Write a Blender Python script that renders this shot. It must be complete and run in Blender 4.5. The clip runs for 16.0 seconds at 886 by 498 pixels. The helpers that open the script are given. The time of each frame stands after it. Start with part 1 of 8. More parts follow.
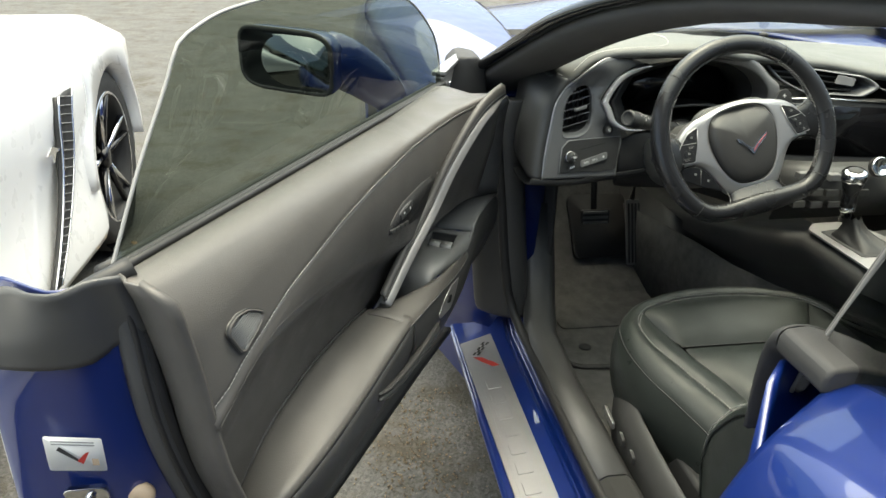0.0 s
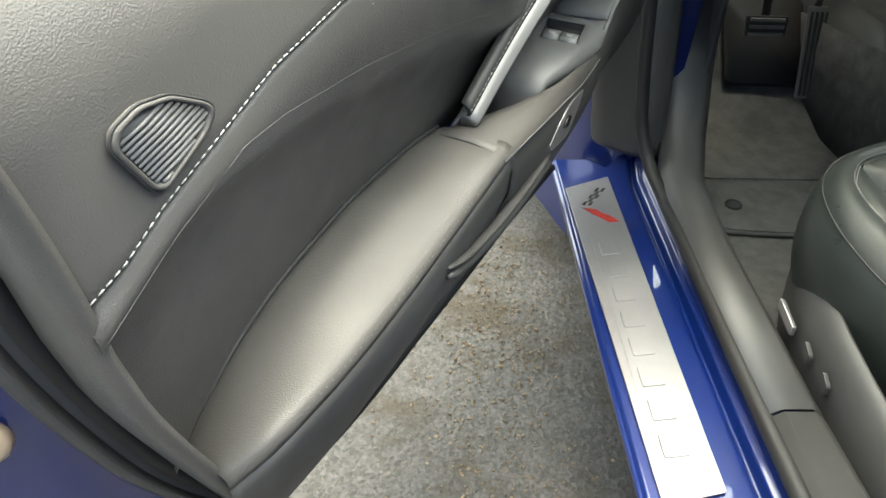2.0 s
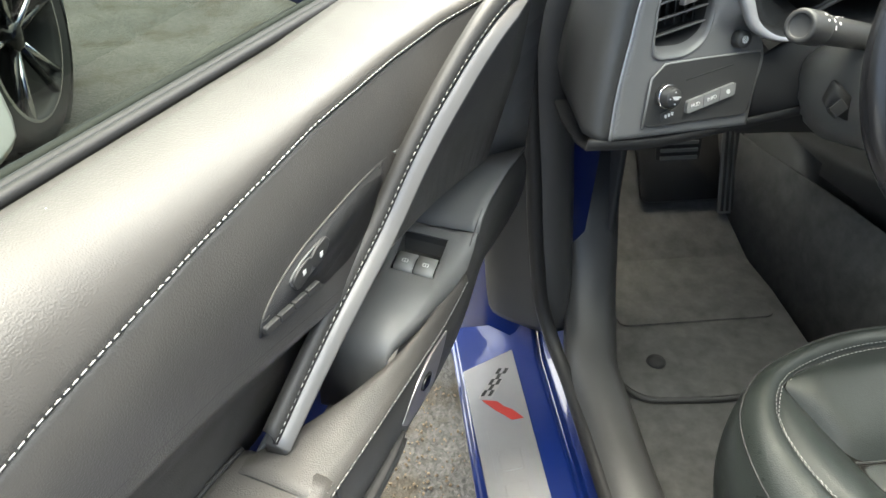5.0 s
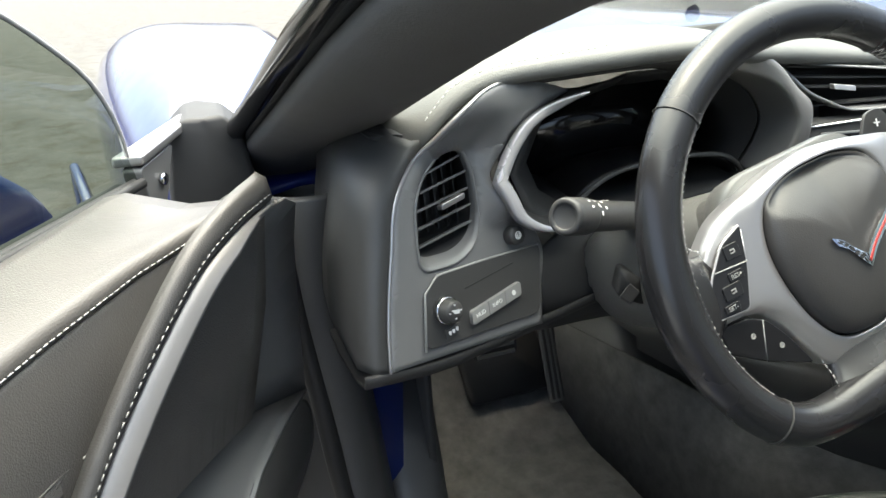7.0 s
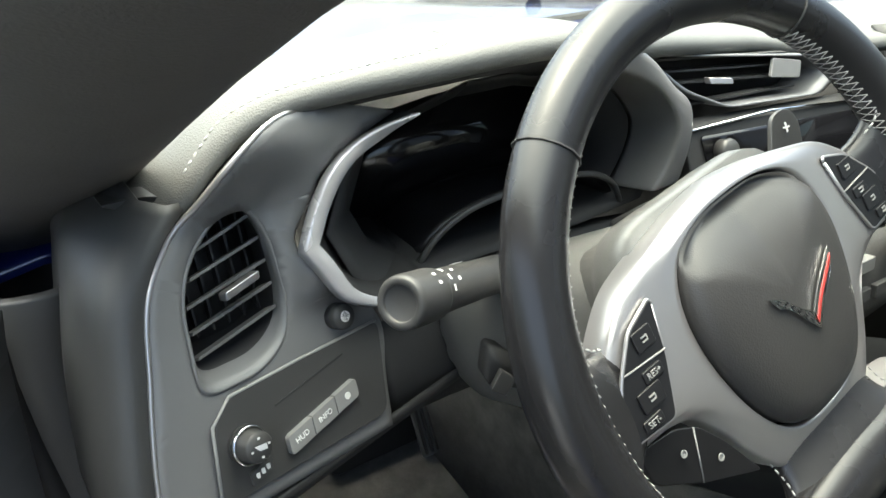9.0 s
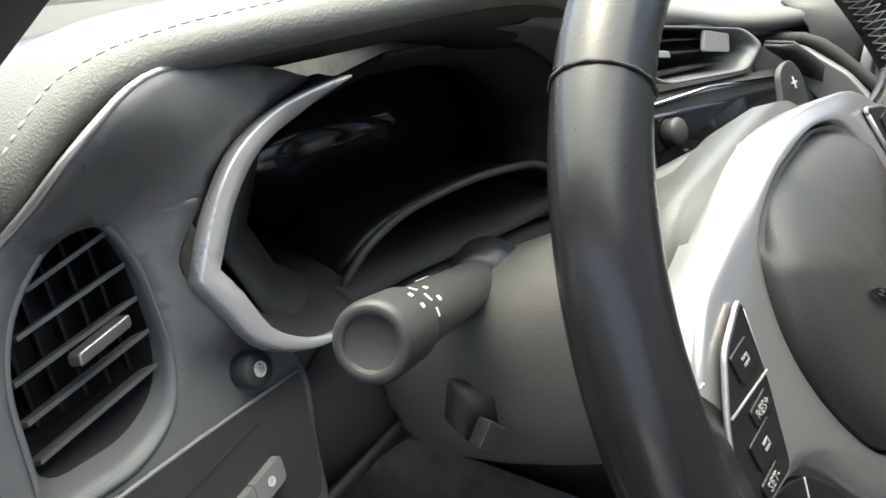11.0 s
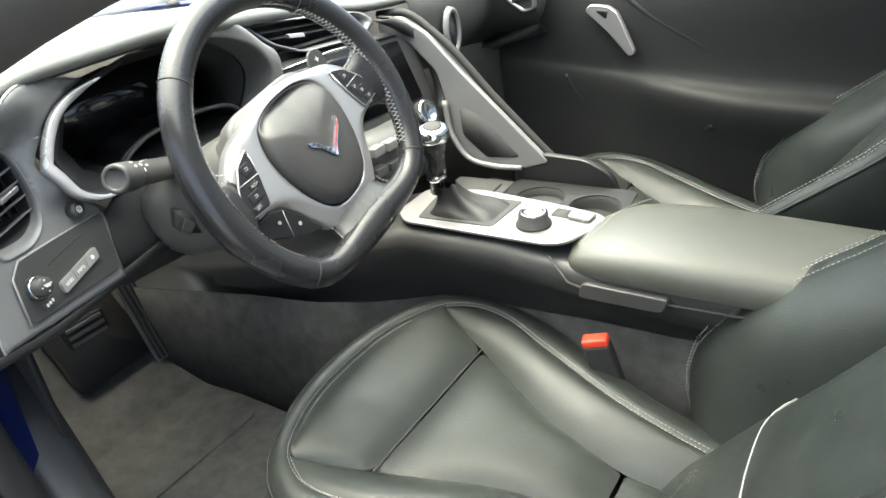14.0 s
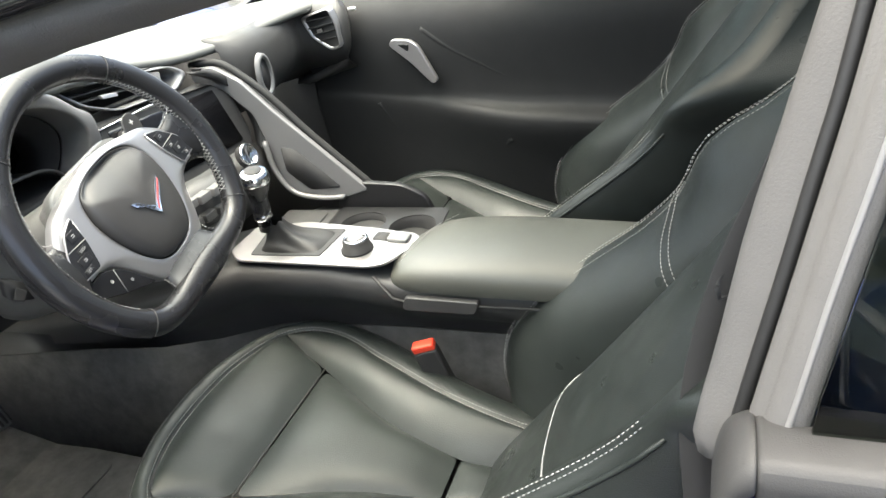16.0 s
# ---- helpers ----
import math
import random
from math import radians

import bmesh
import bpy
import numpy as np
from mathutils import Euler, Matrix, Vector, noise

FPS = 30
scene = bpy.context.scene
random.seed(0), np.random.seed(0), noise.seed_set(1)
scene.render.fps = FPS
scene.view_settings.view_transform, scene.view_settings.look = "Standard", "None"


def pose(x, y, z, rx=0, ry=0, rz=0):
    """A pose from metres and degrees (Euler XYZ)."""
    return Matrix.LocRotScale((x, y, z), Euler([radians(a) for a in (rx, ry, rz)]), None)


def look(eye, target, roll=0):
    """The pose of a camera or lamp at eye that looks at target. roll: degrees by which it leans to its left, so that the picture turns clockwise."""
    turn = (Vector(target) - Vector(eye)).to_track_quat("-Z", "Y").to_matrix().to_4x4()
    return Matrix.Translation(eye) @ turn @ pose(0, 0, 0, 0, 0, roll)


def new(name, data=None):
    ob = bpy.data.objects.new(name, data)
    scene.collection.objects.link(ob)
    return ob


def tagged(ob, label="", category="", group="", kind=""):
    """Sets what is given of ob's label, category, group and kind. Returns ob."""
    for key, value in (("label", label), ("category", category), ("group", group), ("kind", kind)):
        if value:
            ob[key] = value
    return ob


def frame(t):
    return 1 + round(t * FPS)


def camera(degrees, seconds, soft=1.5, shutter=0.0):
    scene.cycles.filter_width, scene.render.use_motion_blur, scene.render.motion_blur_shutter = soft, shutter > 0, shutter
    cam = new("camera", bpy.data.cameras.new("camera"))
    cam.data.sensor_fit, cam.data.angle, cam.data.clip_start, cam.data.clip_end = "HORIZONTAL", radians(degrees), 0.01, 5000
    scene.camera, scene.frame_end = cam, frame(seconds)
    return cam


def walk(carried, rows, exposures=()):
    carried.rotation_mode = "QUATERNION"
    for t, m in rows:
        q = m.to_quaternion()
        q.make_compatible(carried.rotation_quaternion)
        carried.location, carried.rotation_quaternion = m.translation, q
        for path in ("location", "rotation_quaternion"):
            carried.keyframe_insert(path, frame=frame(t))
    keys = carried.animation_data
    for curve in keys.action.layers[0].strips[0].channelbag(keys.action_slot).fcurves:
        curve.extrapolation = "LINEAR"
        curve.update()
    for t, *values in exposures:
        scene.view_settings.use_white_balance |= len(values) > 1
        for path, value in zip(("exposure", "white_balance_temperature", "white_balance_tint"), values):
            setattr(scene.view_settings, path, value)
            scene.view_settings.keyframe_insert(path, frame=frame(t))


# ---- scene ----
cam = camera(61.3, 16.0)
PATH = [
    (0, (-0.285, -0.025, 1.268), (0.011, 1.769, 0.437), 1.4),
    (0.5, (-0.281, 0.129, 1.223), (-0.053, 1.874, 0.273), 1.7),
    (0.8, (-0.281, 0.218, 1.173), (-0.076, 1.871, 0.066), 2.2),
    (1, (-0.275, 0.265, 1.131), (-0.11, 1.861, -0.063), 2.7),
    (1.5, (-0.267, 0.325, 1.075), (-0.165, 1.907, -0.144), 2.8),
    (2, (-0.255, 0.38, 1.03), (-0.176, 1.961, -0.193), 2.5),
    (2.5, (-0.266, 0.491, 0.947), (-0.188, 2.063, -0.286), 2.7),
    (3, (-0.242, 0.57, 0.971), (-0.166, 2.15, -0.253), 2.7),
    (3.2, (-0.233, 0.593, 0.989), (-0.159, 2.18, -0.227), 2.6),
    (5.3, (-0.106, 0.668, 1.166), (0.103, 2.289, 0.014), -0.1),
    (5.5, (-0.107, 0.662, 1.175), (0.126, 2.314, 0.073), -0.4),
    (6, (-0.093, 0.674, 1.154), (0.23, 2.453, 0.299), -1.1),
    (6.5, (-0.047, 0.762, 1.112), (0.457, 2.553, 0.38), -2.1),
    (7, (-0.006, 0.791, 1.112), (0.625, 2.547, 0.389), -3.3),
    (7.5, (0.016, 0.818, 1.114), (0.73, 2.541, 0.393), -3.7),
    (8, (0.071, 0.852, 1.098), (0.863, 2.542, 0.38), -4.3),
    (8.5, (0.084, 0.911, 1.095), (1.02, 2.524, 0.372), -4.4),
    (8.7, (0.1, 0.931, 1.094), (1.027, 2.544, 0.361), -5.0),
    (10.8, (0.137, 1.118, 1.038), (1.437, 2.448, 0.302), -6.5),
    (11, (0.139, 1.1, 1.036), (1.415, 2.469, 0.331), -5.4),
    (11.5, (0.118, 1.008, 1.054), (1.386, 2.364, 0.309), -6.0),
    (12, (0.066, 0.894, 1.068), (1.332, 2.25, 0.32), -5.9),
    (12.5, (0.004, 0.803, 1.115), (1.267, 2.156, 0.358), -5.8),
    (13, (-0.047, 0.716, 1.134), (1.238, 2.027, 0.34), -6.3),
    (13.5, (-0.088, 0.666, 1.155), (1.268, 1.863, 0.303), -7.1),
    (14, (-0.124, 0.615, 1.156), (1.325, 1.647, 0.243), -7.7),
    (14.5, (-0.166, 0.588, 1.184), (1.346, 1.499, 0.245), -8.3),
    (15, (-0.19, 0.562, 1.2), (1.364, 1.384, 0.245), -8.6),
    (15.5, (-0.195, 0.535, 1.219), (1.389, 1.287, 0.256), -8.9),
    (16, (-0.183, 0.527, 1.218), (1.444, 1.219, 0.283), -9.0),
]


# ---- light ----
EXPOSURES = [(0.0, 1.78, 7000, -4), (1.0, 2.35, 6800, -4), (1.5, 2.5, 6750, -4), (2.5, 2.57, 6750, -4), (5.5, 2.72, 6700, -1), (6.0, 2.53, 6700, -1), (7.0, 2.48, 6700, 0), (8.5, 2.53, 6700, -3), (11.0, 2.26, 6750, 2), (12.0, 2.52, 6750, 0), (13.0, 2.86, 6750, -1), (15.0, 3.08, 6720, 2), (15.5, 3.08, 6720, 4), (16.0, 2.80, 6720, 3)]
walk(cam, [(t, look(eye, target, roll)) for t, eye, target, roll in PATH], EXPOSURES)
world = bpy.data.worlds.new("sky")
world.use_nodes = True
scene.world = world
wn = world.node_tree
sky = wn.nodes.new("ShaderNodeTexSky")
sky.sky_type = "NISHITA"
sky.sun_disc = False
sky.sun_elevation, sky.sun_rotation = radians(80), radians(0)
sky.air_density, sky.dust_density, sky.ozone_density = 0.6, 6.0, 0.5
wn.links.new(sky.outputs["Color"], wn.nodes["Background"].inputs["Color"])
wn.nodes["Background"].inputs["Strength"].default_value = 0.15
sun = new("sun", bpy.data.lights.new("sun", "SUN"))
sun.data.energy, sun.data.angle, sun.data.color = 2.1, radians(110), (1.0, 0.97, 0.92)
sun.matrix_world = look((0, 1.76, 10.0), (0, 0, 0))

# ---- materials ----


def material(name, color, rough=0.5, metal=0.0, vary=0.12, scale=6.0, bump=0.0, bump_scale=400.0,
             coat=0.0, wear=0.0, pattern="noise", spec=0.5, random=0.0, specks=0.0):
    """A surface with cloudy variation, fine relief and, where asked, a clear coat."""
    m = bpy.data.materials.new(name)
    m.use_nodes = True
    nt = m.node_tree
    b = nt.nodes["Principled BSDF"]
    b.inputs["Metallic"].default_value = metal
    b.inputs["Coat Weight"].default_value = coat
    b.inputs["Coat Roughness"].default_value = 0.04
    b.inputs["Specular IOR Level"].default_value = spec
    co = nt.nodes.new("ShaderNodeTexCoord")
    n1 = nt.nodes.new("ShaderNodeTexNoise")
    n1.inputs["Scale"].default_value = scale
    n1.inputs["Detail"].default_value = 6
    n1.inputs["Roughness"].default_value = 0.65
    nt.links.new(co.outputs["Object"], n1.inputs["Vector"])
    ramp = nt.nodes.new("ShaderNodeMapRange")
    ramp.inputs["From Min"].default_value, ramp.inputs["From Max"].default_value = 0.3, 0.7
    ramp.inputs["To Min"].default_value, ramp.inputs["To Max"].default_value = 1 - vary, 1 + vary
    nt.links.new(n1.outputs["Fac"], ramp.inputs["Value"])
    mul = nt.nodes.new("ShaderNodeVectorMath")
    mul.operation = "SCALE"
    mul.inputs[0].default_value = color
    nt.links.new(ramp.outputs["Result"], mul.inputs["Scale"])
    last = mul.outputs["Vector"]
    if random:
        info = nt.nodes.new("ShaderNodeObjectInfo")
        r2 = nt.nodes.new("ShaderNodeMapRange")
        r2.inputs["To Min"].default_value, r2.inputs["To Max"].default_value = 1 - random, 1 + random
        nt.links.new(info.outputs["Random"], r2.inputs["Value"])
        m2 = nt.nodes.new("ShaderNodeVectorMath")
        m2.operation = "SCALE"
        nt.links.new(last, m2.inputs[0])
        nt.links.new(r2.outputs["Result"], m2.inputs["Scale"])
        last = m2.outputs["Vector"]
    if specks:
        v = nt.nodes.new("ShaderNodeTexVoronoi")
        v.inputs["Scale"].default_value = 75
        nt.links.new(co.outputs["Object"], v.inputs["Vector"])
        lim = nt.nodes.new("ShaderNodeMapRange")
        lim.inputs["From Min"].default_value, lim.inputs["From Max"].default_value = 0.045, 0.03
        nt.links.new(v.outputs["Distance"], lim.inputs["Value"])
        thin = nt.nodes.new("ShaderNodeMath")
        thin.operation = "GREATER_THAN"
        thin.inputs[1].default_value = 0.88
        nt.links.new(v.outputs["Color"], thin.inputs[0])
        both = nt.nodes.new("ShaderNodeMath")
        both.operation = "MULTIPLY"
        nt.links.new(lim.outputs["Result"], both.inputs[0])
        nt.links.new(thin.outputs["Value"], both.inputs[1])
        dust = nt.nodes.new("ShaderNodeMix")
        dust.data_type = "RGBA"
        nt.links.new(both.outputs["Value"], dust.inputs["Factor"])
        nt.links.new(last, dust.inputs["A"])
        dust.inputs["B"].default_value = (specks, specks * 0.97, specks * 0.9, 1)
        last = dust.outputs["Result"]
    nt.links.new(last, b.inputs["Base Color"])
    rr = nt.nodes.new("ShaderNodeMapRange")
    rr.inputs["From Min"].default_value, rr.inputs["From Max"].default_value = 0.3, 0.7
    rr.inputs["To Min"].default_value = max(0.02, rough - 0.05 - wear)
    rr.inputs["To Max"].default_value = min(1.0, rough + 0.05 + wear)
    n2 = nt.nodes.new("ShaderNodeTexNoise")
    n2.inputs["Scale"].default_value = scale * 2.7
    n2.inputs["Detail"].default_value = 5
    nt.links.new(co.outputs["Object"], n2.inputs["Vector"])
    nt.links.new(n2.outputs["Fac"], rr.inputs["Value"])
    nt.links.new(rr.outputs["Result"], b.inputs["Roughness"])
    if bump:
        if pattern == "leather":
            t = nt.nodes.new("ShaderNodeTexVoronoi")
            t.feature = "SMOOTH_F1"
            out = t.outputs["Distance"]
        elif pattern == "mesh":
            t = nt.nodes.new("ShaderNodeTexChecker")
            out = t.outputs["Fac"]
        else:
            t = nt.nodes.new("ShaderNodeTexNoise")
            t.inputs["Detail"].default_value = 8
            out = t.outputs["Fac"]
        t.inputs["Scale"].default_value = bump_scale
        nt.links.new(co.outputs["Object"], t.inputs["Vector"])
        bp = nt.nodes.new("ShaderNodeBump")
        bp.inputs["Strength"].default_value = bump
        bp.inputs["Distance"].default_value = 0.001
        nt.links.new(out, bp.inputs["Height"])
        if pattern == "leather":
            n3 = nt.nodes.new("ShaderNodeTexNoise")
            n3.inputs["Scale"].default_value = 28
            n3.inputs["Detail"].default_value = 4
            nt.links.new(co.outputs["Object"], n3.inputs["Vector"])
            b2 = nt.nodes.new("ShaderNodeBump")
            b2.inputs["Strength"].default_value = 0.10
            b2.inputs["Distance"].default_value = 0.003
            nt.links.new(n3.outputs["Fac"], b2.inputs["Height"])
            nt.links.new(b2.outputs["Normal"], bp.inputs["Normal"])
        nt.links.new(bp.outputs["Normal"], b.inputs["Normal"])
    return m


LEATHER = material("black_leather", (0.021, 0.025, 0.023), 0.39, bump=0.30, bump_scale=900, pattern="leather", vary=0.25, wear=0.08, spec=0.34)
WHEEL_LEATHER = material("wheel_leather", (0.015, 0.015, 0.016), 0.27, bump=0.04, bump_scale=1600, pattern="leather", vary=0.12, wear=0.03)
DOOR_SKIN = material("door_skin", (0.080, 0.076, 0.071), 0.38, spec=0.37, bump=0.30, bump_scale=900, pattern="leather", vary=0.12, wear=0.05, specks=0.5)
DASH_SKIN = material("dash_skin", (0.115, 0.117, 0.109), 0.55, bump=0.4, bump_scale=900, pattern="leather", vary=0.1)
PLASTIC = material("dark_plastic", (0.045, 0.045, 0.044), 0.45, bump=0.15, bump_scale=1500, vary=0.1)
# Paler than the dark plastic: windscreen light on the column put into colour.
SHROUD = material("lit_column_skin", (0.105, 0.105, 0.100), 0.36, bump=0.15, bump_scale=1100, pattern="leather", vary=0.1)
POD = material("satin_pod_plastic", (0.15, 0.15, 0.148), 0.38, bump=0.1, bump_scale=1500, vary=0.08)
PAINTED = material("satin_grey_plastic", (0.150, 0.150, 0.148), 0.33, bump=0.05, bump_scale=1500, vary=0.08)
SOFT_BLACK = material("matt_black_trim", (0.034, 0.034, 0.034), 0.6, spec=0.3, bump=0.2, bump_scale=900, vary=0.15)
MESH_BLACK = material("mesh_black_plastic", (0.02, 0.02, 0.02), 0.5, bump=0.8, bump_scale=500, pattern="mesh", vary=0.1)
GLOSS_BLACK = material("gloss_black", (0.008, 0.008, 0.009), 0.1, vary=0.05)
SEAL_GREY = material("seal_rubber", (0.040, 0.041, 0.043), 0.55, bump=0.15, bump_scale=300, vary=0.15)
RUBBER = material("rubber", (0.012, 0.012, 0.012), 0.55, bump=0.2, bump_scale=300, vary=0.2)
# Greyer than black carpet: lens haze over the footwell put into the colour.
CARPET = material("carpet", (0.086, 0.085, 0.081), 0.95, bump=1.0, bump_scale=700, vary=0.3, scale=30)
PAD_BLACK = material("switch_pad_black", (0.009, 0.009, 0.010), 0.4, vary=0.05)
BOOT = material("boot_leather", (0.010, 0.010, 0.010), 0.55, bump=0.3, bump_scale=700, pattern="leather", vary=0.2)
AIRBAG = material("airbag_skin", (0.036, 0.035, 0.034), 0.42, bump=0.12, bump_scale=1100, pattern="leather", vary=0.1)
SWEEP = material("satin_grey_sweep", (0.20, 0.197, 0.194), 0.36, metal=0.3, vary=0.06)
BEZEL = material("bright_satin_bezel", (0.60, 0.59, 0.60), 0.25, metal=0.5, vary=0.05)
KEY_GREY = material("dash_key_grey", (0.21, 0.21, 0.205), 0.4, vary=0.05)
SILVER = material("satin_silver", (0.45, 0.44, 0.435), 0.32, metal=0.8, vary=0.05)
# Low reflectance stands in for a dark car interior mirrored in the glass.
MIRROR = material("dark_reflection_mirror", (0.26, 0.28, 0.29), 0.03, metal=1.0, vary=0.02)
CHROME = material("chrome", (0.75, 0.75, 0.76), 0.1, metal=1.0, vary=0.03)
BRUSHED = material("brushed_steel", (0.38, 0.38, 0.39), 0.42, metal=0.75, vary=0.08, bump=0.1, bump_scale=300)
BLUE = material("blue_paint", (0.001, 0.014, 0.118), 0.36, metal=0.2, coat=1.0, vary=0.06)
BLUE.node_tree.nodes["Principled BSDF"].inputs["Coat IOR"].default_value = 1.6
WHITE = material("white_paint", (0.86, 0.86, 0.86), 0.3, coat=1.0, vary=0.0)
TITAN = material("titanium_grey", (0.17, 0.17, 0.17), 0.36, metal=0.3, vary=0.05)
THREAD = material("pale_thread", (0.36, 0.355, 0.34), 0.7, vary=0.1)
PALE_THREAD = material("bright_thread", (0.62, 0.61, 0.58), 0.7, vary=0.1)
GREY_THREAD = material("grey_thread", (0.26, 0.26, 0.25), 0.7, vary=0.1)
PRINT = material("white_print", (0.75, 0.75, 0.73), 0.5, vary=0.03)
RED = material("red_enamel", (0.34, 0.035, 0.03), 0.35, vary=0.06)
RED_BUCKLE = material("red_plastic", (0.75, 0.06, 0.03), 0.4, vary=0.05)
GREY_KEY = material("pale_grey_key", (0.26, 0.26, 0.25), 0.4, vary=0.05)
LID_SKIN = material("lid_leather", (0.072, 0.074, 0.064), 0.4, bump=0.25, bump_scale=900, pattern="leather", vary=0.1)
# Far darker than DOOR_SKIN: shade over the passenger door put into its colour.
DARK_SKIN = material("dark_shaded_skin", (0.019, 0.0195, 0.0195), 0.62, bump=0.3, bump_scale=800, pattern="leather", vary=0.12, spec=0.25)
BORDER_SKIN = material("border_leather", (0.045, 0.044, 0.042), 0.48, bump=0.25, bump_scale=900, pattern="leather", vary=0.12)
LINER = material("headliner", (0.088, 0.086, 0.084), 0.85, bump=0.4, bump_scale=600, vary=0.1)
TYRE = material("tyre", (0.02, 0.02, 0.02), 0.7, bump=0.3, bump_scale=120, vary=0.2)
BEIGE = material("beige_plastic", (0.36, 0.28, 0.2), 0.5, vary=0.1)


def glass_material(name, tint, rough=0.0):
    """Thin tinted pane: a mirror-like share at grazing angles over a clear tinted one."""
    m = bpy.data.materials.new(name)
    m.use_nodes = True
    nt = m.node_tree
    nt.nodes.remove(nt.nodes["Principled BSDF"])
    lw = nt.nodes.new("ShaderNodeLayerWeight")
    lw.inputs["Blend"].default_value = 0.5
    pw = nt.nodes.new("ShaderNodeMath")
    pw.operation = "POWER"
    pw.inputs[1].default_value = 5.0
    nt.links.new(lw.outputs["Facing"], pw.inputs[0])
    fres = nt.nodes.new("ShaderNodeMapRange")
    fres.inputs["To Min"].default_value, fres.inputs["To Max"].default_value = 0.05, 0.9
    nt.links.new(pw.outputs["Value"], fres.inputs["Value"])
    gl = nt.nodes.new("ShaderNodeBsdfGlossy")
    gl.inputs["Roughness"].default_value = rough
    tr = nt.nodes.new("ShaderNodeBsdfTransparent")
    tr.inputs["Color"].default_value = (*tint, 1)
    mix = nt.nodes.new("ShaderNodeMixShader")
    nt.links.new(fres.outputs["Result"], mix.inputs["Fac"])
    nt.links.new(tr.outputs["BSDF"], mix.inputs[1])
    nt.links.new(gl.outputs["BSDF"], mix.inputs[2])
    nt.links.new(mix.outputs["Shader"], nt.nodes["Material Output"].inputs["Surface"])
    return m


GLASS = glass_material("tinted_glass", (0.28, 0.32, 0.28))
ROOF = glass_material("unseen_roof_tint", (0.21, 0.214, 0.21))
CLEAR = glass_material("windscreen_glass", (0.86, 0.90, 0.88))


def asphalt_material():
    m = material("asphalt", (0.066, 0.064, 0.060), 0.85, bump=1.0, bump_scale=90, vary=0.25, scale=3.0)
    nt = m.node_tree
    b = nt.nodes["Principled BSDF"]
    for n in nt.nodes:
        if n.type == "BUMP":
            n.inputs["Distance"].default_value = 0.008
    co = nt.nodes.new("ShaderNodeTexCoord")
    v = nt.nodes.new("ShaderNodeTexVoronoi")
    v.inputs["Scale"].default_value = 160
    nt.links.new(co.outputs["Object"], v.inputs["Vector"])
    mix = nt.nodes.new("ShaderNodeMix")
    mix.data_type = "RGBA"
    mix.blend_type = "MULTIPLY"
    mix.inputs["Factor"].default_value = 0.55
    src = b.inputs["Base Color"].links[0].from_socket
    nt.links.new(src, mix.inputs["A"])
    sep = nt.nodes.new("ShaderNodeMapRange")
    sep.inputs["To Min"].default_value, sep.inputs["To Max"].default_value = 0.2, 2.0
    nt.links.new(v.outputs["Color"], sep.inputs["Value"])
    nt.links.new(sep.outputs["Result"], mix.inputs["B"])
    nt.links.new(mix.outputs["Result"], b.inputs["Base Color"])
    return m


ASPHALT = asphalt_material()


def add_moss(m):
    """Brown earthy drift over the asphalt, in uneven patches."""
    nt = m.node_tree
    b = nt.nodes["Principled BSDF"]
    src = b.inputs["Base Color"].links[0].from_socket
    co = nt.nodes.new("ShaderNodeTexCoord")
    n = nt.nodes.new("ShaderNodeTexNoise")
    n.inputs["Scale"].default_value, n.inputs["Detail"].default_value = 4.5, 9
    n.inputs["Roughness"].default_value = 0.75
    nt.links.new(co.outputs["Object"], n.inputs["Vector"])
    r = nt.nodes.new("ShaderNodeMapRange")
    r.inputs["From Min"].default_value, r.inputs["From Max"].default_value = 0.50, 0.62
    nt.links.new(n.outputs["Fac"], r.inputs["Value"])
    mix = nt.nodes.new("ShaderNodeMix")
    mix.data_type = "RGBA"
    nt.links.new(r.outputs["Result"], mix.inputs["Factor"])
    nt.links.new(src, mix.inputs["A"])
    mix.inputs["B"].default_value = (0.042, 0.035, 0.024, 1)
    nt.links.new(mix.outputs["Result"], b.inputs["Base Color"])


add_moss(ASPHALT)
GRIT = material("brown_grit", (0.13, 0.10, 0.065), 0.95, vary=0.4, scale=40, bump=0.6, bump_scale=200, random=0.4)

# ---- builders ----


def thing(name, label, category, group="", kind="", at=(0, 0, 0)):
    ob = new(name)
    ob.location = at
    ob.empty_display_size = 0.05
    bpy.context.view_layer.update()
    return tagged(ob, label, category, group, kind)


def part(name, bm, mat, parent=None, label="", smooth=True, sub=0, solid=0.0, bevel=0.0):
    """Links a bmesh as one mesh object under a thing or a part."""
    me = bpy.data.meshes.new(name)
    bmesh.ops.recalc_face_normals(bm, faces=bm.faces[:])
    bm.to_mesh(me)
    bm.free()
    me.materials.append(mat)
    if smooth:
        me.polygons.foreach_set("use_smooth", [True] * len(me.polygons))
    ob = new(name, me)
    if parent is not None:
        ob.parent = parent
        if parent.parent is None:
            ob.matrix_parent_inverse = parent.matrix_basis.inverted()
    if solid:
        s = ob.modifiers.new("thickness", "SOLIDIFY")
        s.thickness, s.offset = solid, 0.0
    if bevel:
        s = ob.modifiers.new("edge", "BEVEL")
        s.width, s.segments, s.limit_method, s.angle_limit = bevel, 3, "ANGLE", radians(35)
        me.polygons.foreach_set("use_smooth", [True] * len(me.polygons))
        w = ob.modifiers.new("normals", "WEIGHTED_NORMAL")
    if sub:
        s = ob.modifiers.new("smooth", "SUBSURF")
        s.levels = s.render_levels = sub
    if label:
        tagged(ob, label)
    return ob


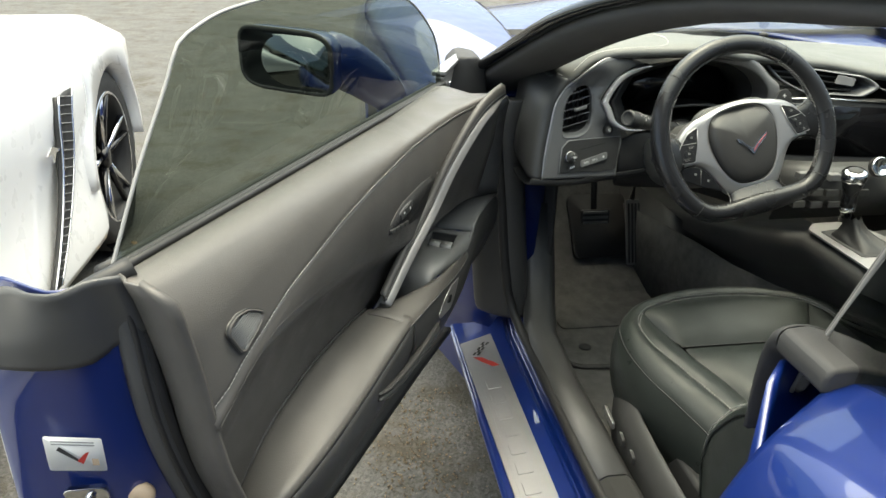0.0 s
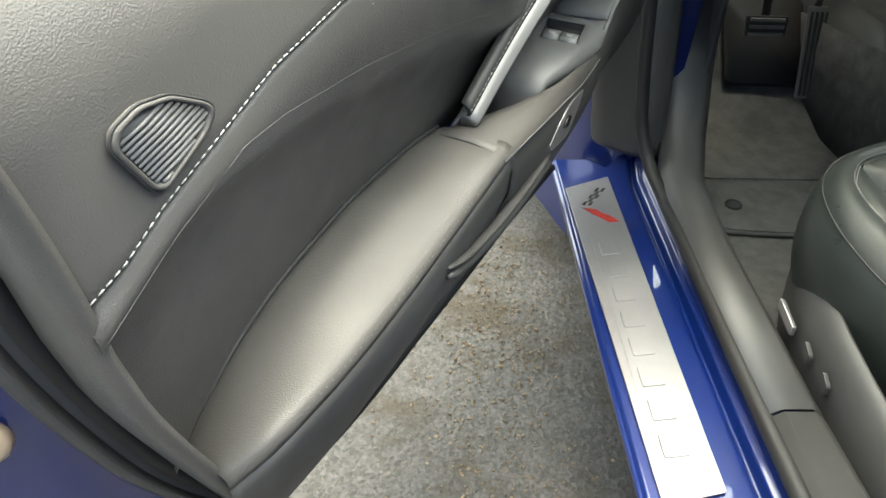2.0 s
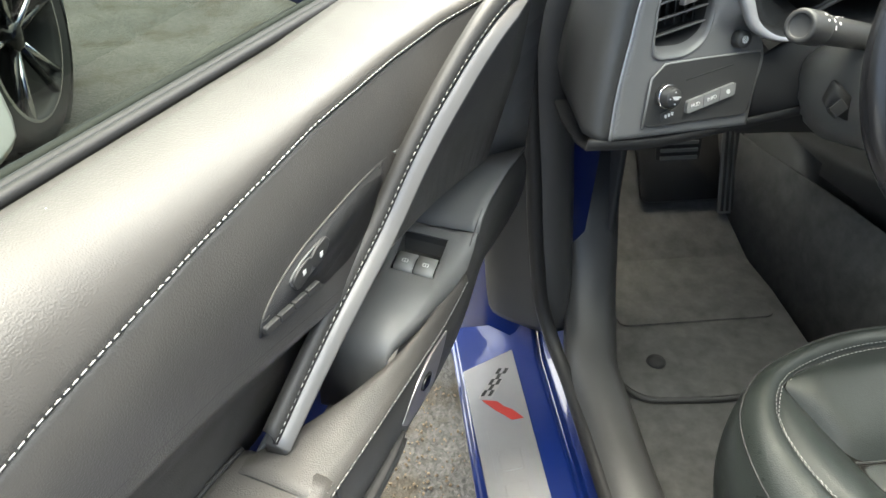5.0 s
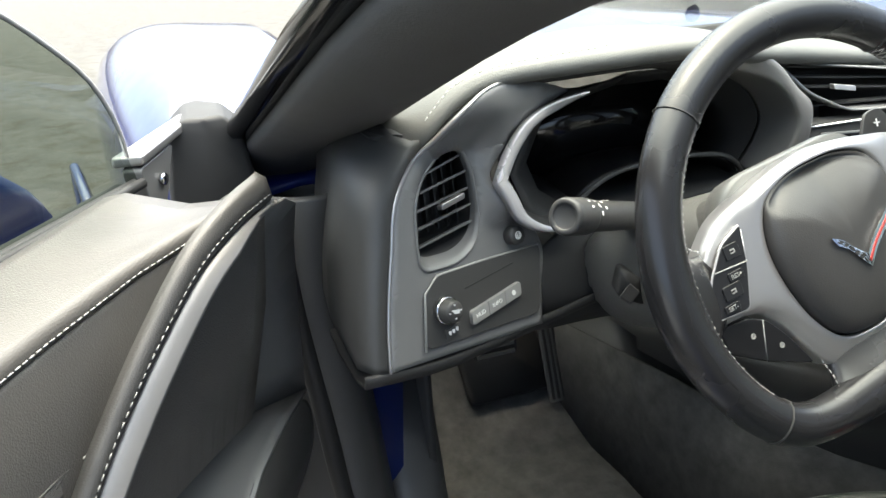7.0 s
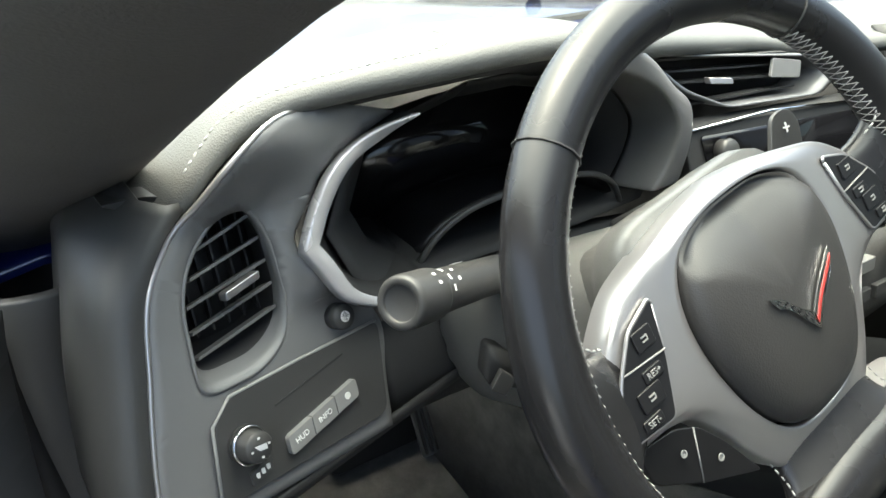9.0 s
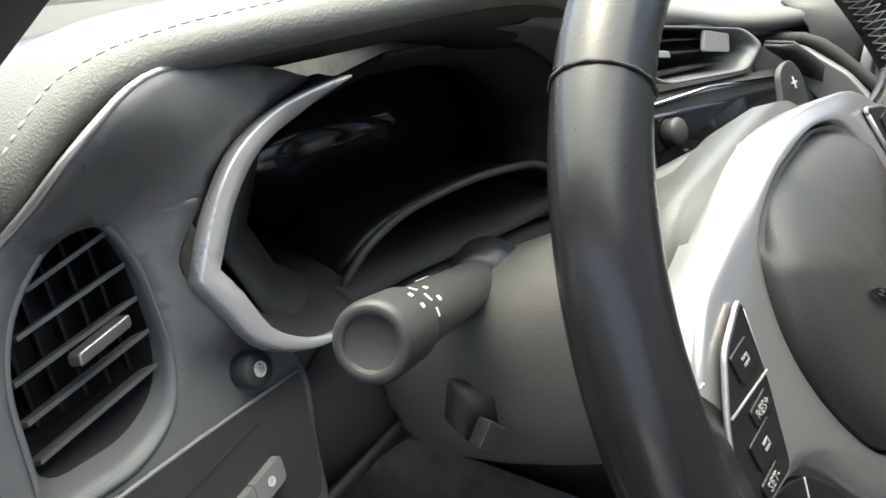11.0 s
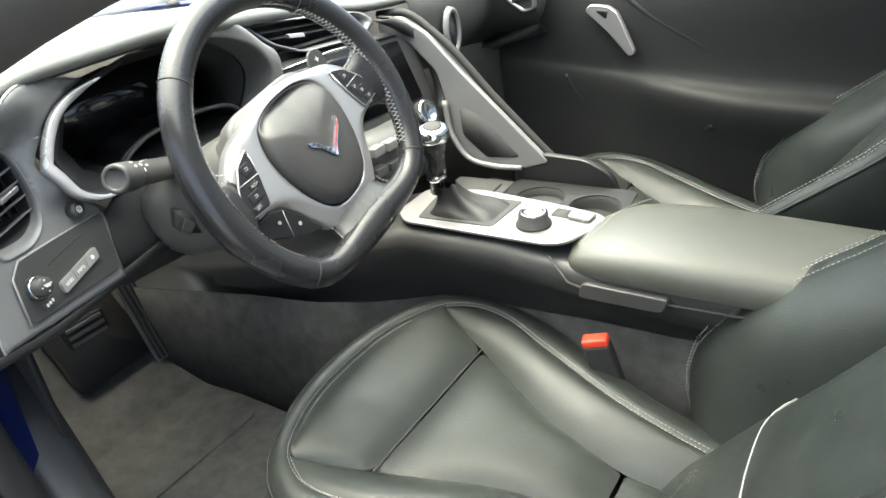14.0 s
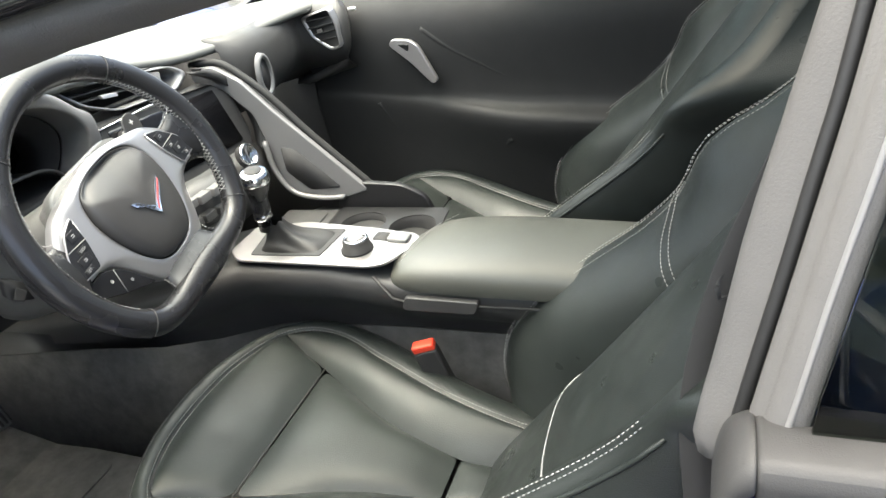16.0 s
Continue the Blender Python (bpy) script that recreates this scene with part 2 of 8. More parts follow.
def loft(rows, closed=False, caps=False, bm=None):
    """A skin over rows of equally many points."""
    bm = bm or bmesh.new()
    vs = [[bm.verts.new(p) for p in row] for row in rows]
    n = len(rows[0])
    for a, b in zip(vs, vs[1:]):
        for i in range(n if closed else n - 1):
            j = (i + 1) % n
            bm.faces.new((a[i], a[j], b[j], b[i]))
    if caps:
        bm.faces.new(vs[0][::-1])
        bm.faces.new(vs[-1])
    return bm


def curve(keys, n):
    """n points on a smooth line through the keys (any length of tuple), evenly in key index by chord."""
    k = np.array(keys, float)
    d = np.concatenate([[0], np.cumsum(np.maximum(1e-6, np.linalg.norm(np.diff(k, axis=0), axis=1)))])
    t = np.linspace(0, d[-1], n)
    out = np.empty((n, k.shape[1]))
    tang = np.gradient(k, d, axis=0) if len(k) > 2 else np.repeat((k[1:] - k[:1]) / d[-1], 2, axis=0)
    for i, s in enumerate(t):
        j = min(max(int(np.searchsorted(d, s, side="right")) - 1, 0), len(k) - 2)
        h = d[j + 1] - d[j]
        x = (s - d[j]) / h
        out[i] = ((2 * x**3 - 3 * x**2 + 1) * k[j] + (x**3 - 2 * x**2 + x) * h * tang[j]
                  + (-2 * x**3 + 3 * x**2) * k[j + 1] + (x**3 - x**2) * h * tang[j + 1])
    return out


def tube(points, r, sides=8, closed=False, bm=None, flat=1.0, up=(0, 0, 1)):
    """A round bar along points; r may be a list."""
    pts = [Vector(p) for p in points]
    n = len(pts)
    rs = r if isinstance(r, (list, tuple, np.ndarray)) else [r] * n
    rows = []
    for i, p in enumerate(pts):
        a = pts[(i - 1) % n] if closed or i else pts[i]
        b = pts[(i + 1) % n] if closed or i < n - 1 else pts[i]
        t = (b - a).normalized()
        s = t.cross(Vector(up))
        if s.length < 1e-4:
            s = t.cross(Vector((1, 0, 0)))
        s.normalize()
        w = s.cross(t).normalized()
        rows.append([p + (s * math.cos(q) + w * math.sin(q) * flat) * rs[i]
                     for q in [2 * math.pi * k / sides for k in range(sides)]])
    if closed:
        rows.append(rows[0])
        bm2 = loft(rows, closed=True, bm=bm)
        bmesh.ops.remove_doubles(bm2, verts=bm2.verts[:], dist=1e-6)
        return bm2
    return loft(rows, closed=True, caps=True, bm=bm)


def slab(outline, axis, bm=None):
    """A plate: an outline of points carried along the vector axis."""
    bm = bm or bmesh.new()
    a = [bm.verts.new(Vector(p)) for p in outline]
    b = [bm.verts.new(Vector(p) + Vector(axis)) for p in outline]
    bm.faces.new(a[::-1])
    bm.faces.new(b)
    n = len(a)
    for i in range(n):
        bm.faces.new((a[i], a[(i + 1) % n], b[(i + 1) % n], b[i]))
    return bm


def rounded(pts, r, n=4):
    """Rounds the corners of a flat outline of 2D or 3D points."""
    out = []
    m = len(pts)
    rr = r if isinstance(r, (list, tuple)) else [r] * m
    for i in range(m):
        p, a, b = Vector(pts[i]), Vector(pts[i - 1]), Vector(pts[(i + 1) % m])
        da, db = (a - p), (b - p)
        k = min(rr[i], da.length * 0.48, db.length * 0.48)
        s, e = p + da.normalized() * k, p + db.normalized() * k
        for j in range(n + 1):
            t = j / n
            out.append(s * (1 - t) ** 2 + p * 2 * t * (1 - t) + e * t * t)
    return out


def box(x0, x1, y0, y1, z0, z1, bm=None, m=None):
    bm = bm or bmesh.new()
    c = [Vector((x, y, z)) for z in (z0, z1) for x, y in ((x0, y0), (x1, y0), (x1, y1), (x0, y1))]
    if m is not None:
        c = [m @ p for p in c]
    v = [bm.verts.new(p) for p in c]
    for f in ((3, 2, 1, 0), (4, 5, 6, 7), (0, 1, 5, 4), (1, 2, 6, 5), (2, 3, 7, 6), (3, 0, 4, 7)):
        bm.faces.new([v[i] for i in f])
    return bm


def lathe(profile, origin, axis, sides=28, bm=None, caps=True):
    """Turns (radius, height) pairs round an axis."""
    axis = Vector(axis).normalized()
    s = axis.orthogonal().normalized()
    w = axis.cross(s)
    rows = [[Vector(origin) + axis * h + (s * math.cos(q) + w * math.sin(q)) * max(r, 1e-4)
             for q in [2 * math.pi * k / sides for k in range(sides)]] for r, h in profile]
    return loft(rows, closed=True, caps=caps, bm=bm)


def stitches(points, length=0.0042, gap=0.0024, r=0.0006, lift=(0, 0, 0), bm=None):
    """A row of short thread pieces along a line."""
    bm = bm or bmesh.new()
    pts = [Vector(p) + Vector(lift) for p in points]
    acc = 0.0
    walkp = [(pts[0], 0.0)]
    for a, b in zip(pts, pts[1:]):
        acc += (b - a).length
        walkp.append((b, acc))
    d = np.array([w for _, w in walkp])
    xyz = np.array([tuple(p) for p, _ in walkp])

    def at(s):
        return Vector([float(np.interp(s, d, xyz[:, i])) for i in range(3)])
    s = 0.0
    while s + length < acc:
        tube([at(s), at(s + length / 2) , at(s + length)], [r * 0.7, r, r * 0.7], 5, bm=bm)
        s += length + gap
    return bm


def text_mesh(body, size, m, mat, parent, name="lettering", depth=0.0003):
    """Raised lettering in the built-in font, as a mesh."""
    cu = bpy.data.curves.new(name, "FONT")
    cu.body, cu.size, cu.extrude = body, size, depth
    cu.align_x = cu.align_y = "CENTER"
    tmp = bpy.data.objects.new(name, cu)
    scene.collection.objects.link(tmp)
    bpy.context.view_layer.update()
    me = bpy.data.meshes.new_from_object(tmp.evaluated_get(bpy.context.evaluated_depsgraph_get()))
    bpy.data.objects.remove(tmp)
    bm = bmesh.new()
    bm.from_mesh(me)
    bm.transform(m)
    bpy.data.meshes.remove(me)
    return part(name, bm, mat, parent, smooth=False)


CX = 0.835  # the car's middle line

# ---- ground ----
bm = bmesh.new()
ys = [-60, -8, -3, -1, 0, 1, 2, 3, 5, 9, 20, 80, 400]
xs = [-400, -80, -20, -8, -4, -2, -1, 0, 1, 2, 4, 9, 30, 400]
loft([[(x, y, 0.012 * noise.noise((x * 0.9, y * 0.9, 0)) if abs(x) < 9 and abs(y) < 10 else 0.0) for x in xs] for y in ys], bm=bm)
ground = tagged(part("ground", bm, ASPHALT, None, "worn grey asphalt yard with grit and cracks"), category="ground", kind="structure")
random.seed(4)
bm = bmesh.new()
for i in range(1600):
    x, y = random.gauss(-0.10, 0.08), random.uniform(0.55, 1.75)
    if random.random() < 0.25:
        x = random.uniform(-0.5, 0.0)
    r = random.uniform(0.0008, 0.003)
    m = Matrix.Translation((x, y, r * 0.3 + 0.012 * noise.noise((x * 0.9, y * 0.9, 0)))) @ Euler([random.uniform(0, 6) for _ in "xyz"]).to_matrix().to_4x4()
    box(-r, r, -r * 0.7, r * 0.8, -r * 0.5, r * 0.5, bm=bm, m=m)
tagged(part("grit", bm, GRIT, None, "loose brown grit and grass bits on the asphalt", smooth=False), category="grit", kind="stuff")

LEAF = material("dry_leaf", (0.22, 0.13, 0.06), 0.8, vary=0.3, scale=30)
for lx, ly, turn in ((-1.04, 2.81, 0.4), (-1.03, 2.775, 1.5), (-1.06, 2.73, 2.7), (-1.05, 2.84, 2.2)):
    rows = []
    for f in np.linspace(0, 1, 7):
        w = 0.011 * math.sin(math.pi * min(0.98, f + 0.04)) ** 0.8
        c = Vector((lx, ly, 0.013 + 0.006 * math.sin(3 * f))) + Vector((math.cos(turn), math.sin(turn), 0)) * (0.045 * f)
        sd = Vector((-math.sin(turn), math.cos(turn), 0))
        rows.append([c + sd * w + Vector((0, 0, 0.005)), c, c - sd * w + Vector((0, 0, 0.004))])
    tagged(part("dry_leaf", loft(rows), LEAF, None, "curled dry brown leaf lying on the asphalt", solid=0.0008), category="leaf", group="dry leaves")

# ---- blue car: shell ----
car = thing("sports_car_body", "blue two-seat sports car with its driver door opening clear", "car", at=(CX, 0.8, 0))

# sill
prof = [(0.30, 0.10), (0.07, 0.10), (0.045, 0.16), (0.020, 0.24), (0.006, 0.290), (0.0, 0.3015), (-0.0005, 0.304), (0.0, 0.3085), (0.0008, 0.3092), (0.0030, 0.3098), (0.0045, 0.3102), (0.0062, 0.3150), (0.0072, 0.3158), (0.0100, 0.3162),
        (0.096, 0.3178), (0.124, 0.3182), (0.1285, 0.3178), (0.1300, 0.3165), (0.1315, 0.3085), (0.1325, 0.3075), (0.1385, 0.3075), (0.1395, 0.3085), (0.1405, 0.3235), (0.1415, 0.3255), (0.1435, 0.3265), (0.1500, 0.3285), (0.1520, 0.3300), (0.156, 0.350), (0.20, 0.350)]
rows = []
for y in (0.40, 0.50, 0.85, 1.30, 1.50, 1.58):
    rows.append([(x, y, z + (0.05 * max(0, (y - 1.5)) / 0.08 * (x > 0.1))) for x, z in prof])
part("sill", loft(rows), BLUE, car, "deep blue painted door sill", bevel=0.0)
rows = []
for y, dx, dz in ((0.42, 0.03, 0.02), (0.6, 0.012, 0.0), (0.93, 0.0, 0.0)):
    rows.append([(0.146 + dx, y, 0.35), (0.150 + dx, y, 0.362 + dz), (0.170 + dx, y, 0.376 + dz), (0.205 + dx, y, 0.376 + dz), (0.222 + dx, y, 0.36 + dz), (0.232 + dx, y, 0.24)])
part("sill_trim", loft(rows), PLASTIC, car, "grained black sill trim", solid=0.003)
rows = []
for y, dx, dz in ((0.934, 0.0, 0.0), (1.25, 0.0, 0.0), (1.42, 0.004, 0.01), (1.50, 0.02, 0.05), (1.56, 0.03, 0.13), (1.60, 0.03, 0.25)):
    rows.append([(0.146 + dx, y, 0.35 + dz), (0.150 + dx, y, 0.362 + dz), (0.170 + dx, y, 0.376 + dz), (0.205 + dx, y, 0.376 + dz), (0.222 + dx, y, 0.36 + dz), (0.232 + dx, y, 0.24)])
part("sill_trim", loft(rows), PLASTIC, car, "", solid=0.003)
# hinge pillar
rows = []
for z, x0 in ((0.12, 0.06), (0.30, 0.045), (0.50, 0.03), (0.75, 0.02), (0.88, 0.03)):
    rows.append([(x0 - 0.06, 1.80, z), (x0, 1.60, z), (x0 + 0.06, 1.545, z), (0.20, 1.56, z), (0.30, 1.75, z)])
part("hinge_pillar", loft(rows), BLUE, car, "deep blue hinge pillar")
# floor pan, toe board, bulkheads
rows = [[(0.20, y, z), (0.235, y, z), (0.69, y, z), (0.98, y, z), (1.45, y, z)] for y, z in ((0.25, 0.24), (0.8, 0.235), (1.75, 0.235), (1.95, 0.30), (2.10, 0.50), (2.16, 0.95))]
part("floor_pan", loft(rows), CARPET, car, "black carpeted footwell floor", solid=0.01)
part("rear_bulkhead", box(0.22, 1.45, 0.20, 0.24, 0.2, 0.66), CARPET, car, "")
part("luggage_floor", box(0.10, 1.57, -1.3, 0.20, 0.60, 0.66), CARPET, car, "")
part("kick_panel", loft([[(0.24, y, z) for z in (0.22, 0.5, 0.8)] for y in (1.56, 1.8, 2.15)]), SOFT_BLACK, car, "", solid=0.01)
part("kick_panel", loft([[(1.44, y, z) for z in (0.22, 0.5, 0.9)] for y in (0.3, 1.2, 2.15)]), SOFT_BLACK, car, "", solid=0.01)
part("toe_pad", slab(rounded([(0.44, 1.93, 0.31), (0.62, 1.93, 0.31), (0.62, 2.06, 0.46), (0.44, 2.06, 0.46)], 0.02), (0, -0.012, 0.012)), SOFT_BLACK, car)

# roof, headliner, pillars
AP = [(0.105, 1.80, 0.83), (0.125, 1.66, 0.905), (0.14, 1.50, 0.965), (0.15, 1.35, 1.022), (0.160, 1.20, 1.076), (0.185, 1.05, 1.122), (0.225, 0.85, 1.165), (0.26, 0.5, 1.19)]
for side in (1, -1):
    rows = []
    for x, y, z in AP:
        px = x if side == 1 else 2 * CX - x
        rows.append([(px + side * dx, y + dy, z + dz) for dx, dy, dz in
                     ((-0.064, 0.0, 0.012), (-0.050, 0.012, 0.026), (0.0, 0.02, 0.034), (0.045, 0.015, 0.024), (0.062, 0.0, 0.002), (0.044, -0.008, -0.006), (0.0, -0.012, -0.010), (-0.044, -0.006, 0.0))])
    part("windscreen_pillar", loft(rows, closed=True, caps=True), LINER, car, "dark grey padded windscreen pillar trim", sub=1)
    rows = []
    for x, y, z in AP:
        px = x if side == 1 else 2 * CX - x
        rows.append([(px + side * dx, y + dy, z + dz) for dx, dy, dz in ((-0.068, 0.004, 0.014), (-0.082, 0.012, 0.022), (-0.078, 0.03, 0.036), (-0.03, 0.036, 0.046), (0.05, 0.03, 0.036), (0.0, 0.03, 0.028))])
    part("pillar_skin", loft(rows, closed=True, caps=True), GLOSS_BLACK, car, "glossy dark outer pillar skin", sub=1)
# Roof panel added out of view; its tint sets how much sky enters.
rows = []
for y, z in ((1.02, 1.165), (0.85, 1.20), (0.6, 1.215), (0.35, 1.205)):
    rows.append([(CX + k * 0.60, y - 0.06 * k * k, z - 0.035 * k * k) for k in (-1, -0.7, -0.35, 0, 0.35, 0.7, 1)])
part("unseen_roof_panel", loft(rows), ROOF, car, "unseen tinted roof panel, added to dim the cabin light")
rows = []
for y, z in ((0.34, 1.205), (0.0, 1.17), (-0.5, 1.06), (-1.1, 0.93)):
    rows.append([(CX + k * 0.58, y - 0.06 * k * k, z - 0.05 * k * k) for k in (-1, -0.7, -0.35, 0, 0.35, 0.7, 1)])
hatch = part("hatch_glass", loft(rows), ROOF, car, "sloping rear hatch glass")
hatch.visible_shadow = False

# windscreen, cowl, bonnet, wings
rows = []
for t in (0, 0.25, 0.5, 0.75, 1.0):
    y, z = 2.16 + (1.0 - 2.16) * t, 0.93 + 0.25 * t + 0.03 * math.sin(math.pi * t)
    h = 0.72 - 0.17 * t
    rows.append([(CX + k * h, y - 0.35 * k * k * (1 - 0.5 * t), z - 0.02 * k * k) for k in (-1, -0.75, -0.5, -0.25, 0, 0.25, 0.5, 0.75, 1)])
ws = part("windscreen", loft(rows), CLEAR, car, "clear curved windscreen")
ws.visible_shadow = False
rows = []
for t, z in ((0, 0.925), (0.3, 0.985), (0.7, 0.95), (1.0, 0.80)):
    y = 2.14 + 1.35 * t
    rows.append([(CX + k * 0.62, y - 0.33 * k * k * (1 - t), z - 0.03 * k * k + 0.02 * (abs(k) < 0.3)) for k in (-1, -0.75, -0.5, -0.25, 0, 0.25, 0.5, 0.75, 1)])
part("bonnet", loft(rows), BLUE, car, "deep blue bonnet mirroring the sky", solid=0.01, sub=1)
for s in (1, -1):
    rows = []
    for y, w, z in ((1.64, -0.02, 0.875), (1.85, 0.01, 0.935), (2.15, 0.05, 0.985), (2.5, 0.085, 1.010), (2.9, 0.11, 1.010), (3.3, 0.10, 0.96), (3.7, 0.02, 0.80)):
        xo = -0.06 - w
        line = [(0.24, z - 0.02), (xo + 0.26, z - 0.01), (xo + 0.17, z), (xo + 0.08, z - 0.025), (xo + 0.03, z - 0.08), (xo + 0.005, z - 0.16), (xo + 0.0, z - 0.27), (xo + 0.03, z - 0.42), (xo + 0.02, z - 0.60)]
        rows.append([((x if s == 1 else 2 * CX - x), y, zz) for x, zz in line])
    part("front_wing", loft(rows), BLUE, car, "deep blue front wing with bright sky reflections", solid=0.006, sub=1)
wv = part("wing_vent", slab(rounded([(-0.125, 1.98, 0.80), (-0.150, 2.14, 0.82), (-0.150, 2.10, 0.70), (-0.130, 2.00, 0.68)], 0.01), (-0.012, 0, 0)), SOFT_BLACK, car, "black mesh vent behind the front wheel", bevel=0.003)
part("vent_rim", tube(rounded([(-0.135, 1.975, 0.803), (-0.162, 2.145, 0.825), (-0.162, 2.105, 0.698), (-0.142, 1.995, 0.675)], 0.012) + [rounded([(-0.135, 1.975, 0.803), (-0.162, 2.145, 0.825), (-0.162, 2.105, 0.698), (-0.142, 1.995, 0.675)], 0.012)[0]], 0.008, 8), BLUE, wv)
part("scuttle", box(0.02, 0.24, 1.62, 1.98, 0.60, 0.84), SOFT_BLACK, car, "black scuttle behind the wing", bevel=0.01)
# Black block fills in for the dark gap between door and wing.
rows = []
for z, o in ((0.80, 0.0), (0.90, 0.004), (0.955, 0.012), (0.972, 0.03)):
    rows.append([(x, y, z) for x, y in ((-0.02 + o, 1.61), (0.03, 1.60), (0.080 - o, 1.61), (0.085 - o, 1.70), (0.03, 1.74), (-0.015 + o, 1.72))])
part("hinge_gap_block", loft(rows, closed=True, caps=True), SOFT_BLACK, car, "black block standing in for the shaded hinge gap", bevel=0.006)
# rear quarter and door shut face
rows = []
for y, x, z in ((0.402, 0.052, 0.897), (0.385, 0.050, 0.907), (0.28, 0.036, 0.945), (0.10, 0.015, 0.965), (-0.3, -0.02, 0.97), (-0.8, -0.02, 0.93), (-1.4, 0.03, 0.82)):
    f = 0.10 if y > 0.3 else 0.0
    rows.append([(x - 0.09, y - 0.03, 0.30), (x - 0.12, y - 0.03, 0.58), (x - 0.105, y - 0.03, 0.74), (x - 0.045, y - 0.012, z - 0.045), (x - 0.006, y, z - 0.004), (x + 0.004, y + 0.003, z + 0.001), (x + 0.09, y + f * 0.55, z + 0.008), (x + 0.18, y + f * 1.02, z + 0.012), (x + 0.26, y + f * 1.1, z + 0.012)])
part("rear_quarter", loft(rows), BLUE, car, "deep blue rear quarter panel mirroring the sky", solid=0.004, sub=1)
part("rear_quarter", loft([[(2 * CX - x, y, z) for x, y, z in r] for r in rows]), BLUE, car, "", solid=0.004, sub=1)
rows = []
for y, z0, z1, w in ((-1.30, 0.84, 0.30, 0.80), (-1.42, 0.82, 0.30, 0.79), (-1.52, 0.74, 0.32, 0.76), (-1.56, 0.58, 0.34, 0.72)):
    rows.append([(CX + k * w, y + 0.10 * k * k, z0 if abs(k) < 0.95 else z0 - 0.06) for k in (-1, -0.7, -0.35, 0, 0.35, 0.7, 1)])
rows.append([(x, y + 0.02, 0.25) for x, y, z in rows[-1]])
part("tail_panel", loft(rows), BLUE, car, "deep blue rear deck and bumper", solid=0.006, sub=1)
rows = []
for y, z, w in ((3.45, 0.80, 0.80), (3.68, 0.73, 0.78), (3.84, 0.60, 0.70), (3.88, 0.44, 0.66), (3.84, 0.24, 0.66)):
    rows.append([(CX + k * w, y - 0.28 * k * k, z) for k in (-1, -0.7, -0.35, 0, 0.35, 0.7, 1)])
part("front_bumper", loft(rows), BLUE, car, "deep blue front bumper", solid=0.006, sub=1)
rows = []
for x, y in ((-0.06, 0.36), (0.0, 0.385), (0.05, 0.402), (0.09, 0.47), (0.12, 0.500), (0.16, 0.514), (0.205, 0.514), (0.24, 0.46)):
    rows.append([(x, y, z) for z in (0.30, 0.5, 0.7, 0.896 if x > 0.08 else 0.80)])
part("shut_face", loft(rows), BLUE, car, "deep blue door shut face", solid=0.006)
PS = [(0.168, 0.522, 0.860), (0.177, 0.513, 0.905), (0.183, 0.505, 0.943), (0.195, 0.491, 1.007), (0.203, 0.482, 1.051), (0.210, 0.474, 1.088), (0.218, 0.467, 1.130), (0.235, 0.455, 1.19)]
PE = [(0.187, 0.545, 0.860), (0.196, 0.536, 0.905), (0.203, 0.527, 0.943), (0.214, 0.517, 1.007), (0.222, 0.505, 1.051), (0.229, 0.496, 1.088), (0.236, 0.485, 1.130), (0.250, 0.470, 1.19)]
PR = [(0.138, 0.502, 0.860), (0.145, 0.494, 0.905), (0.153, 0.486, 0.943), (0.165, 0.473, 1.007), (0.173, 0.463, 1.051), (0.180, 0.455, 1.088), (0.188, 0.447, 1.130), (0.205, 0.435, 1.19)]
rows = []
for a, b in zip(PS, PE):
    a, b = Vector(a), Vector(b)
    rows.append([a + Vector((-0.004, -0.020, 0)), a + Vector((0.001, 0.0, 0)), a.lerp(b, 0.25) + Vector((-0.003, 0.003, 0)), a.lerp(b, 0.7) + Vector((-0.004, 0.004, 0)), b + Vector((0.0, 0.001, 0)), b + Vector((0.010, -0.012, 0)), b + Vector((0.045, -0.030, 0)), b + Vector((0.050, -0.085, 0))])
part("rear_pillar", loft(rows, closed=True, caps=True), LINER, car, "grey cloth-lined rear door pillar", sub=1)
part("pillar_seal", tube(curve(PS, 24), 0.0042, 8), RUBBER, car, "black pillar weatherstrip")
rows = []
for a, b in zip(PS, PR):
    a, b = Vector(a) + Vector((-0.005, -0.004, 0)), Vector(b)
    rows.append([a + Vector((0.004, -0.012, 0)), a, a.lerp(b, 0.22) + Vector((-0.004, 0.005, 0)), a.lerp(b, 0.52) + Vector((-0.001, 0.001, 0)), a.lerp(b, 0.60) + Vector((-0.004, 0.004, 0)), a.lerp(b, 0.90) + Vector((-0.002, 0.002, 0)), b, b + Vector((0.004, -0.012, 0))])
part("pillar_rail", loft(rows), LINER, car, "grey outer pillar rail", solid=0.003, sub=1)
# The highlight along the rail's outer edge is drawn as a pale bar.
part("pillar_rail", tube(curve(PR, 24), 0.0022, 8), SWEEP, car, "thin pale bar drawn as the glass edge highlight")
rows = []
for y in (0.470, 0.30, 0.0, -0.4, -0.9):
    rows.append([(0.140, y + 0.012, 0.905), (0.147, y + 0.006, 0.95), (0.162, y - 0.010, 1.02), (0.180, y - 0.026, 1.10), (0.215, y - 0.035, 1.17), (0.33, y - 0.04, 1.205)] if y > -0.3 else [(0.12, y, 0.90), (0.135, y, 0.91), (0.15, y, 0.93), (0.18, y, 0.95), (0.235, y, 0.97), (0.33, y, 1.0)])
part("quarter_glass", loft(rows), GLASS, car, "tinted rear quarter glass mirroring the sky", solid=0.004)
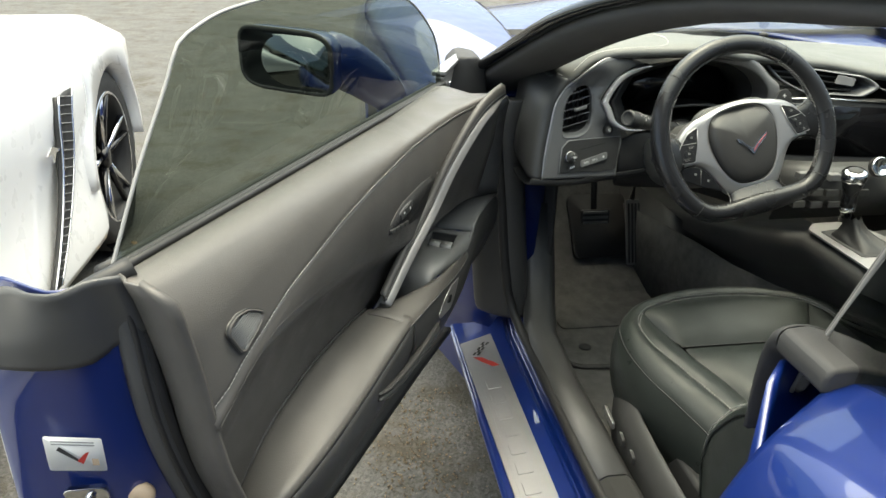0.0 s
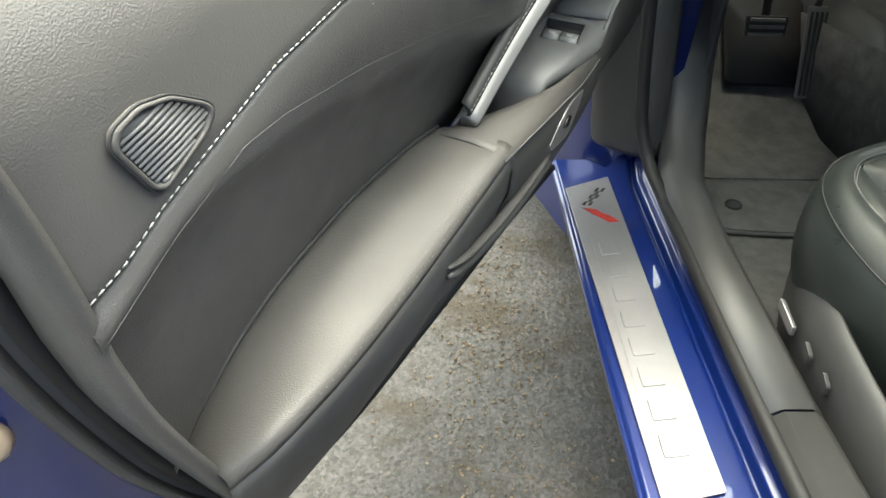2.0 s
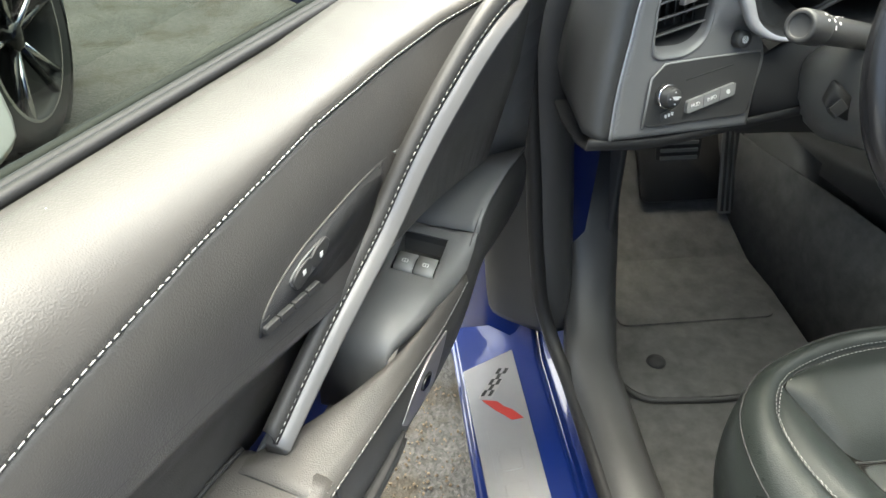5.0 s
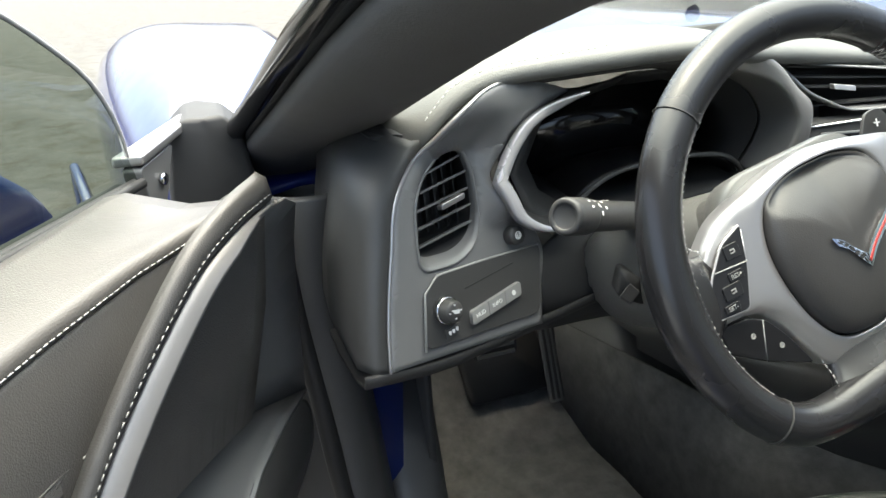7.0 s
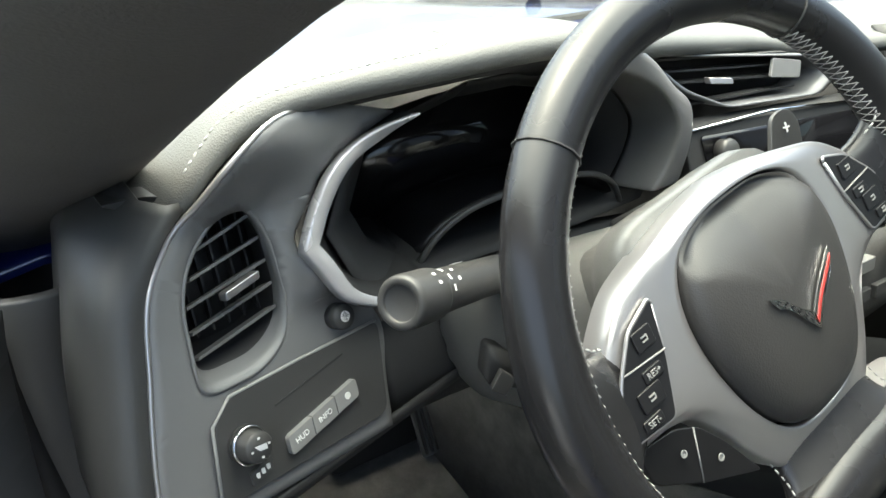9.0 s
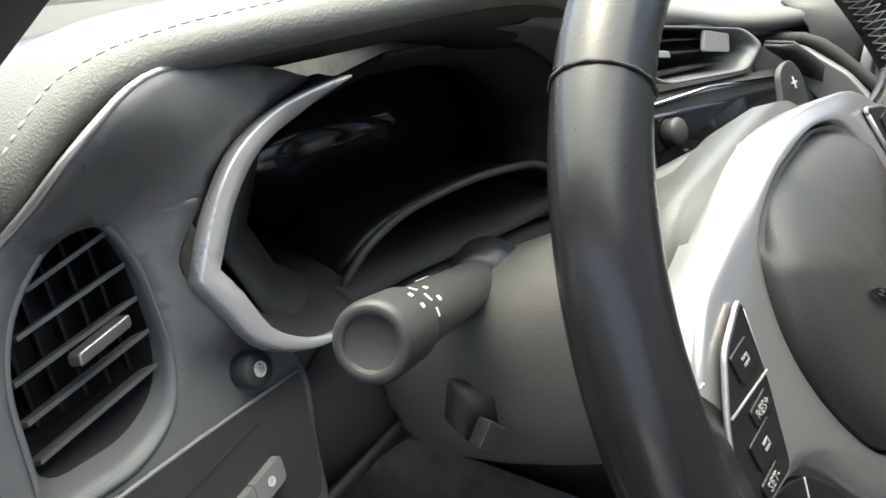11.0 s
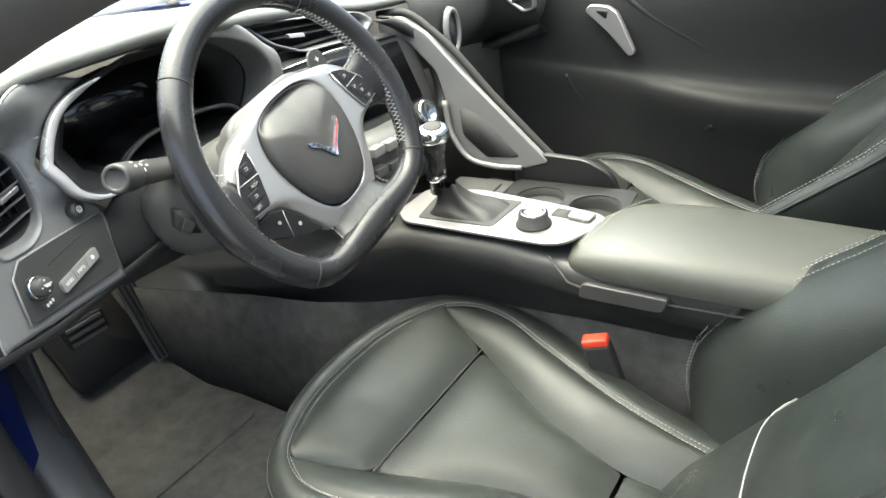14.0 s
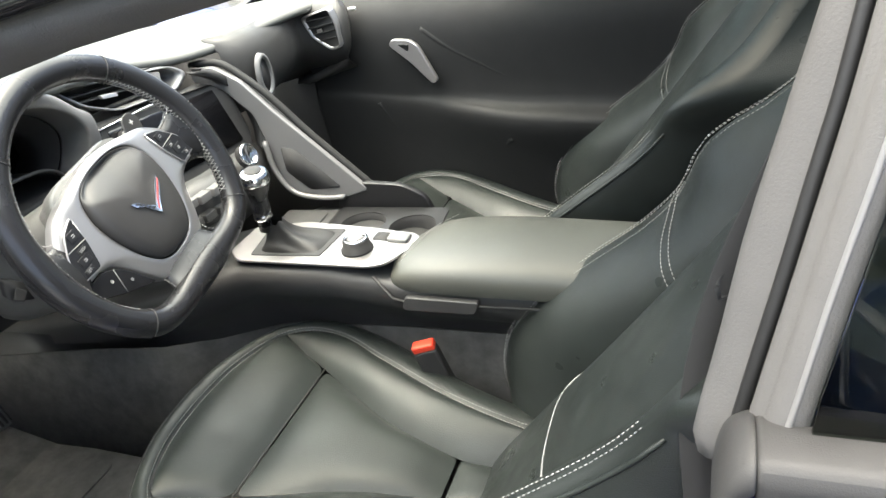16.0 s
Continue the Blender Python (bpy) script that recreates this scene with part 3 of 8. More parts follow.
ledge = [(0.235, 0.434, 0.80), (0.222, 0.434, 0.855), (0.196, 0.434, 0.898), (0.168, 0.434, 0.921), (0.140, 0.434, 0.931), (0.118, 0.434, 0.930), (0.112, 0.434, 0.922), (0.112, 0.434, 0.906), (0.150, 0.434, 0.894), (0.185, 0.434, 0.84)]
part("belt_corner", slab(ledge, (0, 0.072, 0)), SOFT_BLACK, car, "dark plastic ledge below the pillar", bevel=0.005)
rows = []
for y, d in ((0.505, 0.0), (0.511, 0.003), (0.517, 0.010), (0.522, 0.026), (0.525, 0.055), (0.525, 0.11)):
    rows.append([(x, y, z - d * (0.4 + 0.6 * (0.235 - x) / 0.12)) for x, _, z in ledge])
part("corner_film", loft(rows), SOFT_BLACK, car, "dark rubber corner under the pillar", solid=0.003, sub=1)
rows = []
for z, a in ((0.37, 0.118), (0.44, 0.112), (0.58, 0.100), (0.73, 0.084), (0.86, 0.074), (0.905, 0.092)):
    rows.append([(a - 0.060, 1.560, z), (a - 0.048, 1.538, z), (a - 0.014, 1.514, z), (a + 0.002, 1.502, z), (a + 0.02, 1.492, z), (a + 0.05, 1.494, z), (a + 0.062, 1.51, z), (a + 0.085, 1.60, z), (a + 0.12, 1.75, z)])
part("hinge_trim", loft(rows), PLASTIC, car, "dark grey trim over the hinge pillar", solid=0.003, sub=1)
seal = [(0.155, 0.47, 0.40), (0.165, 0.50, 0.372), (0.155, 0.6, 0.366), (0.152, 0.9, 0.36), (0.152, 1.3, 0.36), (0.150, 1.40, 0.364), (0.140, 1.455, 0.385), (0.126, 1.483, 0.43), (0.112, 1.493, 0.52), (0.098, 1.499, 0.66), (0.085, 1.503, 0.80), (0.082, 1.505, 0.88)]
part("door_seal", tube(curve(seal, 100), 0.011, 8), RUBBER, car, "black rubber door seal")

# ---- driver door, open ----
DO, DU, DV = Vector((0, 1.42, 0)), Vector((-0.480, -0.877, 0)), Vector((0.877, -0.480, 0))


def D(u, v, z):
    return DO + DU * u + DV * v + Vector((0, 0, z))


door = thing("driver_door", "open driver door with dark leather panel and blue shell", "car door", at=D(0.45, -0.08, 0.35))
US = [0.0, 0.05, 0.10, 0.15, 0.2, 0.26, 0.32, 0.38, 0.45, 0.52, 0.6, 0.68, 0.74, 0.79, 0.83, 0.86]


def lin(u, table):
    k = np.array(table)
    return float(np.interp(u, k[:, 0], k[:, 1]))


ZS = [(0, 0.930), (0.06, 0.926), (0.12, 0.918), (0.2, 0.911), (0.32, 0.905), (0.45, 0.890), (0.56, 0.872), (0.70, 0.838), (0.80, 0.797), (0.86, 0.764)]
VS = [(0, 0.062), (0.06, 0.035), (0.12, 0.014), (0.2, 0.003), (0.3, 0), (0.83, 0), (0.86, -0.006)]
ZC = [(0, 0.72), (0.29, 0.739), (0.456, 0.773), (0.605, 0.791), (0.70, 0.795), (0.76, 0.79), (0.82, 0.772), (0.86, 0.750)]
ZA = [(0, 0.66), (0.43, 0.652), (0.505, 0.653), (0.613, 0.648), (0.724, 0.618), (0.80, 0.571), (0.86, 0.53)]


FOLD = [(0.40, 0.745), (0.48, 0.780), (0.56, 0.812), (0.631, 0.839), (0.679, 0.855), (0.737, 0.867), (0.779, 0.872), (0.816, 0.878), (0.858, 0.887), (0.899, 0.897), (0.930, 0.906), (0.953, 0.918), (0.966, 0.928)]


def shear(u, z):
    return u + (lin(z, FOLD) - 0.86) * (u / 0.86) ** 5


def panel_point(u, v, z):
    return D(shear(u, z), v, z)


rows_up, rows_lo = [], []
for u in np.interp(np.linspace(0, 1, 46), np.linspace(0, 1, len(US)), US):
    zs, vs, zc, za = lin(u, ZS), lin(u, VS), lin(u, ZC), lin(u, ZA)
    zb = 0.930 + 0.010 * max(0.0, 1 - u / 0.25)
    prof = [(-0.078, zb - 0.012), (-0.072, zb), (-0.055, zb + 0.003), (-0.024 + vs * 0.4, zb - 0.007), (-0.007 + vs * 0.8, (zb + zs) / 2 + 0.002), (vs - 0.002, zs + 0.010), (vs, zs + 0.004), (vs - 0.003, zs)]
    rows_up.append([panel_point(u, v, z) for v, z in prof])
    g = min(zs - 0.02, zc)
    prof = [(vs - 0.003, zs), (vs, zs - 0.005), (vs * 0.8 + 0.002, zs * 0.6 + g * 0.4), (0.003 + vs * 0.3, g + 0.008), (0.0, g), (-0.012, g - 0.015), (-0.030, g * 0.6 + za * 0.4), (-0.044, za + 0.012), (-0.048, za - 0.02)]
    rows_lo.append([panel_point(u, v, z) for v, z in prof])
part("upper_panel", loft(rows_up), DOOR_SKIN, door, "padded dark brown-grey upper door panel", solid=0.004)
part("lower_panel", loft(rows_lo), DOOR_SKIN, door, "", solid=0.004)
line = [panel_point(u, lin(u, VS) + 0.0025, lin(u, ZS) + 0.0045) for u in np.linspace(0.01, 0.858, 160)]
part("stitching", stitches(line, 0.0042, 0.0018, 0.0006), THREAD, door, "pale contrast stitching")
line = [panel_point(u, 0.0045, min(lin(u, ZS) - 0.02, lin(u, ZC) + 0.011) + 0.004) for u in np.linspace(0.30, 0.858, 80)]
part("crease_seam", tube(line, 0.0005, 6), BORDER_SKIN, door, "thin sewn crease")
# rear end cap of the trim
rows = []
for z in np.linspace(0.941, 0.46, 22):
    u = shear(0.86, z)
    g = 0.03 * max(0.0, (z - 0.915) / 0.026) ** 2
    rows.append([D(u - 0.006, -0.002 - g, z), D(u - 0.001, -0.001 - g, z), D(u + 0.003, -0.004 - g * 0.8, z), D(u + 0.005, -0.012 - g * 0.5, z), D(u + 0.005, -0.030, z), D(u + 0.004, -0.044, z), D(u - 0.004, -0.052, z), D(u - 0.012, -0.070, z)])
part("end_cap", loft(rows), DOOR_SKIN, door, "", solid=0.003)

# armrest
AR = [  # u, outer v, outer z, inner v, inner z, bottom z
    (0.405, -0.046, 0.645, 0.043, 0.647, 0.40), (0.44, -0.046, 0.650, 0.045, 0.646, 0.395), (0.50, -0.046, 0.652, 0.046, 0.639, 0.395), (0.57, -0.046, 0.650, 0.046, 0.630, 0.40),
    (0.64, -0.046, 0.640, 0.045, 0.620, 0.42), (0.70, -0.046, 0.626, 0.042, 0.611, 0.45), (0.75, -0.046, 0.604, 0.036, 0.602, 0.48), (0.79, -0.046, 0.578, 0.026, 0.590, 0.51), (0.815, -0.046, 0.556, 0.008, 0.570, 0.53)]
k = curve([list(a) for a in AR], 40)
rows = []
for u, vo, zo, vi, zi, zb in k:
    m = (vo + vi) / 2
    zt = max(zo, zi)
    rows.append([D(u, vo - 0.01, zo - 0.03), D(u, vo, zo - 0.008), D(u, vo + 0.004, zo - 0.001), D(u, vo + 0.014, zo * 0.9 + zi * 0.1 + 0.0040), D(u, m, (zo + zi) / 2 + 0.0055),
                 D(u, vi - 0.016, zi * 0.85 + zo * 0.15 + 0.0048), D(u, vi - 0.005, zi + 0.0036), D(u, vi - 0.0012, zi + 0.0012), D(u, vi, zi - 0.003), D(u, vi, zi - 0.008)])
part("armrest", loft(rows, caps=False), DOOR_SKIN, door, "padded armrest with a stitched edge", solid=0.004)
rows = []
for u, vo, zo, vi, zi, zb in k:
    rows.append([D(u, vi, zi - 0.008), D(u, vi + 0.002, zi - 0.02), D(u, vi, zi - 0.05), D(u, vi - 0.014, zi - 0.095), D(u, vi - 0.042, zi - 0.15), D(u, vi - 0.09, zi - 0.20), D(u, -0.09, zi - 0.24)])
part("lower_shell", loft(rows), PLASTIC, door, "dark grained lower door shell", solid=0.003)
part("armrest_tuck", tube([D(u, vo + 0.004, zo + 0.003) for u, vo, zo, vi, zi, zb in k], 0.0024, 6), SOFT_BLACK, door)
part("armrest_stitching", stitches([D(u, vi + 0.0002, zi + 0.0012) for u, vo, zo, vi, zi, zb in k], 0.005, 0.002, 0.0007), THREAD, door)

# front lower shell and switch pod
rows = []
for u, vi, zt in ((-0.09, 0.045, 0.70), (-0.03, 0.041, 0.697), (0.03, 0.040, 0.693), (0.06, 0.040, 0.680), (0.085, 0.041, 0.662), (0.112, 0.042, 0.645), (0.165, 0.043, 0.630), (0.25, 0.044, 0.634), (0.33, 0.045, 0.640), (0.41, 0.045, 0.647)):
    rows.append([D(u, vi - 0.006, zt + 0.002), D(u, vi, zt - 0.003), D(u, vi + 0.002, zt - 0.02), D(u, vi, zt - 0.06), D(u, vi - 0.014, zt - 0.10), D(u, vi - 0.042, zt - 0.16), D(u, -0.07, zt - 0.23)])
part("lower_shell", loft([curve([tuple(p) for p in r], 14) for r in rows]), PLASTIC, door, "", solid=0.003, sub=1)
rows = []
for u, v0, v1, z0, z1 in ((-0.095, 0.0, 0.042, 0.694, 0.700), (-0.03, -0.04, 0.039, 0.691, 0.698), (0.03, -0.045, 0.039, 0.684, 0.692), (0.055, -0.045, 0.039, 0.673, 0.681), (0.068, -0.045, 0.040, 0.6655, 0.672)):
    rows.append([D(u, v0 + (v1 - v0) * t, z0 + (z1 - z0) * t) for t in np.linspace(0, 1, 6)])
part("switch_pod", loft([curve([tuple(p) for p in r], 8) for r in rows]), POD, door, "satin grey switch pod", solid=0.003)


def well(u):
    return -0.042 + 0.22 * (u - 0.085), 0.0105 + 0.17 * (u - 0.085)


bm = bmesh.new()
us = [0.066, 0.075, 0.085, 0.110, 0.135, 0.157, 0.185, 0.215, 0.235, 0.250, 0.259, 0.264, 0.266, 0.268]
zs = [0.6655, 0.6650, 0.6650, 0.6650, 0.6650, 0.6650, 0.6648, 0.6640, 0.661, 0.655, 0.646, 0.634, 0.60, 0.56]
zr = [0.672, 0.669, 0.661, 0.650, 0.647, 0.647, 0.647, 0.648, 0.648, 0.646, 0.642, 0.632, 0.60, 0.56]
vr = [0.040, 0.040, 0.041, 0.0425, 0.040, 0.038, 0.036, 0.032, 0.027, 0.022, 0.020, 0.019, 0.018, 0.018]
grid = []
for u, z, z2, v2 in zip(us, zs, zr, vr):
    a, b = well(u)
    b = min(b, v2 - 0.004)
    grid.append([bm.verts.new(p) for p in (D(u, -0.055, z), D(u, a, z), D(u, b, z), D(u, b * 0.5 + v2 * 0.5, z * 0.6 + z2 * 0.4), D(u, v2, z2))])
for i in range(len(us) - 1):
    for j in range(4):
        if not (j == 1 and 2 <= i < 5):
            bm.faces.new((grid[i][j], grid[i][j + 1], grid[i + 1][j + 1], grid[i + 1][j]))
loft([[D(u, v, 0.562) for v in (-0.045, 0.03)] for u in (0.26, 0.41)], bm=bm)
part("pod_top", bm, POD, door, "satin grey pod top", solid=0.003)
# switch well and keys
rows = []
for u, z in ((0.0845, 0.666), (0.086, 0.656), (0.093, 0.645), (0.125, 0.650), (0.1555, 0.657), (0.1575, 0.666)):
    a, b = well(u)
    rows.append([D(u, a - 0.001, 0.666), D(u, a + 0.001, z), D(u, b - 0.001, z), D(u, b + 0.001, 0.666)])
part("switch_well", loft(rows), PLASTIC, door, "dark grey switch well", smooth=False)
for v in (-0.0155, 0.0080):
    def kp(u, w, z):
        return D(u, v + w + 0.20 * (u - 0.14), z - 0.0215)
    key = part("window_switch", loft([[kp(0.122, w, 0.681) for w in (-0.0112, 0, 0.0112)], [kp(0.125, w, 0.6875) for w in (-0.011, 0, 0.011)], [kp(0.142, w, 0.6905) for w in (-0.011, 0, 0.011)], [kp(0.1555, w, 0.6915) for w in (-0.011, 0, 0.011)], [kp(0.157, w, 0.684) for w in (-0.011, 0, 0.011)]]), GREY_KEY, door, "pale grey window switch", solid=0.001)
    bm = bmesh.new()
    for u, w, hu, hw_ in ((0.1405, 0, 0.0007, 0.0030), (0.1455, 0, 0.0007, 0.0030), (0.143, 0.003, 0.0025, 0.0006), (0.143, -0.003, 0.0025, 0.0006), (0.143, 0.0, 0.0018, 0.0006)):
        slab([kp(u - hu, w - hw_, 0.6913), kp(u - hu, w + hw_, 0.6913), kp(u + hu, w + hw_, 0.6918), kp(u + hu, w - hw_, 0.6918)], (0, 0, 0.0004), bm=bm)
    part("window_mark", bm, PRINT, key, smooth=False)
# grip strap from pod to armrest
SEAM = curve([(0.108, 0.042, 0.636), (0.165, 0.0435, 0.631), (0.25, 0.0445, 0.635), (0.33, 0.0455, 0.641), (0.43, 0.0452, 0.6465)], 26)
RIDGE = curve([(0.108, 0.038, 0.640), (0.16, 0.036, 0.646), (0.21, 0.0365, 0.649), (0.26, 0.031, 0.651), (0.31, 0.019, 0.653), (0.37, -0.006, 0.653), (0.43, -0.044, 0.648)], 26)
rows = []
for a, b in zip(SEAM, RIDGE):
    pa, pb = Vector(a), Vector(b)
    w = (pa - pb).length
    r = [pa + Vector((0, 0, -0.005)), pa, pa.lerp(pb, 0.15) + Vector((0, 0, 0.05 * w + 0.001))] + [pa.lerp(pb, t) + Vector((0, 0, 0.004 + 0.05 * w)) for t in (0.4, 0.7)] + [pa.lerp(pb, 0.95) + Vector((0, 0, 0.002)), pb + Vector((0, 0, -0.004)), pb + Vector((0, -0.002, -0.03)), pb + Vector((0, -0.004, -0.075))]
    rows.append([D(*p) for p in r])
part("grip_strap", loft(rows, caps=False), DOOR_SKIN, door, "soft tapering grip strap", solid=0.003)
part("grip_stitching", stitches([D(u, v + 0.0018, z - 0.002) for u, v, z in SEAM], 0.005, 0.002, 0.0006), GREY_THREAD, door)
# release handle bezel
bez = part("pull_bezel", slab(rounded([D(0.172, 0.0435, 0.618), D(0.186, 0.044, 0.600), D(0.216, 0.0445, 0.574), D(0.279, 0.0455, 0.582), D(0.290, 0.0455, 0.594), D(0.268, 0.0455, 0.609), D(0.225, 0.0445, 0.622)], [0.004, 0.02, 0.02, 0.004, 0.004, 0.02, 0.02]), DV * 0.003), SILVER, door, "satin silver bezel on the grip", bevel=0.001)
part("release_button", slab(rounded([D(0.222, 0.0475, 0.606), D(0.240, 0.0475, 0.608), D(0.248, 0.0480, 0.598), D(0.230, 0.0478, 0.594)], 0.005), DV * 0.003), GLOSS_BLACK, bez, "black release button", bevel=0.001)
k = curve([(0.285, 0.0465, 0.580), (0.36, 0.0490, 0.578), (0.46, 0.0500, 0.580), (0.53, 0.0495, 0.590), (0.555, 0.0490, 0.598)], 20)
part("pull_slot", tube([D(*p) for p in k], [0.003, 0.005] + [0.006] * 16 + [0.005, 0.003], 8, flat=0.5), SOFT_BLACK, door, "dark pull recess")
part("pull_lip", tube([D(u, v + 0.001, z - 0.010) for u, v, z in k], [0.003] + [0.005] * 18 + [0.003], 8), PLASTIC, door)

# silver sweep and its leather border
SIL = [(0.405, -0.004, 0.670), (0.360, 0.0, 0.702), (0.319, 0.005, 0.732), (0.244, 0.015, 0.783), (0.198, 0.028, 0.836), (0.152, 0.044, 0.883), (0.104, 0.060, 0.921), (0.06, 0.068, 0.934), (0.008, 0.076, 0.940)]
k = curve(SIL, 60)
rows, rows2 = [], []
for i, (u, v, z) in enumerate(k):
    f = i / 59
    w = 0.0105 + 0.003 * math.sin(math.pi * f)
    if f > 0.85:
        w *= 1 - (f - 0.85) / 0.17
    rows.append([D(u, v - 0.012, z - 0.001), D(u, v, z), D(u - 0.002, v + 0.004, z - 0.003), D(u - 0.004, v + w * 0.7, z - w * 0.5), D(u - 0.004, v + w * 0.75, z - w * 0.7), D(u - 0.002, v + w * 0.4, z - w * 1.1), D(u, v - 0.012, z - w * 1.2)])
    b = 0.012 + 0.020 * max(0, f - 0.55)
    rows2.append([D(u, v - 0.012, z + b + 0.001), D(u + 0.001, v - 0.004, z + b * 0.85), D(u + 0.001, v - 0.001, z + 0.003), D(u, v - 0.004, z)])
part("silver_sweep", loft(rows, closed=True, caps=True), SWEEP, door, "satin silver sweep on the door")
part("sweep_border", loft(rows2), BORDER_SKIN, door, "black leather border with stitching", solid=0.003)
part("border_stitching", stitches([r[2] + DV * 0.001 + Vector((0, 0, 0.003)) for r in rows2], 0.004, 0.0025, 0.0006), GREY_THREAD, door)
# pocket wall between the sweep and the pod
rows = []
for u, v0, z0, v1, z1 in ((-0.095, 0.055, 0.905, 0.040, 0.700), (-0.06, 0.060, 0.920, 0.0, 0.694), (-0.02, 0.062, 0.925, -0.03, 0.690), (0.02, 0.06, 0.925, -0.046, 0.686), (0.07, 0.055, 0.905, -0.046, 0.668), (0.13, 0.045, 0.875, -0.046, 0.665), (0.2, 0.028, 0.815, -0.046, 0.664), (0.28, 0.01, 0.745, -0.046, 0.60), (0.40, -0.02, 0.66, -0.046, 0.565)):
    rows.append([D(u, v0 + (v1 - v0) * t ** 0.5, z0 + (z1 - z0) * t) for t in np.linspace(0, 1, 7)])
part("pocket_wall", loft(rows), PAINTED, door, "black recessed wall behind the silver sweep", solid=0.003)
# memory switch plate, keys and lamp
PV = 0.0042
plate = part("switch_plate", slab(rounded([D(0.200, PV, 0.835), D(0.281, PV, 0.835), D(0.356, PV, 0.829), D(0.39, PV, 0.819), D(0.411, PV, 0.805), D(0.414, PV, 0.795), D(0.335, PV, 0.788), D(0.330, PV, 0.781), D(0.285, PV, 0.778), D(0.171, PV, 0.815)], [0.003, 0.03, 0.03, 0.01, 0.004, 0.003, 0.004, 0.004, 0.01, 0.003]), DV * 0.0016), MESH_BLACK, door, "black mesh-textured memory switch plate")
part("plate_rim", tube(rounded([D(0.200, PV + 0.001, 0.836), D(0.281, PV + 0.001, 0.836), D(0.356, PV + 0.001, 0.830), D(0.39, PV + 0.001, 0.820), D(0.414, PV + 0.001, 0.804)], 0.03), 0.0010, 6), DOOR_SKIN, plate)
LOCK = [(0.323, 0.823), (0.317, 0.814), (0.338, 0.806), (0.366, 0.804), (0.375, 0.816), (0.355, 0.822)]
for s_, o in ((0, 0.012), (1, -0.012)):
    pts = [(0.3455 + o + (u - 0.3455) * 0.50, 0.814 - o * 0.12 + (z - 0.814) * 0.95) for u, z in LOCK]
    b = part("lock_key", slab(rounded([D(u, PV + 0.001, z) for u, z in pts], 0.005), DV * 0.0035), PLASTIC, plate, "black lock key", bevel=0.0012)
    part("key_mark", slab([D(0.3455 + o - 0.002, PV + 0.0046, 0.812), D(0.3455 + o + 0.002, PV + 0.0046, 0.812), D(0.3455 + o + 0.002, PV + 0.0046, 0.816), D(0.3455 + o - 0.002, PV + 0.0046, 0.816)], DV * 0.0004), PRINT, b, smooth=False)
part("lock_rim", tube(rounded([D(u, PV + 0.002, z) for u, z in LOCK], 0.008) + rounded([D(u, PV + 0.002, z) for u, z in LOCK], 0.008)[:1], 0.0010, 6), PAINTED, plate)
for i in range(4):
    u0, u1 = 0.340 + i * 0.0178, 0.3568 + i * 0.0178
    z0 = 0.7865 + (u0 - 0.34) * 0.13
    part("memory_key", slab(rounded([D(u0, PV + 0.001, z0), D(u1, PV + 0.001, z0 + 0.0023), D(u1, PV + 0.001, z0 + 0.0095), D(u0, PV + 0.001, z0 + 0.0072)], 0.002), DV * 0.0045), PLASTIC, plate, "slim black memory key", bevel=0.001)
part("lamp_lens", slab(rounded([D(0.176, 0.004, 0.833), D(0.173, 0.004, 0.829), D(0.198, 0.004, 0.829), D(0.204, 0.004, 0.834)], 0.002), DV * 0.003), GREY_KEY, plate, "small pale lamp lens", bevel=0.0008)

# tweeter grille
TWE = [(0.790, 0.8535), (0.771, 0.8425), (0.767, 0.8375), (0.773, 0.8300), (0.789, 0.8225), (0.806, 0.8150), (0.812, 0.8180), (0.818, 0.8290), (0.826, 0.8440), (0.823, 0.8510), (0.808, 0.8560)]


def spk_v(z):
    """How far the panel leans back at the grille's height."""
    return 0.0035 - 0.0055 * max(0.0, (z - 0.797) / 0.073)


def spk(s, v):
    cu, cz = 0.797, 0.836
    return rounded([D(cu + (u - cu) * s, v + spk_v(cz + (z - cz) * s), cz + (z - cz) * s) for u, z in TWE], 0.005)


tw = part("tweeter_ring", loft([spk(s, v) for s, v in ((1.20, -0.002), (1.17, 0.0022), (1.11, 0.0030), (1.05, 0.0022), (1.01, -0.0012))], closed=True), DOOR_SKIN, door, "moulded tweeter surround")
part("tweeter_groove", tube(spk(1.21, 0.0008) + spk(1.21, 0.0008)[:1], 0.0008, 5), SOFT_BLACK, tw)
part("tweeter_mesh", slab(spk(1.02, -0.0005), DV * -0.002), PLASTIC, tw)
for i in range(11):
    c0 = 0.8185 + i * 0.0035
    hits = []
    for (u0, z0), (u1, z1) in zip(TWE, TWE[1:] + TWE[:1]):
        f0, f1 = z0 + 0.28 * (u0 - 0.797) - c0, z1 + 0.28 * (u1 - 0.797) - c0
        if f0 * f1 < 0:
            k_ = f0 / (f0 - f1)
            hits.append((u0 + (u1 - u0) * k_, z0 + (z1 - z0) * k_))
    if len(hits) >= 2:
        (ua, za_), (ub_, zb_) = min(hits), max(hits)
        part("grille_bar", tube([D(ua, spk_v(za_) + 0.0005, za_), D((ua + ub_) / 2, spk_v((za_ + zb_) / 2) + 0.0014, (za_ + zb_) / 2), D(ub_, spk_v(zb_) + 0.0005, zb_)], 0.0012, 6), POD, tw)

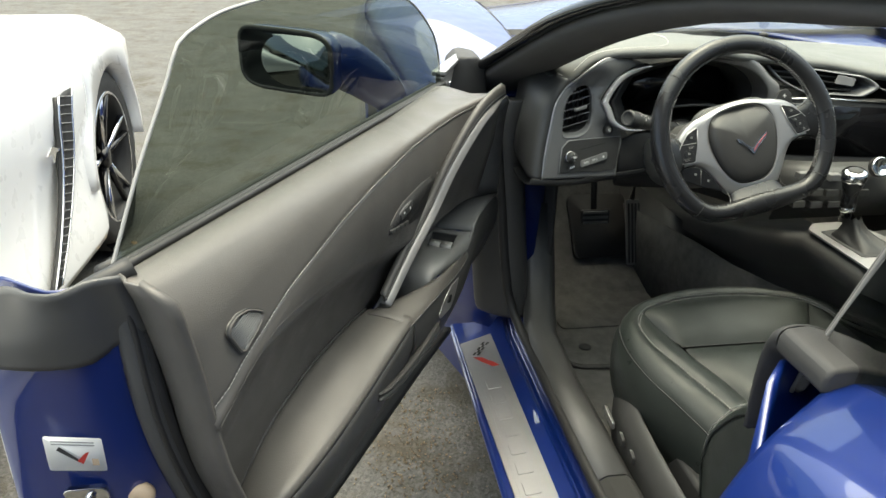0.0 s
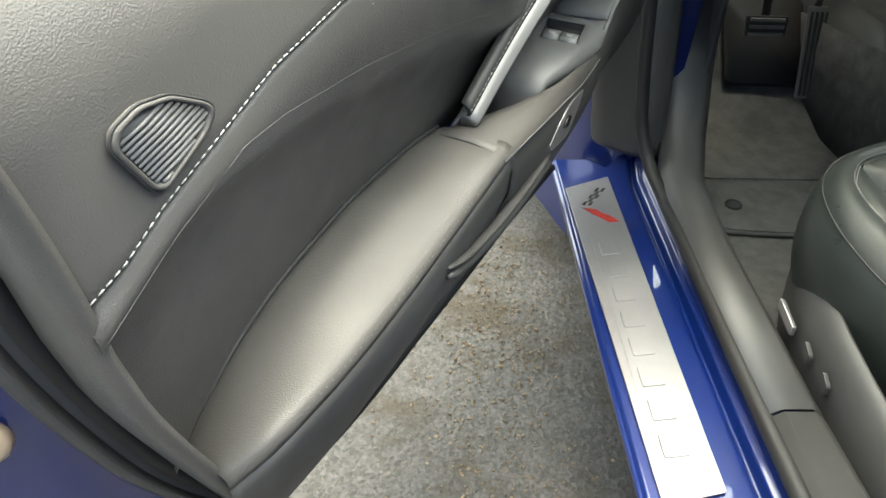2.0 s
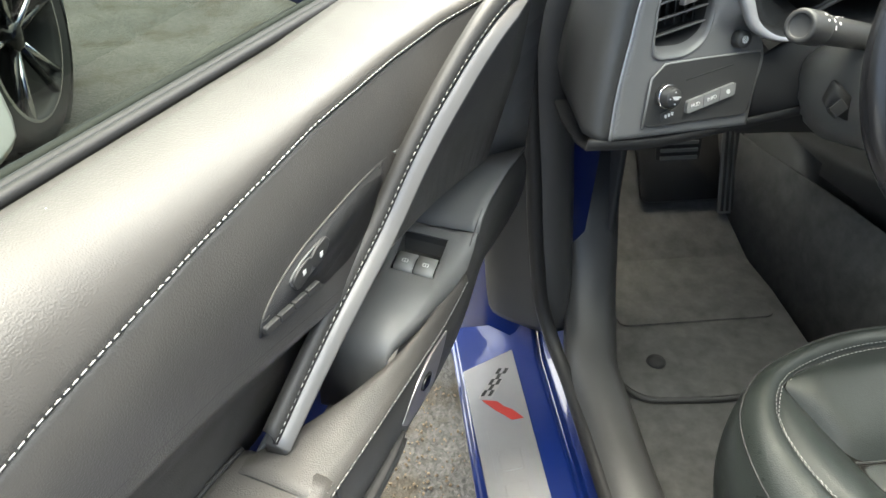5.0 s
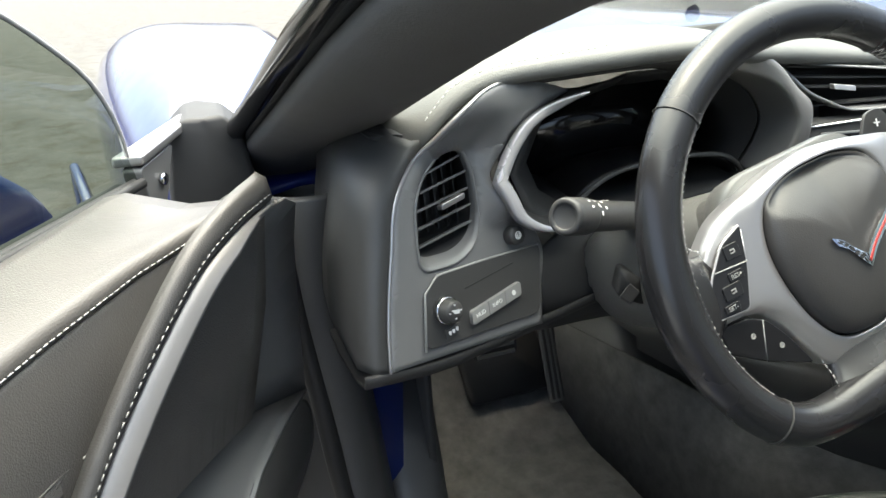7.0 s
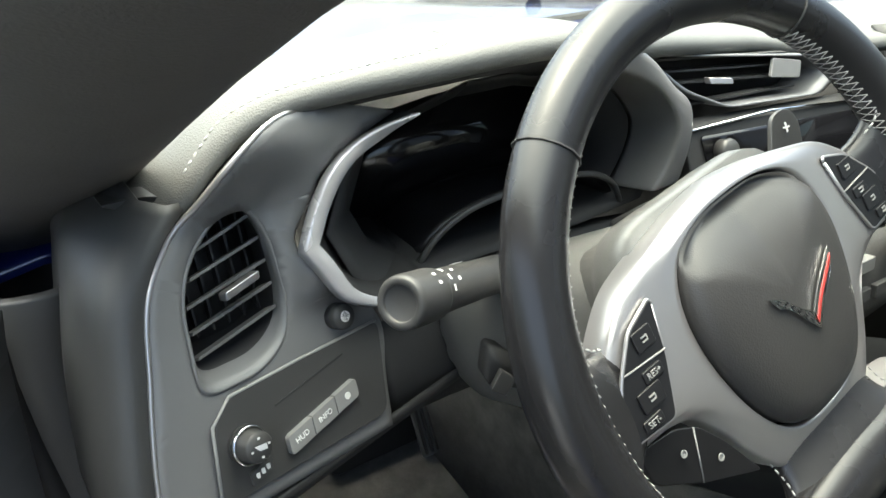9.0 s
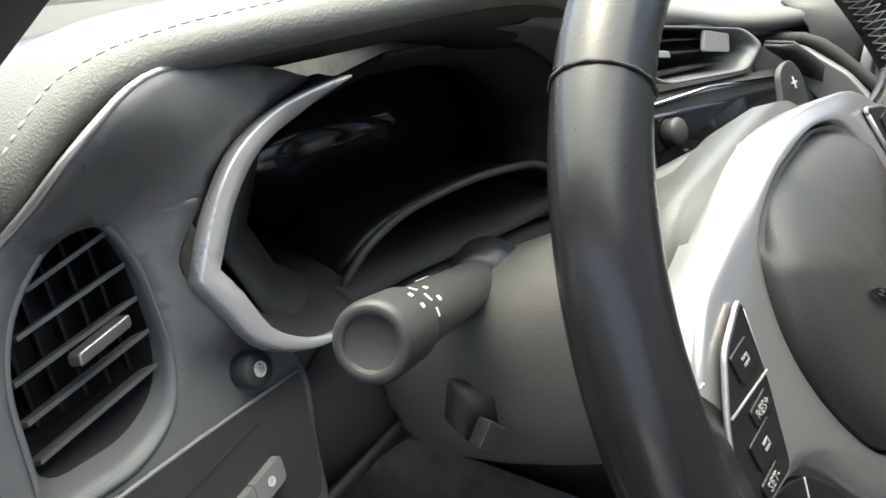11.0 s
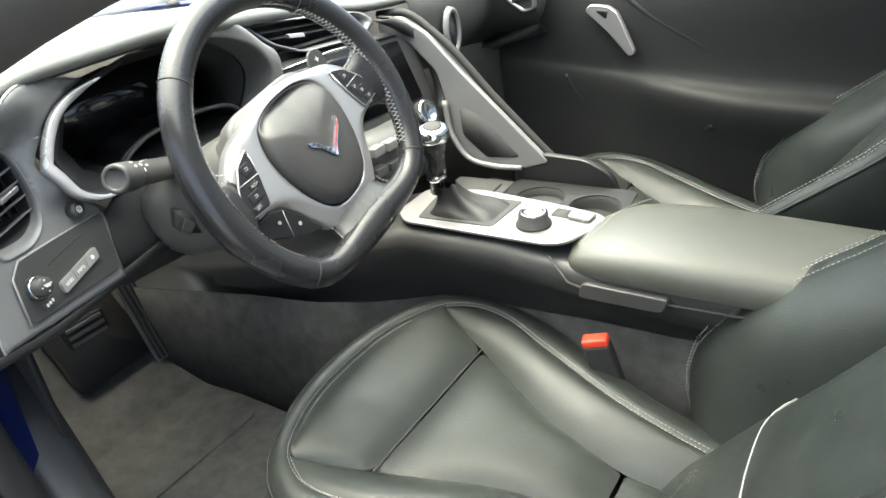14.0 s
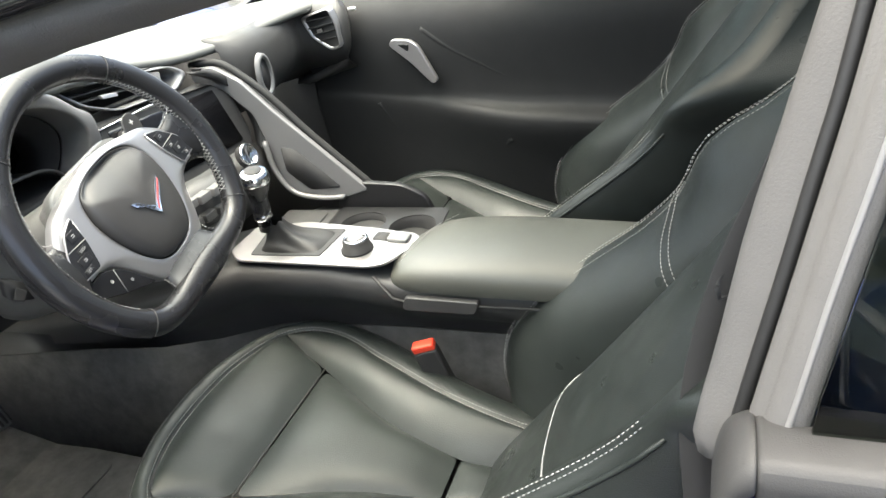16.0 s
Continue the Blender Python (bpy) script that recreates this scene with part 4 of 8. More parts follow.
# glass, belt seals, outer shell, mirror
gl = curve([(-0.080, 0.94), (-0.070, 0.99), (-0.045, 1.03), (0.0, 1.065), (0.06, 1.10), (0.20, 1.14), (0.38, 1.158), (0.567, 1.160), (0.70, 1.144), (0.737, 1.130), (0.758, 1.10), (0.819, 1.02), (0.885, 0.92)], 60)
rows = []
for i, (u, z) in enumerate(gl):
    ub = -0.075 + 0.955 * i / 59
    rows.append([D(ub + (u - ub) * t, -0.094 + 0.006 * math.sin(math.pi * t), 0.92 + (z - 0.92) * t) for t in np.linspace(0, 1, 7)])
pane = part("door_glass", loft(rows), GLASS, door, "raised tinted frameless door glass")
pane.visible_shadow = False
edge = [r[-1] for r in rows]
part("glass_edge", tube(edge, 0.0022, 6), GREY_KEY, pane, "pale ground glass edge")
for v, r, z in ((-0.080, 0.0050, 0.9330), (-0.088, 0.0045, 0.9330), (-0.105, 0.007, 0.926), (-0.115, 0.007, 0.910)):
    part("belt_seal", tube([D(u, v, z) for u in np.linspace(-0.07, 0.885, 30)], r, 8), RUBBER, door, "black belt-line seal")
rows = []
for u in np.linspace(-0.06, 0.98, 24):
    f = max(0, (u - 0.86) / 0.12)
    rows.append([D(u, -0.108, 0.915), D(u, -0.125, 0.902), D(u, -0.165 + 0.03 * f, 0.875), D(u, -0.200 + 0.05 * f, 0.80), D(u, -0.20 + 0.05 * f, 0.68), D(u, -0.17 + 0.04 * f, 0.52), D(u, -0.175 + 0.05 * f, 0.38), D(u, -0.13, 0.33)])
part("outer_skin", loft(rows), BLUE, door, "deep blue outer door skin", solid=0.004, sub=1)
rows = []
for z in np.linspace(0.945, 0.34, 16):
    u = shear(0.86, max(z, 0.5)) + 0.016
    e = 0.985 if z < 0.9 else 0.95
    rows.append([D(u - 0.02, -0.055, z), D(u + 0.004, -0.075, z), D(u + 0.03, -0.082, z), D((u + e) / 2 + 0.02, -0.105, z), D(e, -0.150, z), D(e + 0.002, -0.165, z)])
part("door_end", loft(rows), BLUE, door, "deep blue door end face", solid=0.003, sub=1)
seal = [(0.900, -0.076, 0.935), (0.898, -0.070, 0.900), (0.897, -0.066, 0.865), (0.896, -0.064, 0.822), (0.888, -0.063, 0.755), (0.858, -0.063, 0.640), (0.826, -0.063, 0.553), (0.788, -0.063, 0.478), (0.748, -0.063, 0.415), (0.70, -0.064, 0.375), (0.62, -0.066, 0.352), (0.4, -0.066, 0.345), (0.1, -0.066, 0.345), (-0.05, -0.06, 0.35)]
k = curve(seal, 80)
part("door_seal", tube([D(*p) for p in k], 0.0145, 12), SEAL_GREY, door, "thick dark grey rubber door seal")
part("door_seal", tube([D(u - 0.010, v + 0.008, z) for u, v, z in k], 0.009, 8), RUBBER, door, "black inner sealing lip")
part("door_seal", tube([D(u + 0.006, v + 0.012, z) for u, v, z in k], 0.0035, 8), RUBBER, door, "")
part("belt_seal", tube([D(*p) for p in curve([(0.885, -0.062, 0.940), (0.915, -0.080, 0.930), (0.932, -0.115, 0.905), (0.955, -0.150, 0.872), (0.968, -0.175, 0.84), (0.972, -0.185, 0.78)], 24)], 0.011, 10), RUBBER, door, "")
NL = (DV * 0.55 + DU).normalized()
rows = []
for i, z in enumerate(np.linspace(0.946, 0.858, 12)):
    u = shear(0.86, max(z, 0.5)) + 0.016
    e = 0.985 if z < 0.9 else 0.95 + 0.035 * (0.96 - z) / 0.06
    f = 0.018 * max(0, (i - 7) / 4)
    pts_ = [(u - 0.020, -0.052), (u + 0.002, -0.074), (u + 0.028, -0.082), ((u + e) / 2 + 0.018, -0.106), (e - 0.004, -0.146), (e + 0.002, -0.166)]
    rows.append([D(a, b, z - 0.012 * (k_ / 5) ** 2 + f * abs(k_ - 2.0) * 0.4) + NL * 0.006 for k_, (a, b) in enumerate(pts_)])
part("corner_cap", loft([curve([tuple(p) for p in r], 14) for r in rows]), PLASTIC, door, "grey protective film over the door end's top", solid=0.004)


def Lb(a, b, h=0.0):
    """Label coordinates on the door end face: across, up."""
    return D(0.968 - 0.046 * a, -0.122 + 0.024 * a, 0.790 - 0.030 * a - 0.042 * (1 - b)) + NL * (0.016 + h)


lb = part("paper_label", slab(rounded([Lb(0, 0), Lb(1, 0), Lb(1, 1), Lb(0, 1)], 0.003), NL * 0.0008), PRINT, door, "white information label with small print")
part("label_print", slab([Lb(0.50, 0.30, 0.001), Lb(0.60, 0.22, 0.001), Lb(0.74, 0.60, 0.001), Lb(0.66, 0.55, 0.001)], NL * 0.0003), RED, lb, smooth=False)
part("label_print", slab([Lb(0.18, 0.62, 0.001), Lb(0.50, 0.30, 0.001), Lb(0.53, 0.36, 0.001), Lb(0.24, 0.72, 0.001)], NL * 0.0003), SOFT_BLACK, lb, smooth=False)
part("label_print", slab([Lb(0.76, 0.18, 0.001), Lb(0.88, 0.18, 0.001), Lb(0.88, 0.38, 0.001), Lb(0.76, 0.38, 0.001)], NL * 0.0003), BEIGE, lb, smooth=False)
for r_ in (0.86, 0.78):
    part("label_print", slab([Lb(0.12, r_, 0.001), Lb(0.85, r_, 0.001), Lb(0.85, r_ + 0.03, 0.001), Lb(0.12, r_ + 0.03, 0.001)], NL * 0.0003), GREY_KEY, lb, smooth=False)
la = part("latch", slab(rounded([D(0.975, -0.112, 0.722), D(0.935, -0.094, 0.700), D(0.932, -0.094, 0.660), D(0.962, -0.112, 0.68)], 0.010), NL * 0.008), CHROME, door, "zinc-plated door latch", bevel=0.003)
part("latch_bolt", lathe([(0.007, 0), (0.007, 0.004), (0.004, 0.006), (0.0, 0.006)], D(0.950, -0.098, 0.69) + NL * 0.008, NL, 14), CHROME, la)
part("bump_stop", lathe([(0.0, 0.0), (0.016, 0.0), (0.0165, 0.008), (0.013, 0.013), (0.006, 0.014), (0.0, 0.014)], D(0.900, -0.088, 0.658), NL, 18), BEIGE, door, "beige rubber bump stop")
# exterior mirror
def M(a, b, c):
    """Mirror coordinates: outwards, up, towards the rear."""
    return D(0.155 + c, -0.312 - a, 1.000 + b)
def ov(s, n=5.0):
    return [(0.098 * s * math.copysign(abs(math.cos(q)) ** (2 / n), math.cos(q)), 0.056 * s * math.copysign(abs(math.sin(q)) ** (2 / n), math.sin(q)) - 0.16 * 0.098 * s * math.cos(q) * -0.6) for q in [2 * math.pi * i / 32 for i in range(32)]]
rows = [[M(a - dx, b, c) for a, b in ov(s)] for s, c, dx in ((0.30, -0.13, 0.0), (0.70, -0.105, 0.0), (0.95, -0.06, 0.0), (1.05, 0.0, 0.0), (1.04, 0.012, 0.0), (0.98, 0.012, 0.0), (0.96, 0.0, 0.0))]
mir = part("wing_mirror", loft(rows, closed=True, caps=True), BLUE, door, "deep blue wing mirror", sub=1)
part("mirror_rim", tube([M(a, b, 0.012) for a, b in ov(0.985)] + [M(*ov(0.985)[0], 0.012)], 0.0045, 8), SOFT_BLACK, mir)
part("mirror_glass", slab([M(a, b, 0.0128) for a, b in ov(0.95)], DU * 0.002), MIRROR, mir, "silvered mirror glass, darkened for a dim reflection")
rows = []
for u, v, z, h, w in ((0.115, -0.265, 1.004, 0.054, 0.040), (0.105, -0.225, 0.996, 0.056, 0.042), (0.075, -0.190, 0.968, 0.054, 0.042), (0.030, -0.165, 0.930, 0.048, 0.042), (-0.010, -0.145, 0.895, 0.040, 0.040)):
    rows.append([D(u + w * math.cos(q), v, z + h * math.sin(q)) for q in [2 * math.pi * i / 16 for i in range(16)]])
part("mirror_arm", loft(rows, closed=True, caps=True), BLUE, mir, "broad blue mirror arm", sub=1)
st = part("belt_end_trim", slab(rounded([D(-0.075, -0.078, 0.948), D(-0.21, -0.085, 0.962), D(-0.215, -0.108, 0.960), D(-0.075, -0.112, 0.945)], 0.006), (0, 0, 0.010)), SILVER, door, "bright end of the belt moulding", bevel=0.003)
part("end_bracket", slab(rounded([D(-0.075, -0.082, 0.945), D(-0.15, -0.086, 0.952), D(-0.12, -0.086, 0.90), D(-0.085, -0.082, 0.89)], 0.006), DV * -0.02), TITAN, st, "", bevel=0.003)
part("bracket_bolt", lathe([(0.006, 0), (0.006, 0.004), (0.0, 0.005)], D(-0.112, -0.084, 0.925), DV, 12), CHROME, st)

# ---- dashboard ----
dash = thing("dashboard", "charcoal dashboard with grained top and silver trims", "dashboard", at=(CX, 1.5, 0.75))


def F(x, z, off=0.0):
    """A point on the driver's side of the dash face, off metres proud of it."""
    return Vector((x, 1.1205 + 0.314 * x + 0.240 * z - off, z - off * 0.2))


FN = Vector((0.30, -0.95, 0.23)).normalized()
# top pad
LIP = [(0.150, 1.455, 0.925), (0.185, 1.430, 0.947), (0.209, 1.409, 0.971), (0.224, 1.405, 0.989), (0.245, 1.400, 1.006), (0.268, 1.395, 1.015), (0.300, 1.389, 1.0195), (0.335, 1.380, 1.0225), (0.380, 1.369, 1.0255), (0.420, 1.361, 1.028), (0.460, 1.357, 1.028), (0.500, 1.363, 1.023), (0.540, 1.381, 1.014), (0.590, 1.405, 1.006), (0.650, 1.430, 0.998), (0.720, 1.450, 0.988), (0.82, 1.465, 0.975), (0.92, 1.45, 0.958), (1.02, 1.42, 0.955), (1.14, 1.40, 0.960), (1.26, 1.39, 0.960), (1.38, 1.39, 0.955), (1.48, 1.40, 0.945), (1.53, 1.42, 0.93)]
rows = []
for x, y, z in LIP:
    yb = 2.14 - 0.62 * abs((x - CX) / 0.70) ** 2.2
    ym = max(y + 0.10, y * 0.55 + yb * 0.45)
    rows.append([(x, y + 0.014, z - 0.014), (x, y + 0.002, z - 0.010), (x, y, z - 0.004), (x, y + 0.004, z + 0.002), (x, y + 0.022, z + 0.008), (x, y + 0.07, z + 0.012), (x, ym, z * 0.8 + 0.2 * 0.97 + 0.010), (x, max(yb, ym + 0.03), 0.930)])
part("top_pad", loft([list(r) for r in zip(*[curve([tuple(q[i]) for q in rows], 90) for i in range(8)])]), DASH_SKIN, dash, "grained charcoal dash top", solid=0.004, sub=1)
sl = [(0.2075, 1.4135, 0.9785), (0.220, 1.411, 0.993), (0.233, 1.408, 1.006), (0.252, 1.404, 1.015), (0.279, 1.397, 1.0215), (0.309, 1.3895, 1.0255), (0.340, 1.383, 1.0285), (0.362, 1.378, 1.0305), (0.376, 1.379, 1.0325), (0.386, 1.392, 1.0355), (0.396, 1.425, 1.0375), (0.400, 1.50, 1.0355)]
part("stitching", stitches([p + np.array((0, -0.0008, 0.0016)) for p in curve(sl, 120)], 0.0036, 0.0022, 0.0007), PALE_THREAD, dash, "pale dash-top stitching")
under = []
for x, y, z in curve(LIP[4:15], 40):
    under.append([(x, y + 0.013, z - 0.013), (x, y + 0.03, z - 0.020), (x, y + 0.07, z - 0.028), (x, 1.50, z - 0.034)])
part("hood_underside", loft(under), SOFT_BLACK, dash, "dark underside of the gauge hood", solid=0.002)
part("defroster_slot", tube([(0.36, 1.80, 0.975), (0.43, 1.86, 0.975), (0.50, 1.90, 0.972)], [0.004, 0.009, 0.004], 8, flat=0.4), SOFT_BLACK, dash)
part("light_sensor", lathe([(0.014, 0), (0.013, 0.006), (0.005, 0.010), (0.0, 0.010)], (0.96, 2.0, 0.955), (0, 0, 1), 16), SOFT_BLACK, dash)

# driver face
left = curve([(0.140, 0.775), (0.144, 0.81), (0.157, 0.871), (0.172, 0.922), (0.190, 0.945), (0.209, 0.963), (0.224, 0.982), (0.245, 0.999), (0.266, 1.007), (0.295, 1.006), (0.330, 0.999), (0.354, 0.991)], 48)
right = curve([(0.315, 0.760), (0.320, 0.80), (0.326, 0.835), (0.322, 0.848), (0.308, 0.865), (0.290, 0.878), (0.2785, 0.898), (0.268, 0.918), (0.282, 0.945), (0.301, 0.968), (0.3245, 0.981), (0.354, 0.990)], 48)


def ease(a, b, v):
    t = min(1.0, max(0.0, (v - a) / (b - a)))
    return t * t * (3 - 2 * t)


def FF(x, z, off=0.0):
    """The driver fascia: flat round the vent, swelling forwards below the hood and beside the gauges."""
    p = F(x, z, off)
    p.y -= 0.052 * ease(0.94, 1.0, z) * ease(0.17, 0.21, x) + 0.024 * ease(0.250, 0.285, x) * ease(0.862, 0.90, z) * (1 - ease(0.94, 1.0, z))
    return p


VENT = rounded([(0.183, 0.852), (0.186, 0.905), (0.197, 0.930), (0.222, 0.950), (0.243, 0.949), (0.253, 0.925), (0.254, 0.885), (0.247, 0.862), (0.225, 0.850)], 0.014, 5)
# face plate with the vent cut through it
bm = bmesh.new()
outline = [tuple(p) for p in left] + [tuple(p) for p in right[::-1]]
ov = [bm.verts.new(Vector((x, 0, z))) for x, z in outline]
iv = [bm.verts.new(Vector((p[0], 0, p[1]))) for p in VENT]
oe = [bm.edges.new((a, b)) for a, b in zip(ov, ov[1:] + ov[:1]) if (a.co - b.co).length > 1e-7]
ie = [bm.edges.new((a, b)) for a, b in zip(iv, iv[1:] + iv[:1]) if (a.co - b.co).length > 1e-7]
bmesh.ops.triangle_fill(bm, use_beauty=True, use_dissolve=False, edges=oe + ie, normal=(0, -1, 0))
for cut_ in range(5):
    long_ = [e for e in bm.edges if e.calc_length() > 0.010]
    bmesh.ops.subdivide_edges(bm, edges=long_, cuts=1)
    bmesh.ops.triangulate(bm, faces=bm.faces[:])
for v in bm.verts:
    v.co = FF(v.co.x, v.co.z)
part("driver_face", bm, PAINTED, dash, "satin dark grey driver fascia", solid=0.005)
part("face_edge", tube([FF(x - 0.001, z, 0.0015) for x, z in left[:38]], 0.0017, 8), SILVER, dash, "thin satin edge line")
rows = []
for (x, z) in left[:27]:
    rows.append([F(x - 0.001, z), F(x - 0.014, z, -0.003), F(x - 0.026, z, -0.02), F(x - 0.030, z, -0.10), F(x - 0.02, z, -0.20)])
part("face_return", loft(rows), PLASTIC, dash, "", solid=0.003)
rows = [[F(x, 0.776 - 0.014 * min(1.0, (x - 0.115) / 0.08) + dz, -oy) for dz, oy in ((0.003, 0.0), (-0.012, 0.01), (-0.03, 0.05), (-0.05, 0.12), (-0.06, 0.35))] for x in np.linspace(0.115, 0.46, 12)]
part("knee_panel", loft(rows), SOFT_BLACK, dash, "matt black knee panel", solid=0.004)
rows = [[(x, y, z) for x, y, z in ((0.31, 1.42, 0.84), (0.315, 1.41, 0.79), (0.32, 1.42, 0.75), (0.33, 1.47, 0.71))], [(0.40, 1.47, 0.845), (0.40, 1.44, 0.79), (0.40, 1.44, 0.74), (0.40, 1.49, 0.70)], [(0.55, 1.48, 0.845), (0.55, 1.45, 0.79), (0.55, 1.45, 0.73), (0.55, 1.50, 0.69)], [(0.70, 1.46, 0.83), (0.69, 1.42, 0.78), (0.69, 1.40, 0.70), (0.69, 1.42, 0.64)]]
part("knee_panel", loft(rows), SOFT_BLACK, dash, "", solid=0.004, sub=1)
# driver vent
vent = part("air_vent", loft([[F(p[0] * s + 0.220 * (1 - s), p[1] * s + 0.899 * (1 - s), o) for p in VENT] for s, o in ((1.06, 0.001), (1.05, 0.004), (1.0, 0.004), (0.96, -0.004), (0.94, -0.012))], closed=True), PAINTED, dash, "arched driver air vent")
part("vent_cavity", slab([F(p[0] * 0.95 + 0.220 * 0.05, p[1] * 0.95 + 0.899 * 0.05, -0.045) for p in VENT], FN * -0.002), SOFT_BLACK, vent)
part("vent_wall", loft([[F(p[0] * 0.95 + 0.220 * 0.05, p[1] * 0.95 + 0.899 * 0.05, o) for p in VENT] for o in (-0.010, -0.045)], closed=True), SOFT_BLACK, vent)
for i in range(5):
    z = 0.872 + i * 0.0155
    xl = float(np.interp(z, [0.85, 0.905, 0.93, 0.95], [0.188, 0.190, 0.202, 0.222]))
    xr = float(np.interp(z, [0.85, 0.885, 0.925, 0.95], [0.246, 0.250, 0.249, 0.240]))
    a, b = F(xl, z - 0.005, -0.006), F(xr, z + 0.004, -0.006)
    part("vent_slat", slab([a, b, b + FN * -0.014 + Vector((0, 0, -0.003)), a + FN * -0.014 + Vector((0, 0, -0.003))], (0, 0, 0.0022)), PAINTED, vent, smooth=False)
for i in range(5):
    x = 0.196 + i * 0.0115
    part("vent_fin", slab([F(x, 0.865, -0.030), F(x, 0.94, -0.030), F(x, 0.94, -0.044), F(x, 0.865, -0.044)], (0.0015, 0, 0)), PAD_BLACK, vent, smooth=False)
part("vent_tab", slab(rounded([F(0.210, 0.8985, 0.0), F(0.236, 0.9035, 0.0), F(0.236, 0.9035, 0.0) + Vector((0, 0, 0.006)), F(0.210, 0.8985, 0.0) + Vector((0, 0, 0.006))], 0.002), FN * 0.009), SILVER, vent, "satin vent tab", bevel=0.0012)
# switch panel
pan = [(0.176, 0.784), (0.184, 0.836), (0.200, 0.847), (0.322, 0.842), (0.312, 0.775)]
sp = part("switch_panel", slab(rounded([F(x, z, 0.0045) for x, z in pan], 0.010), FN * 0.0025), PLASTIC, dash, "dark switch panel by the door", bevel=0.001)
part("panel_groove", tube([F(p.x, p.z, 0) for p in []] or [F(x, z, 0.0065) for x, z in [(0.176, 0.784), (0.183, 0.834), (0.198, 0.8465), (0.25, 0.8455), (0.32, 0.8425)]], 0.0012, 6), GREY_KEY, sp)
part("card_slot", slab([F(0.226, 0.826, 0.0072), F(0.285, 0.833, 0.0072), F(0.285, 0.8345, 0.0072), F(0.226, 0.8275, 0.0072)], FN * 0.0006), SOFT_BLACK, sp, smooth=False)
kn = part("mirror_knob", lathe([(0.0125, 0), (0.0125, 0.006), (0.0105, 0.008), (0.0100, 0.016), (0.0085, 0.018), (0.0, 0.018)], F(0.200, 0.8145, 0.006), FN, 28), PLASTIC, sp, "round mirror-adjust knob")
part("knob_ring", lathe([(0.0128, 0.005), (0.0128, 0.008), (0.0112, 0.0085), (0.0112, 0.005)], F(0.200, 0.8145, 0.006), FN, 28), CHROME, kn)
bm = bmesh.new()
for dx, dz, w, h in ((0, 0, 0.008, 0.004), (-0.006, 0, 0.0015, 0.0015), (0.006, 0, 0.0015, 0.0015), (0, 0.006, 0.0015, 0.0015), (0, -0.006, 0.0015, 0.0015)):
    c = F(0.200 + dx, 0.8145 + dz, 0.006) + FN * 0.0183
    slab([c + Vector((-w / 2, 0, -h / 2)), c + Vector((w / 2, 0, -h / 2)), c + Vector((w / 2, 0, h / 2)), c + Vector((-w / 2, 0, h / 2))], FN * 0.0004, bm=bm)
part("knob_marks", bm, PRINT, kn, smooth=False)
sk = part("small_switch", slab(rounded([F(0.197, 0.788, 0.006), F(0.213, 0.7915, 0.006), F(0.213, 0.8000, 0.006), F(0.197, 0.7965, 0.006)], 0.001), FN * 0.004), PLASTIC, sp, "small rocker switch", bevel=0.0008)
bm = bmesh.new()
for dx in (-0.004, 0.0, 0.004):
    c = F(0.205 + dx, 0.794 + dx * 0.2, 0.006) + FN * 0.0042
    slab([c + Vector((-0.0012, 0, -0.002)), c + Vector((0.0012, 0, -0.002)), c + Vector((0.0012, 0, 0.002)), c + Vector((-0.0012, 0, 0.002))], FN * 0.0004, bm=bm)
part("switch_marks", bm, PRINT, sk, smooth=False)
for i in range(3):
    x0, z0 = 0.2265 + i * 0.0205, 0.7915 + i * 0.0035
    kb = part("dash_key", slab(rounded([F(x0, z0, 0.006), F(x0 + 0.0198, z0 + 0.0034, 0.006), F(x0 + 0.0198, z0 + 0.0164, 0.006), F(x0, z0 + 0.013, 0.006)], [0.003 if i == 0 else 0.0006, 0.003 if i == 2 else 0.0006, 0.003 if i == 2 else 0.0006, 0.003 if i == 0 else 0.0006]), FN * 0.006), KEY_GREY, sp, "mid-grey dash key", bevel=0.0008)
    c = F(x0 + 0.010, z0 + 0.0082, 0.006) + FN * 0.0062
    if i < 2:
        text_mesh(("HUD", "INFO")[i], 0.0055, Matrix.Translation(c) @ Matrix.Rotation(radians(18), 4, "Z") @ Matrix.Rotation(radians(76), 4, "X") @ Matrix.Rotation(radians(9), 4, "Z"), PRINT, kb)
    else:
        bm = lathe([(0.0026, 0), (0.0026, 0.0004), (0.0016, 0.0004), (0.0016, 0)], c, FN, 14)
        part("key_mark", bm, PRINT, kb, smooth=False)
kn = part("dimmer_knob", lathe([(0.0095, 0), (0.0095, 0.010), (0.0085, 0.012), (0.0, 0.012)], F(0.2885, 0.857, 0.002), FN, 26), PLASTIC, dash, "small dimmer knob")
part("dimmer_mark", lathe([(0.0040, 0), (0.0040, 0.0004), (0.0034, 0.0004), (0.0034, 0)], F(0.2885, 0.857, 0.002) + FN * 0.012, FN, 18), PRINT, kn, smooth=False)

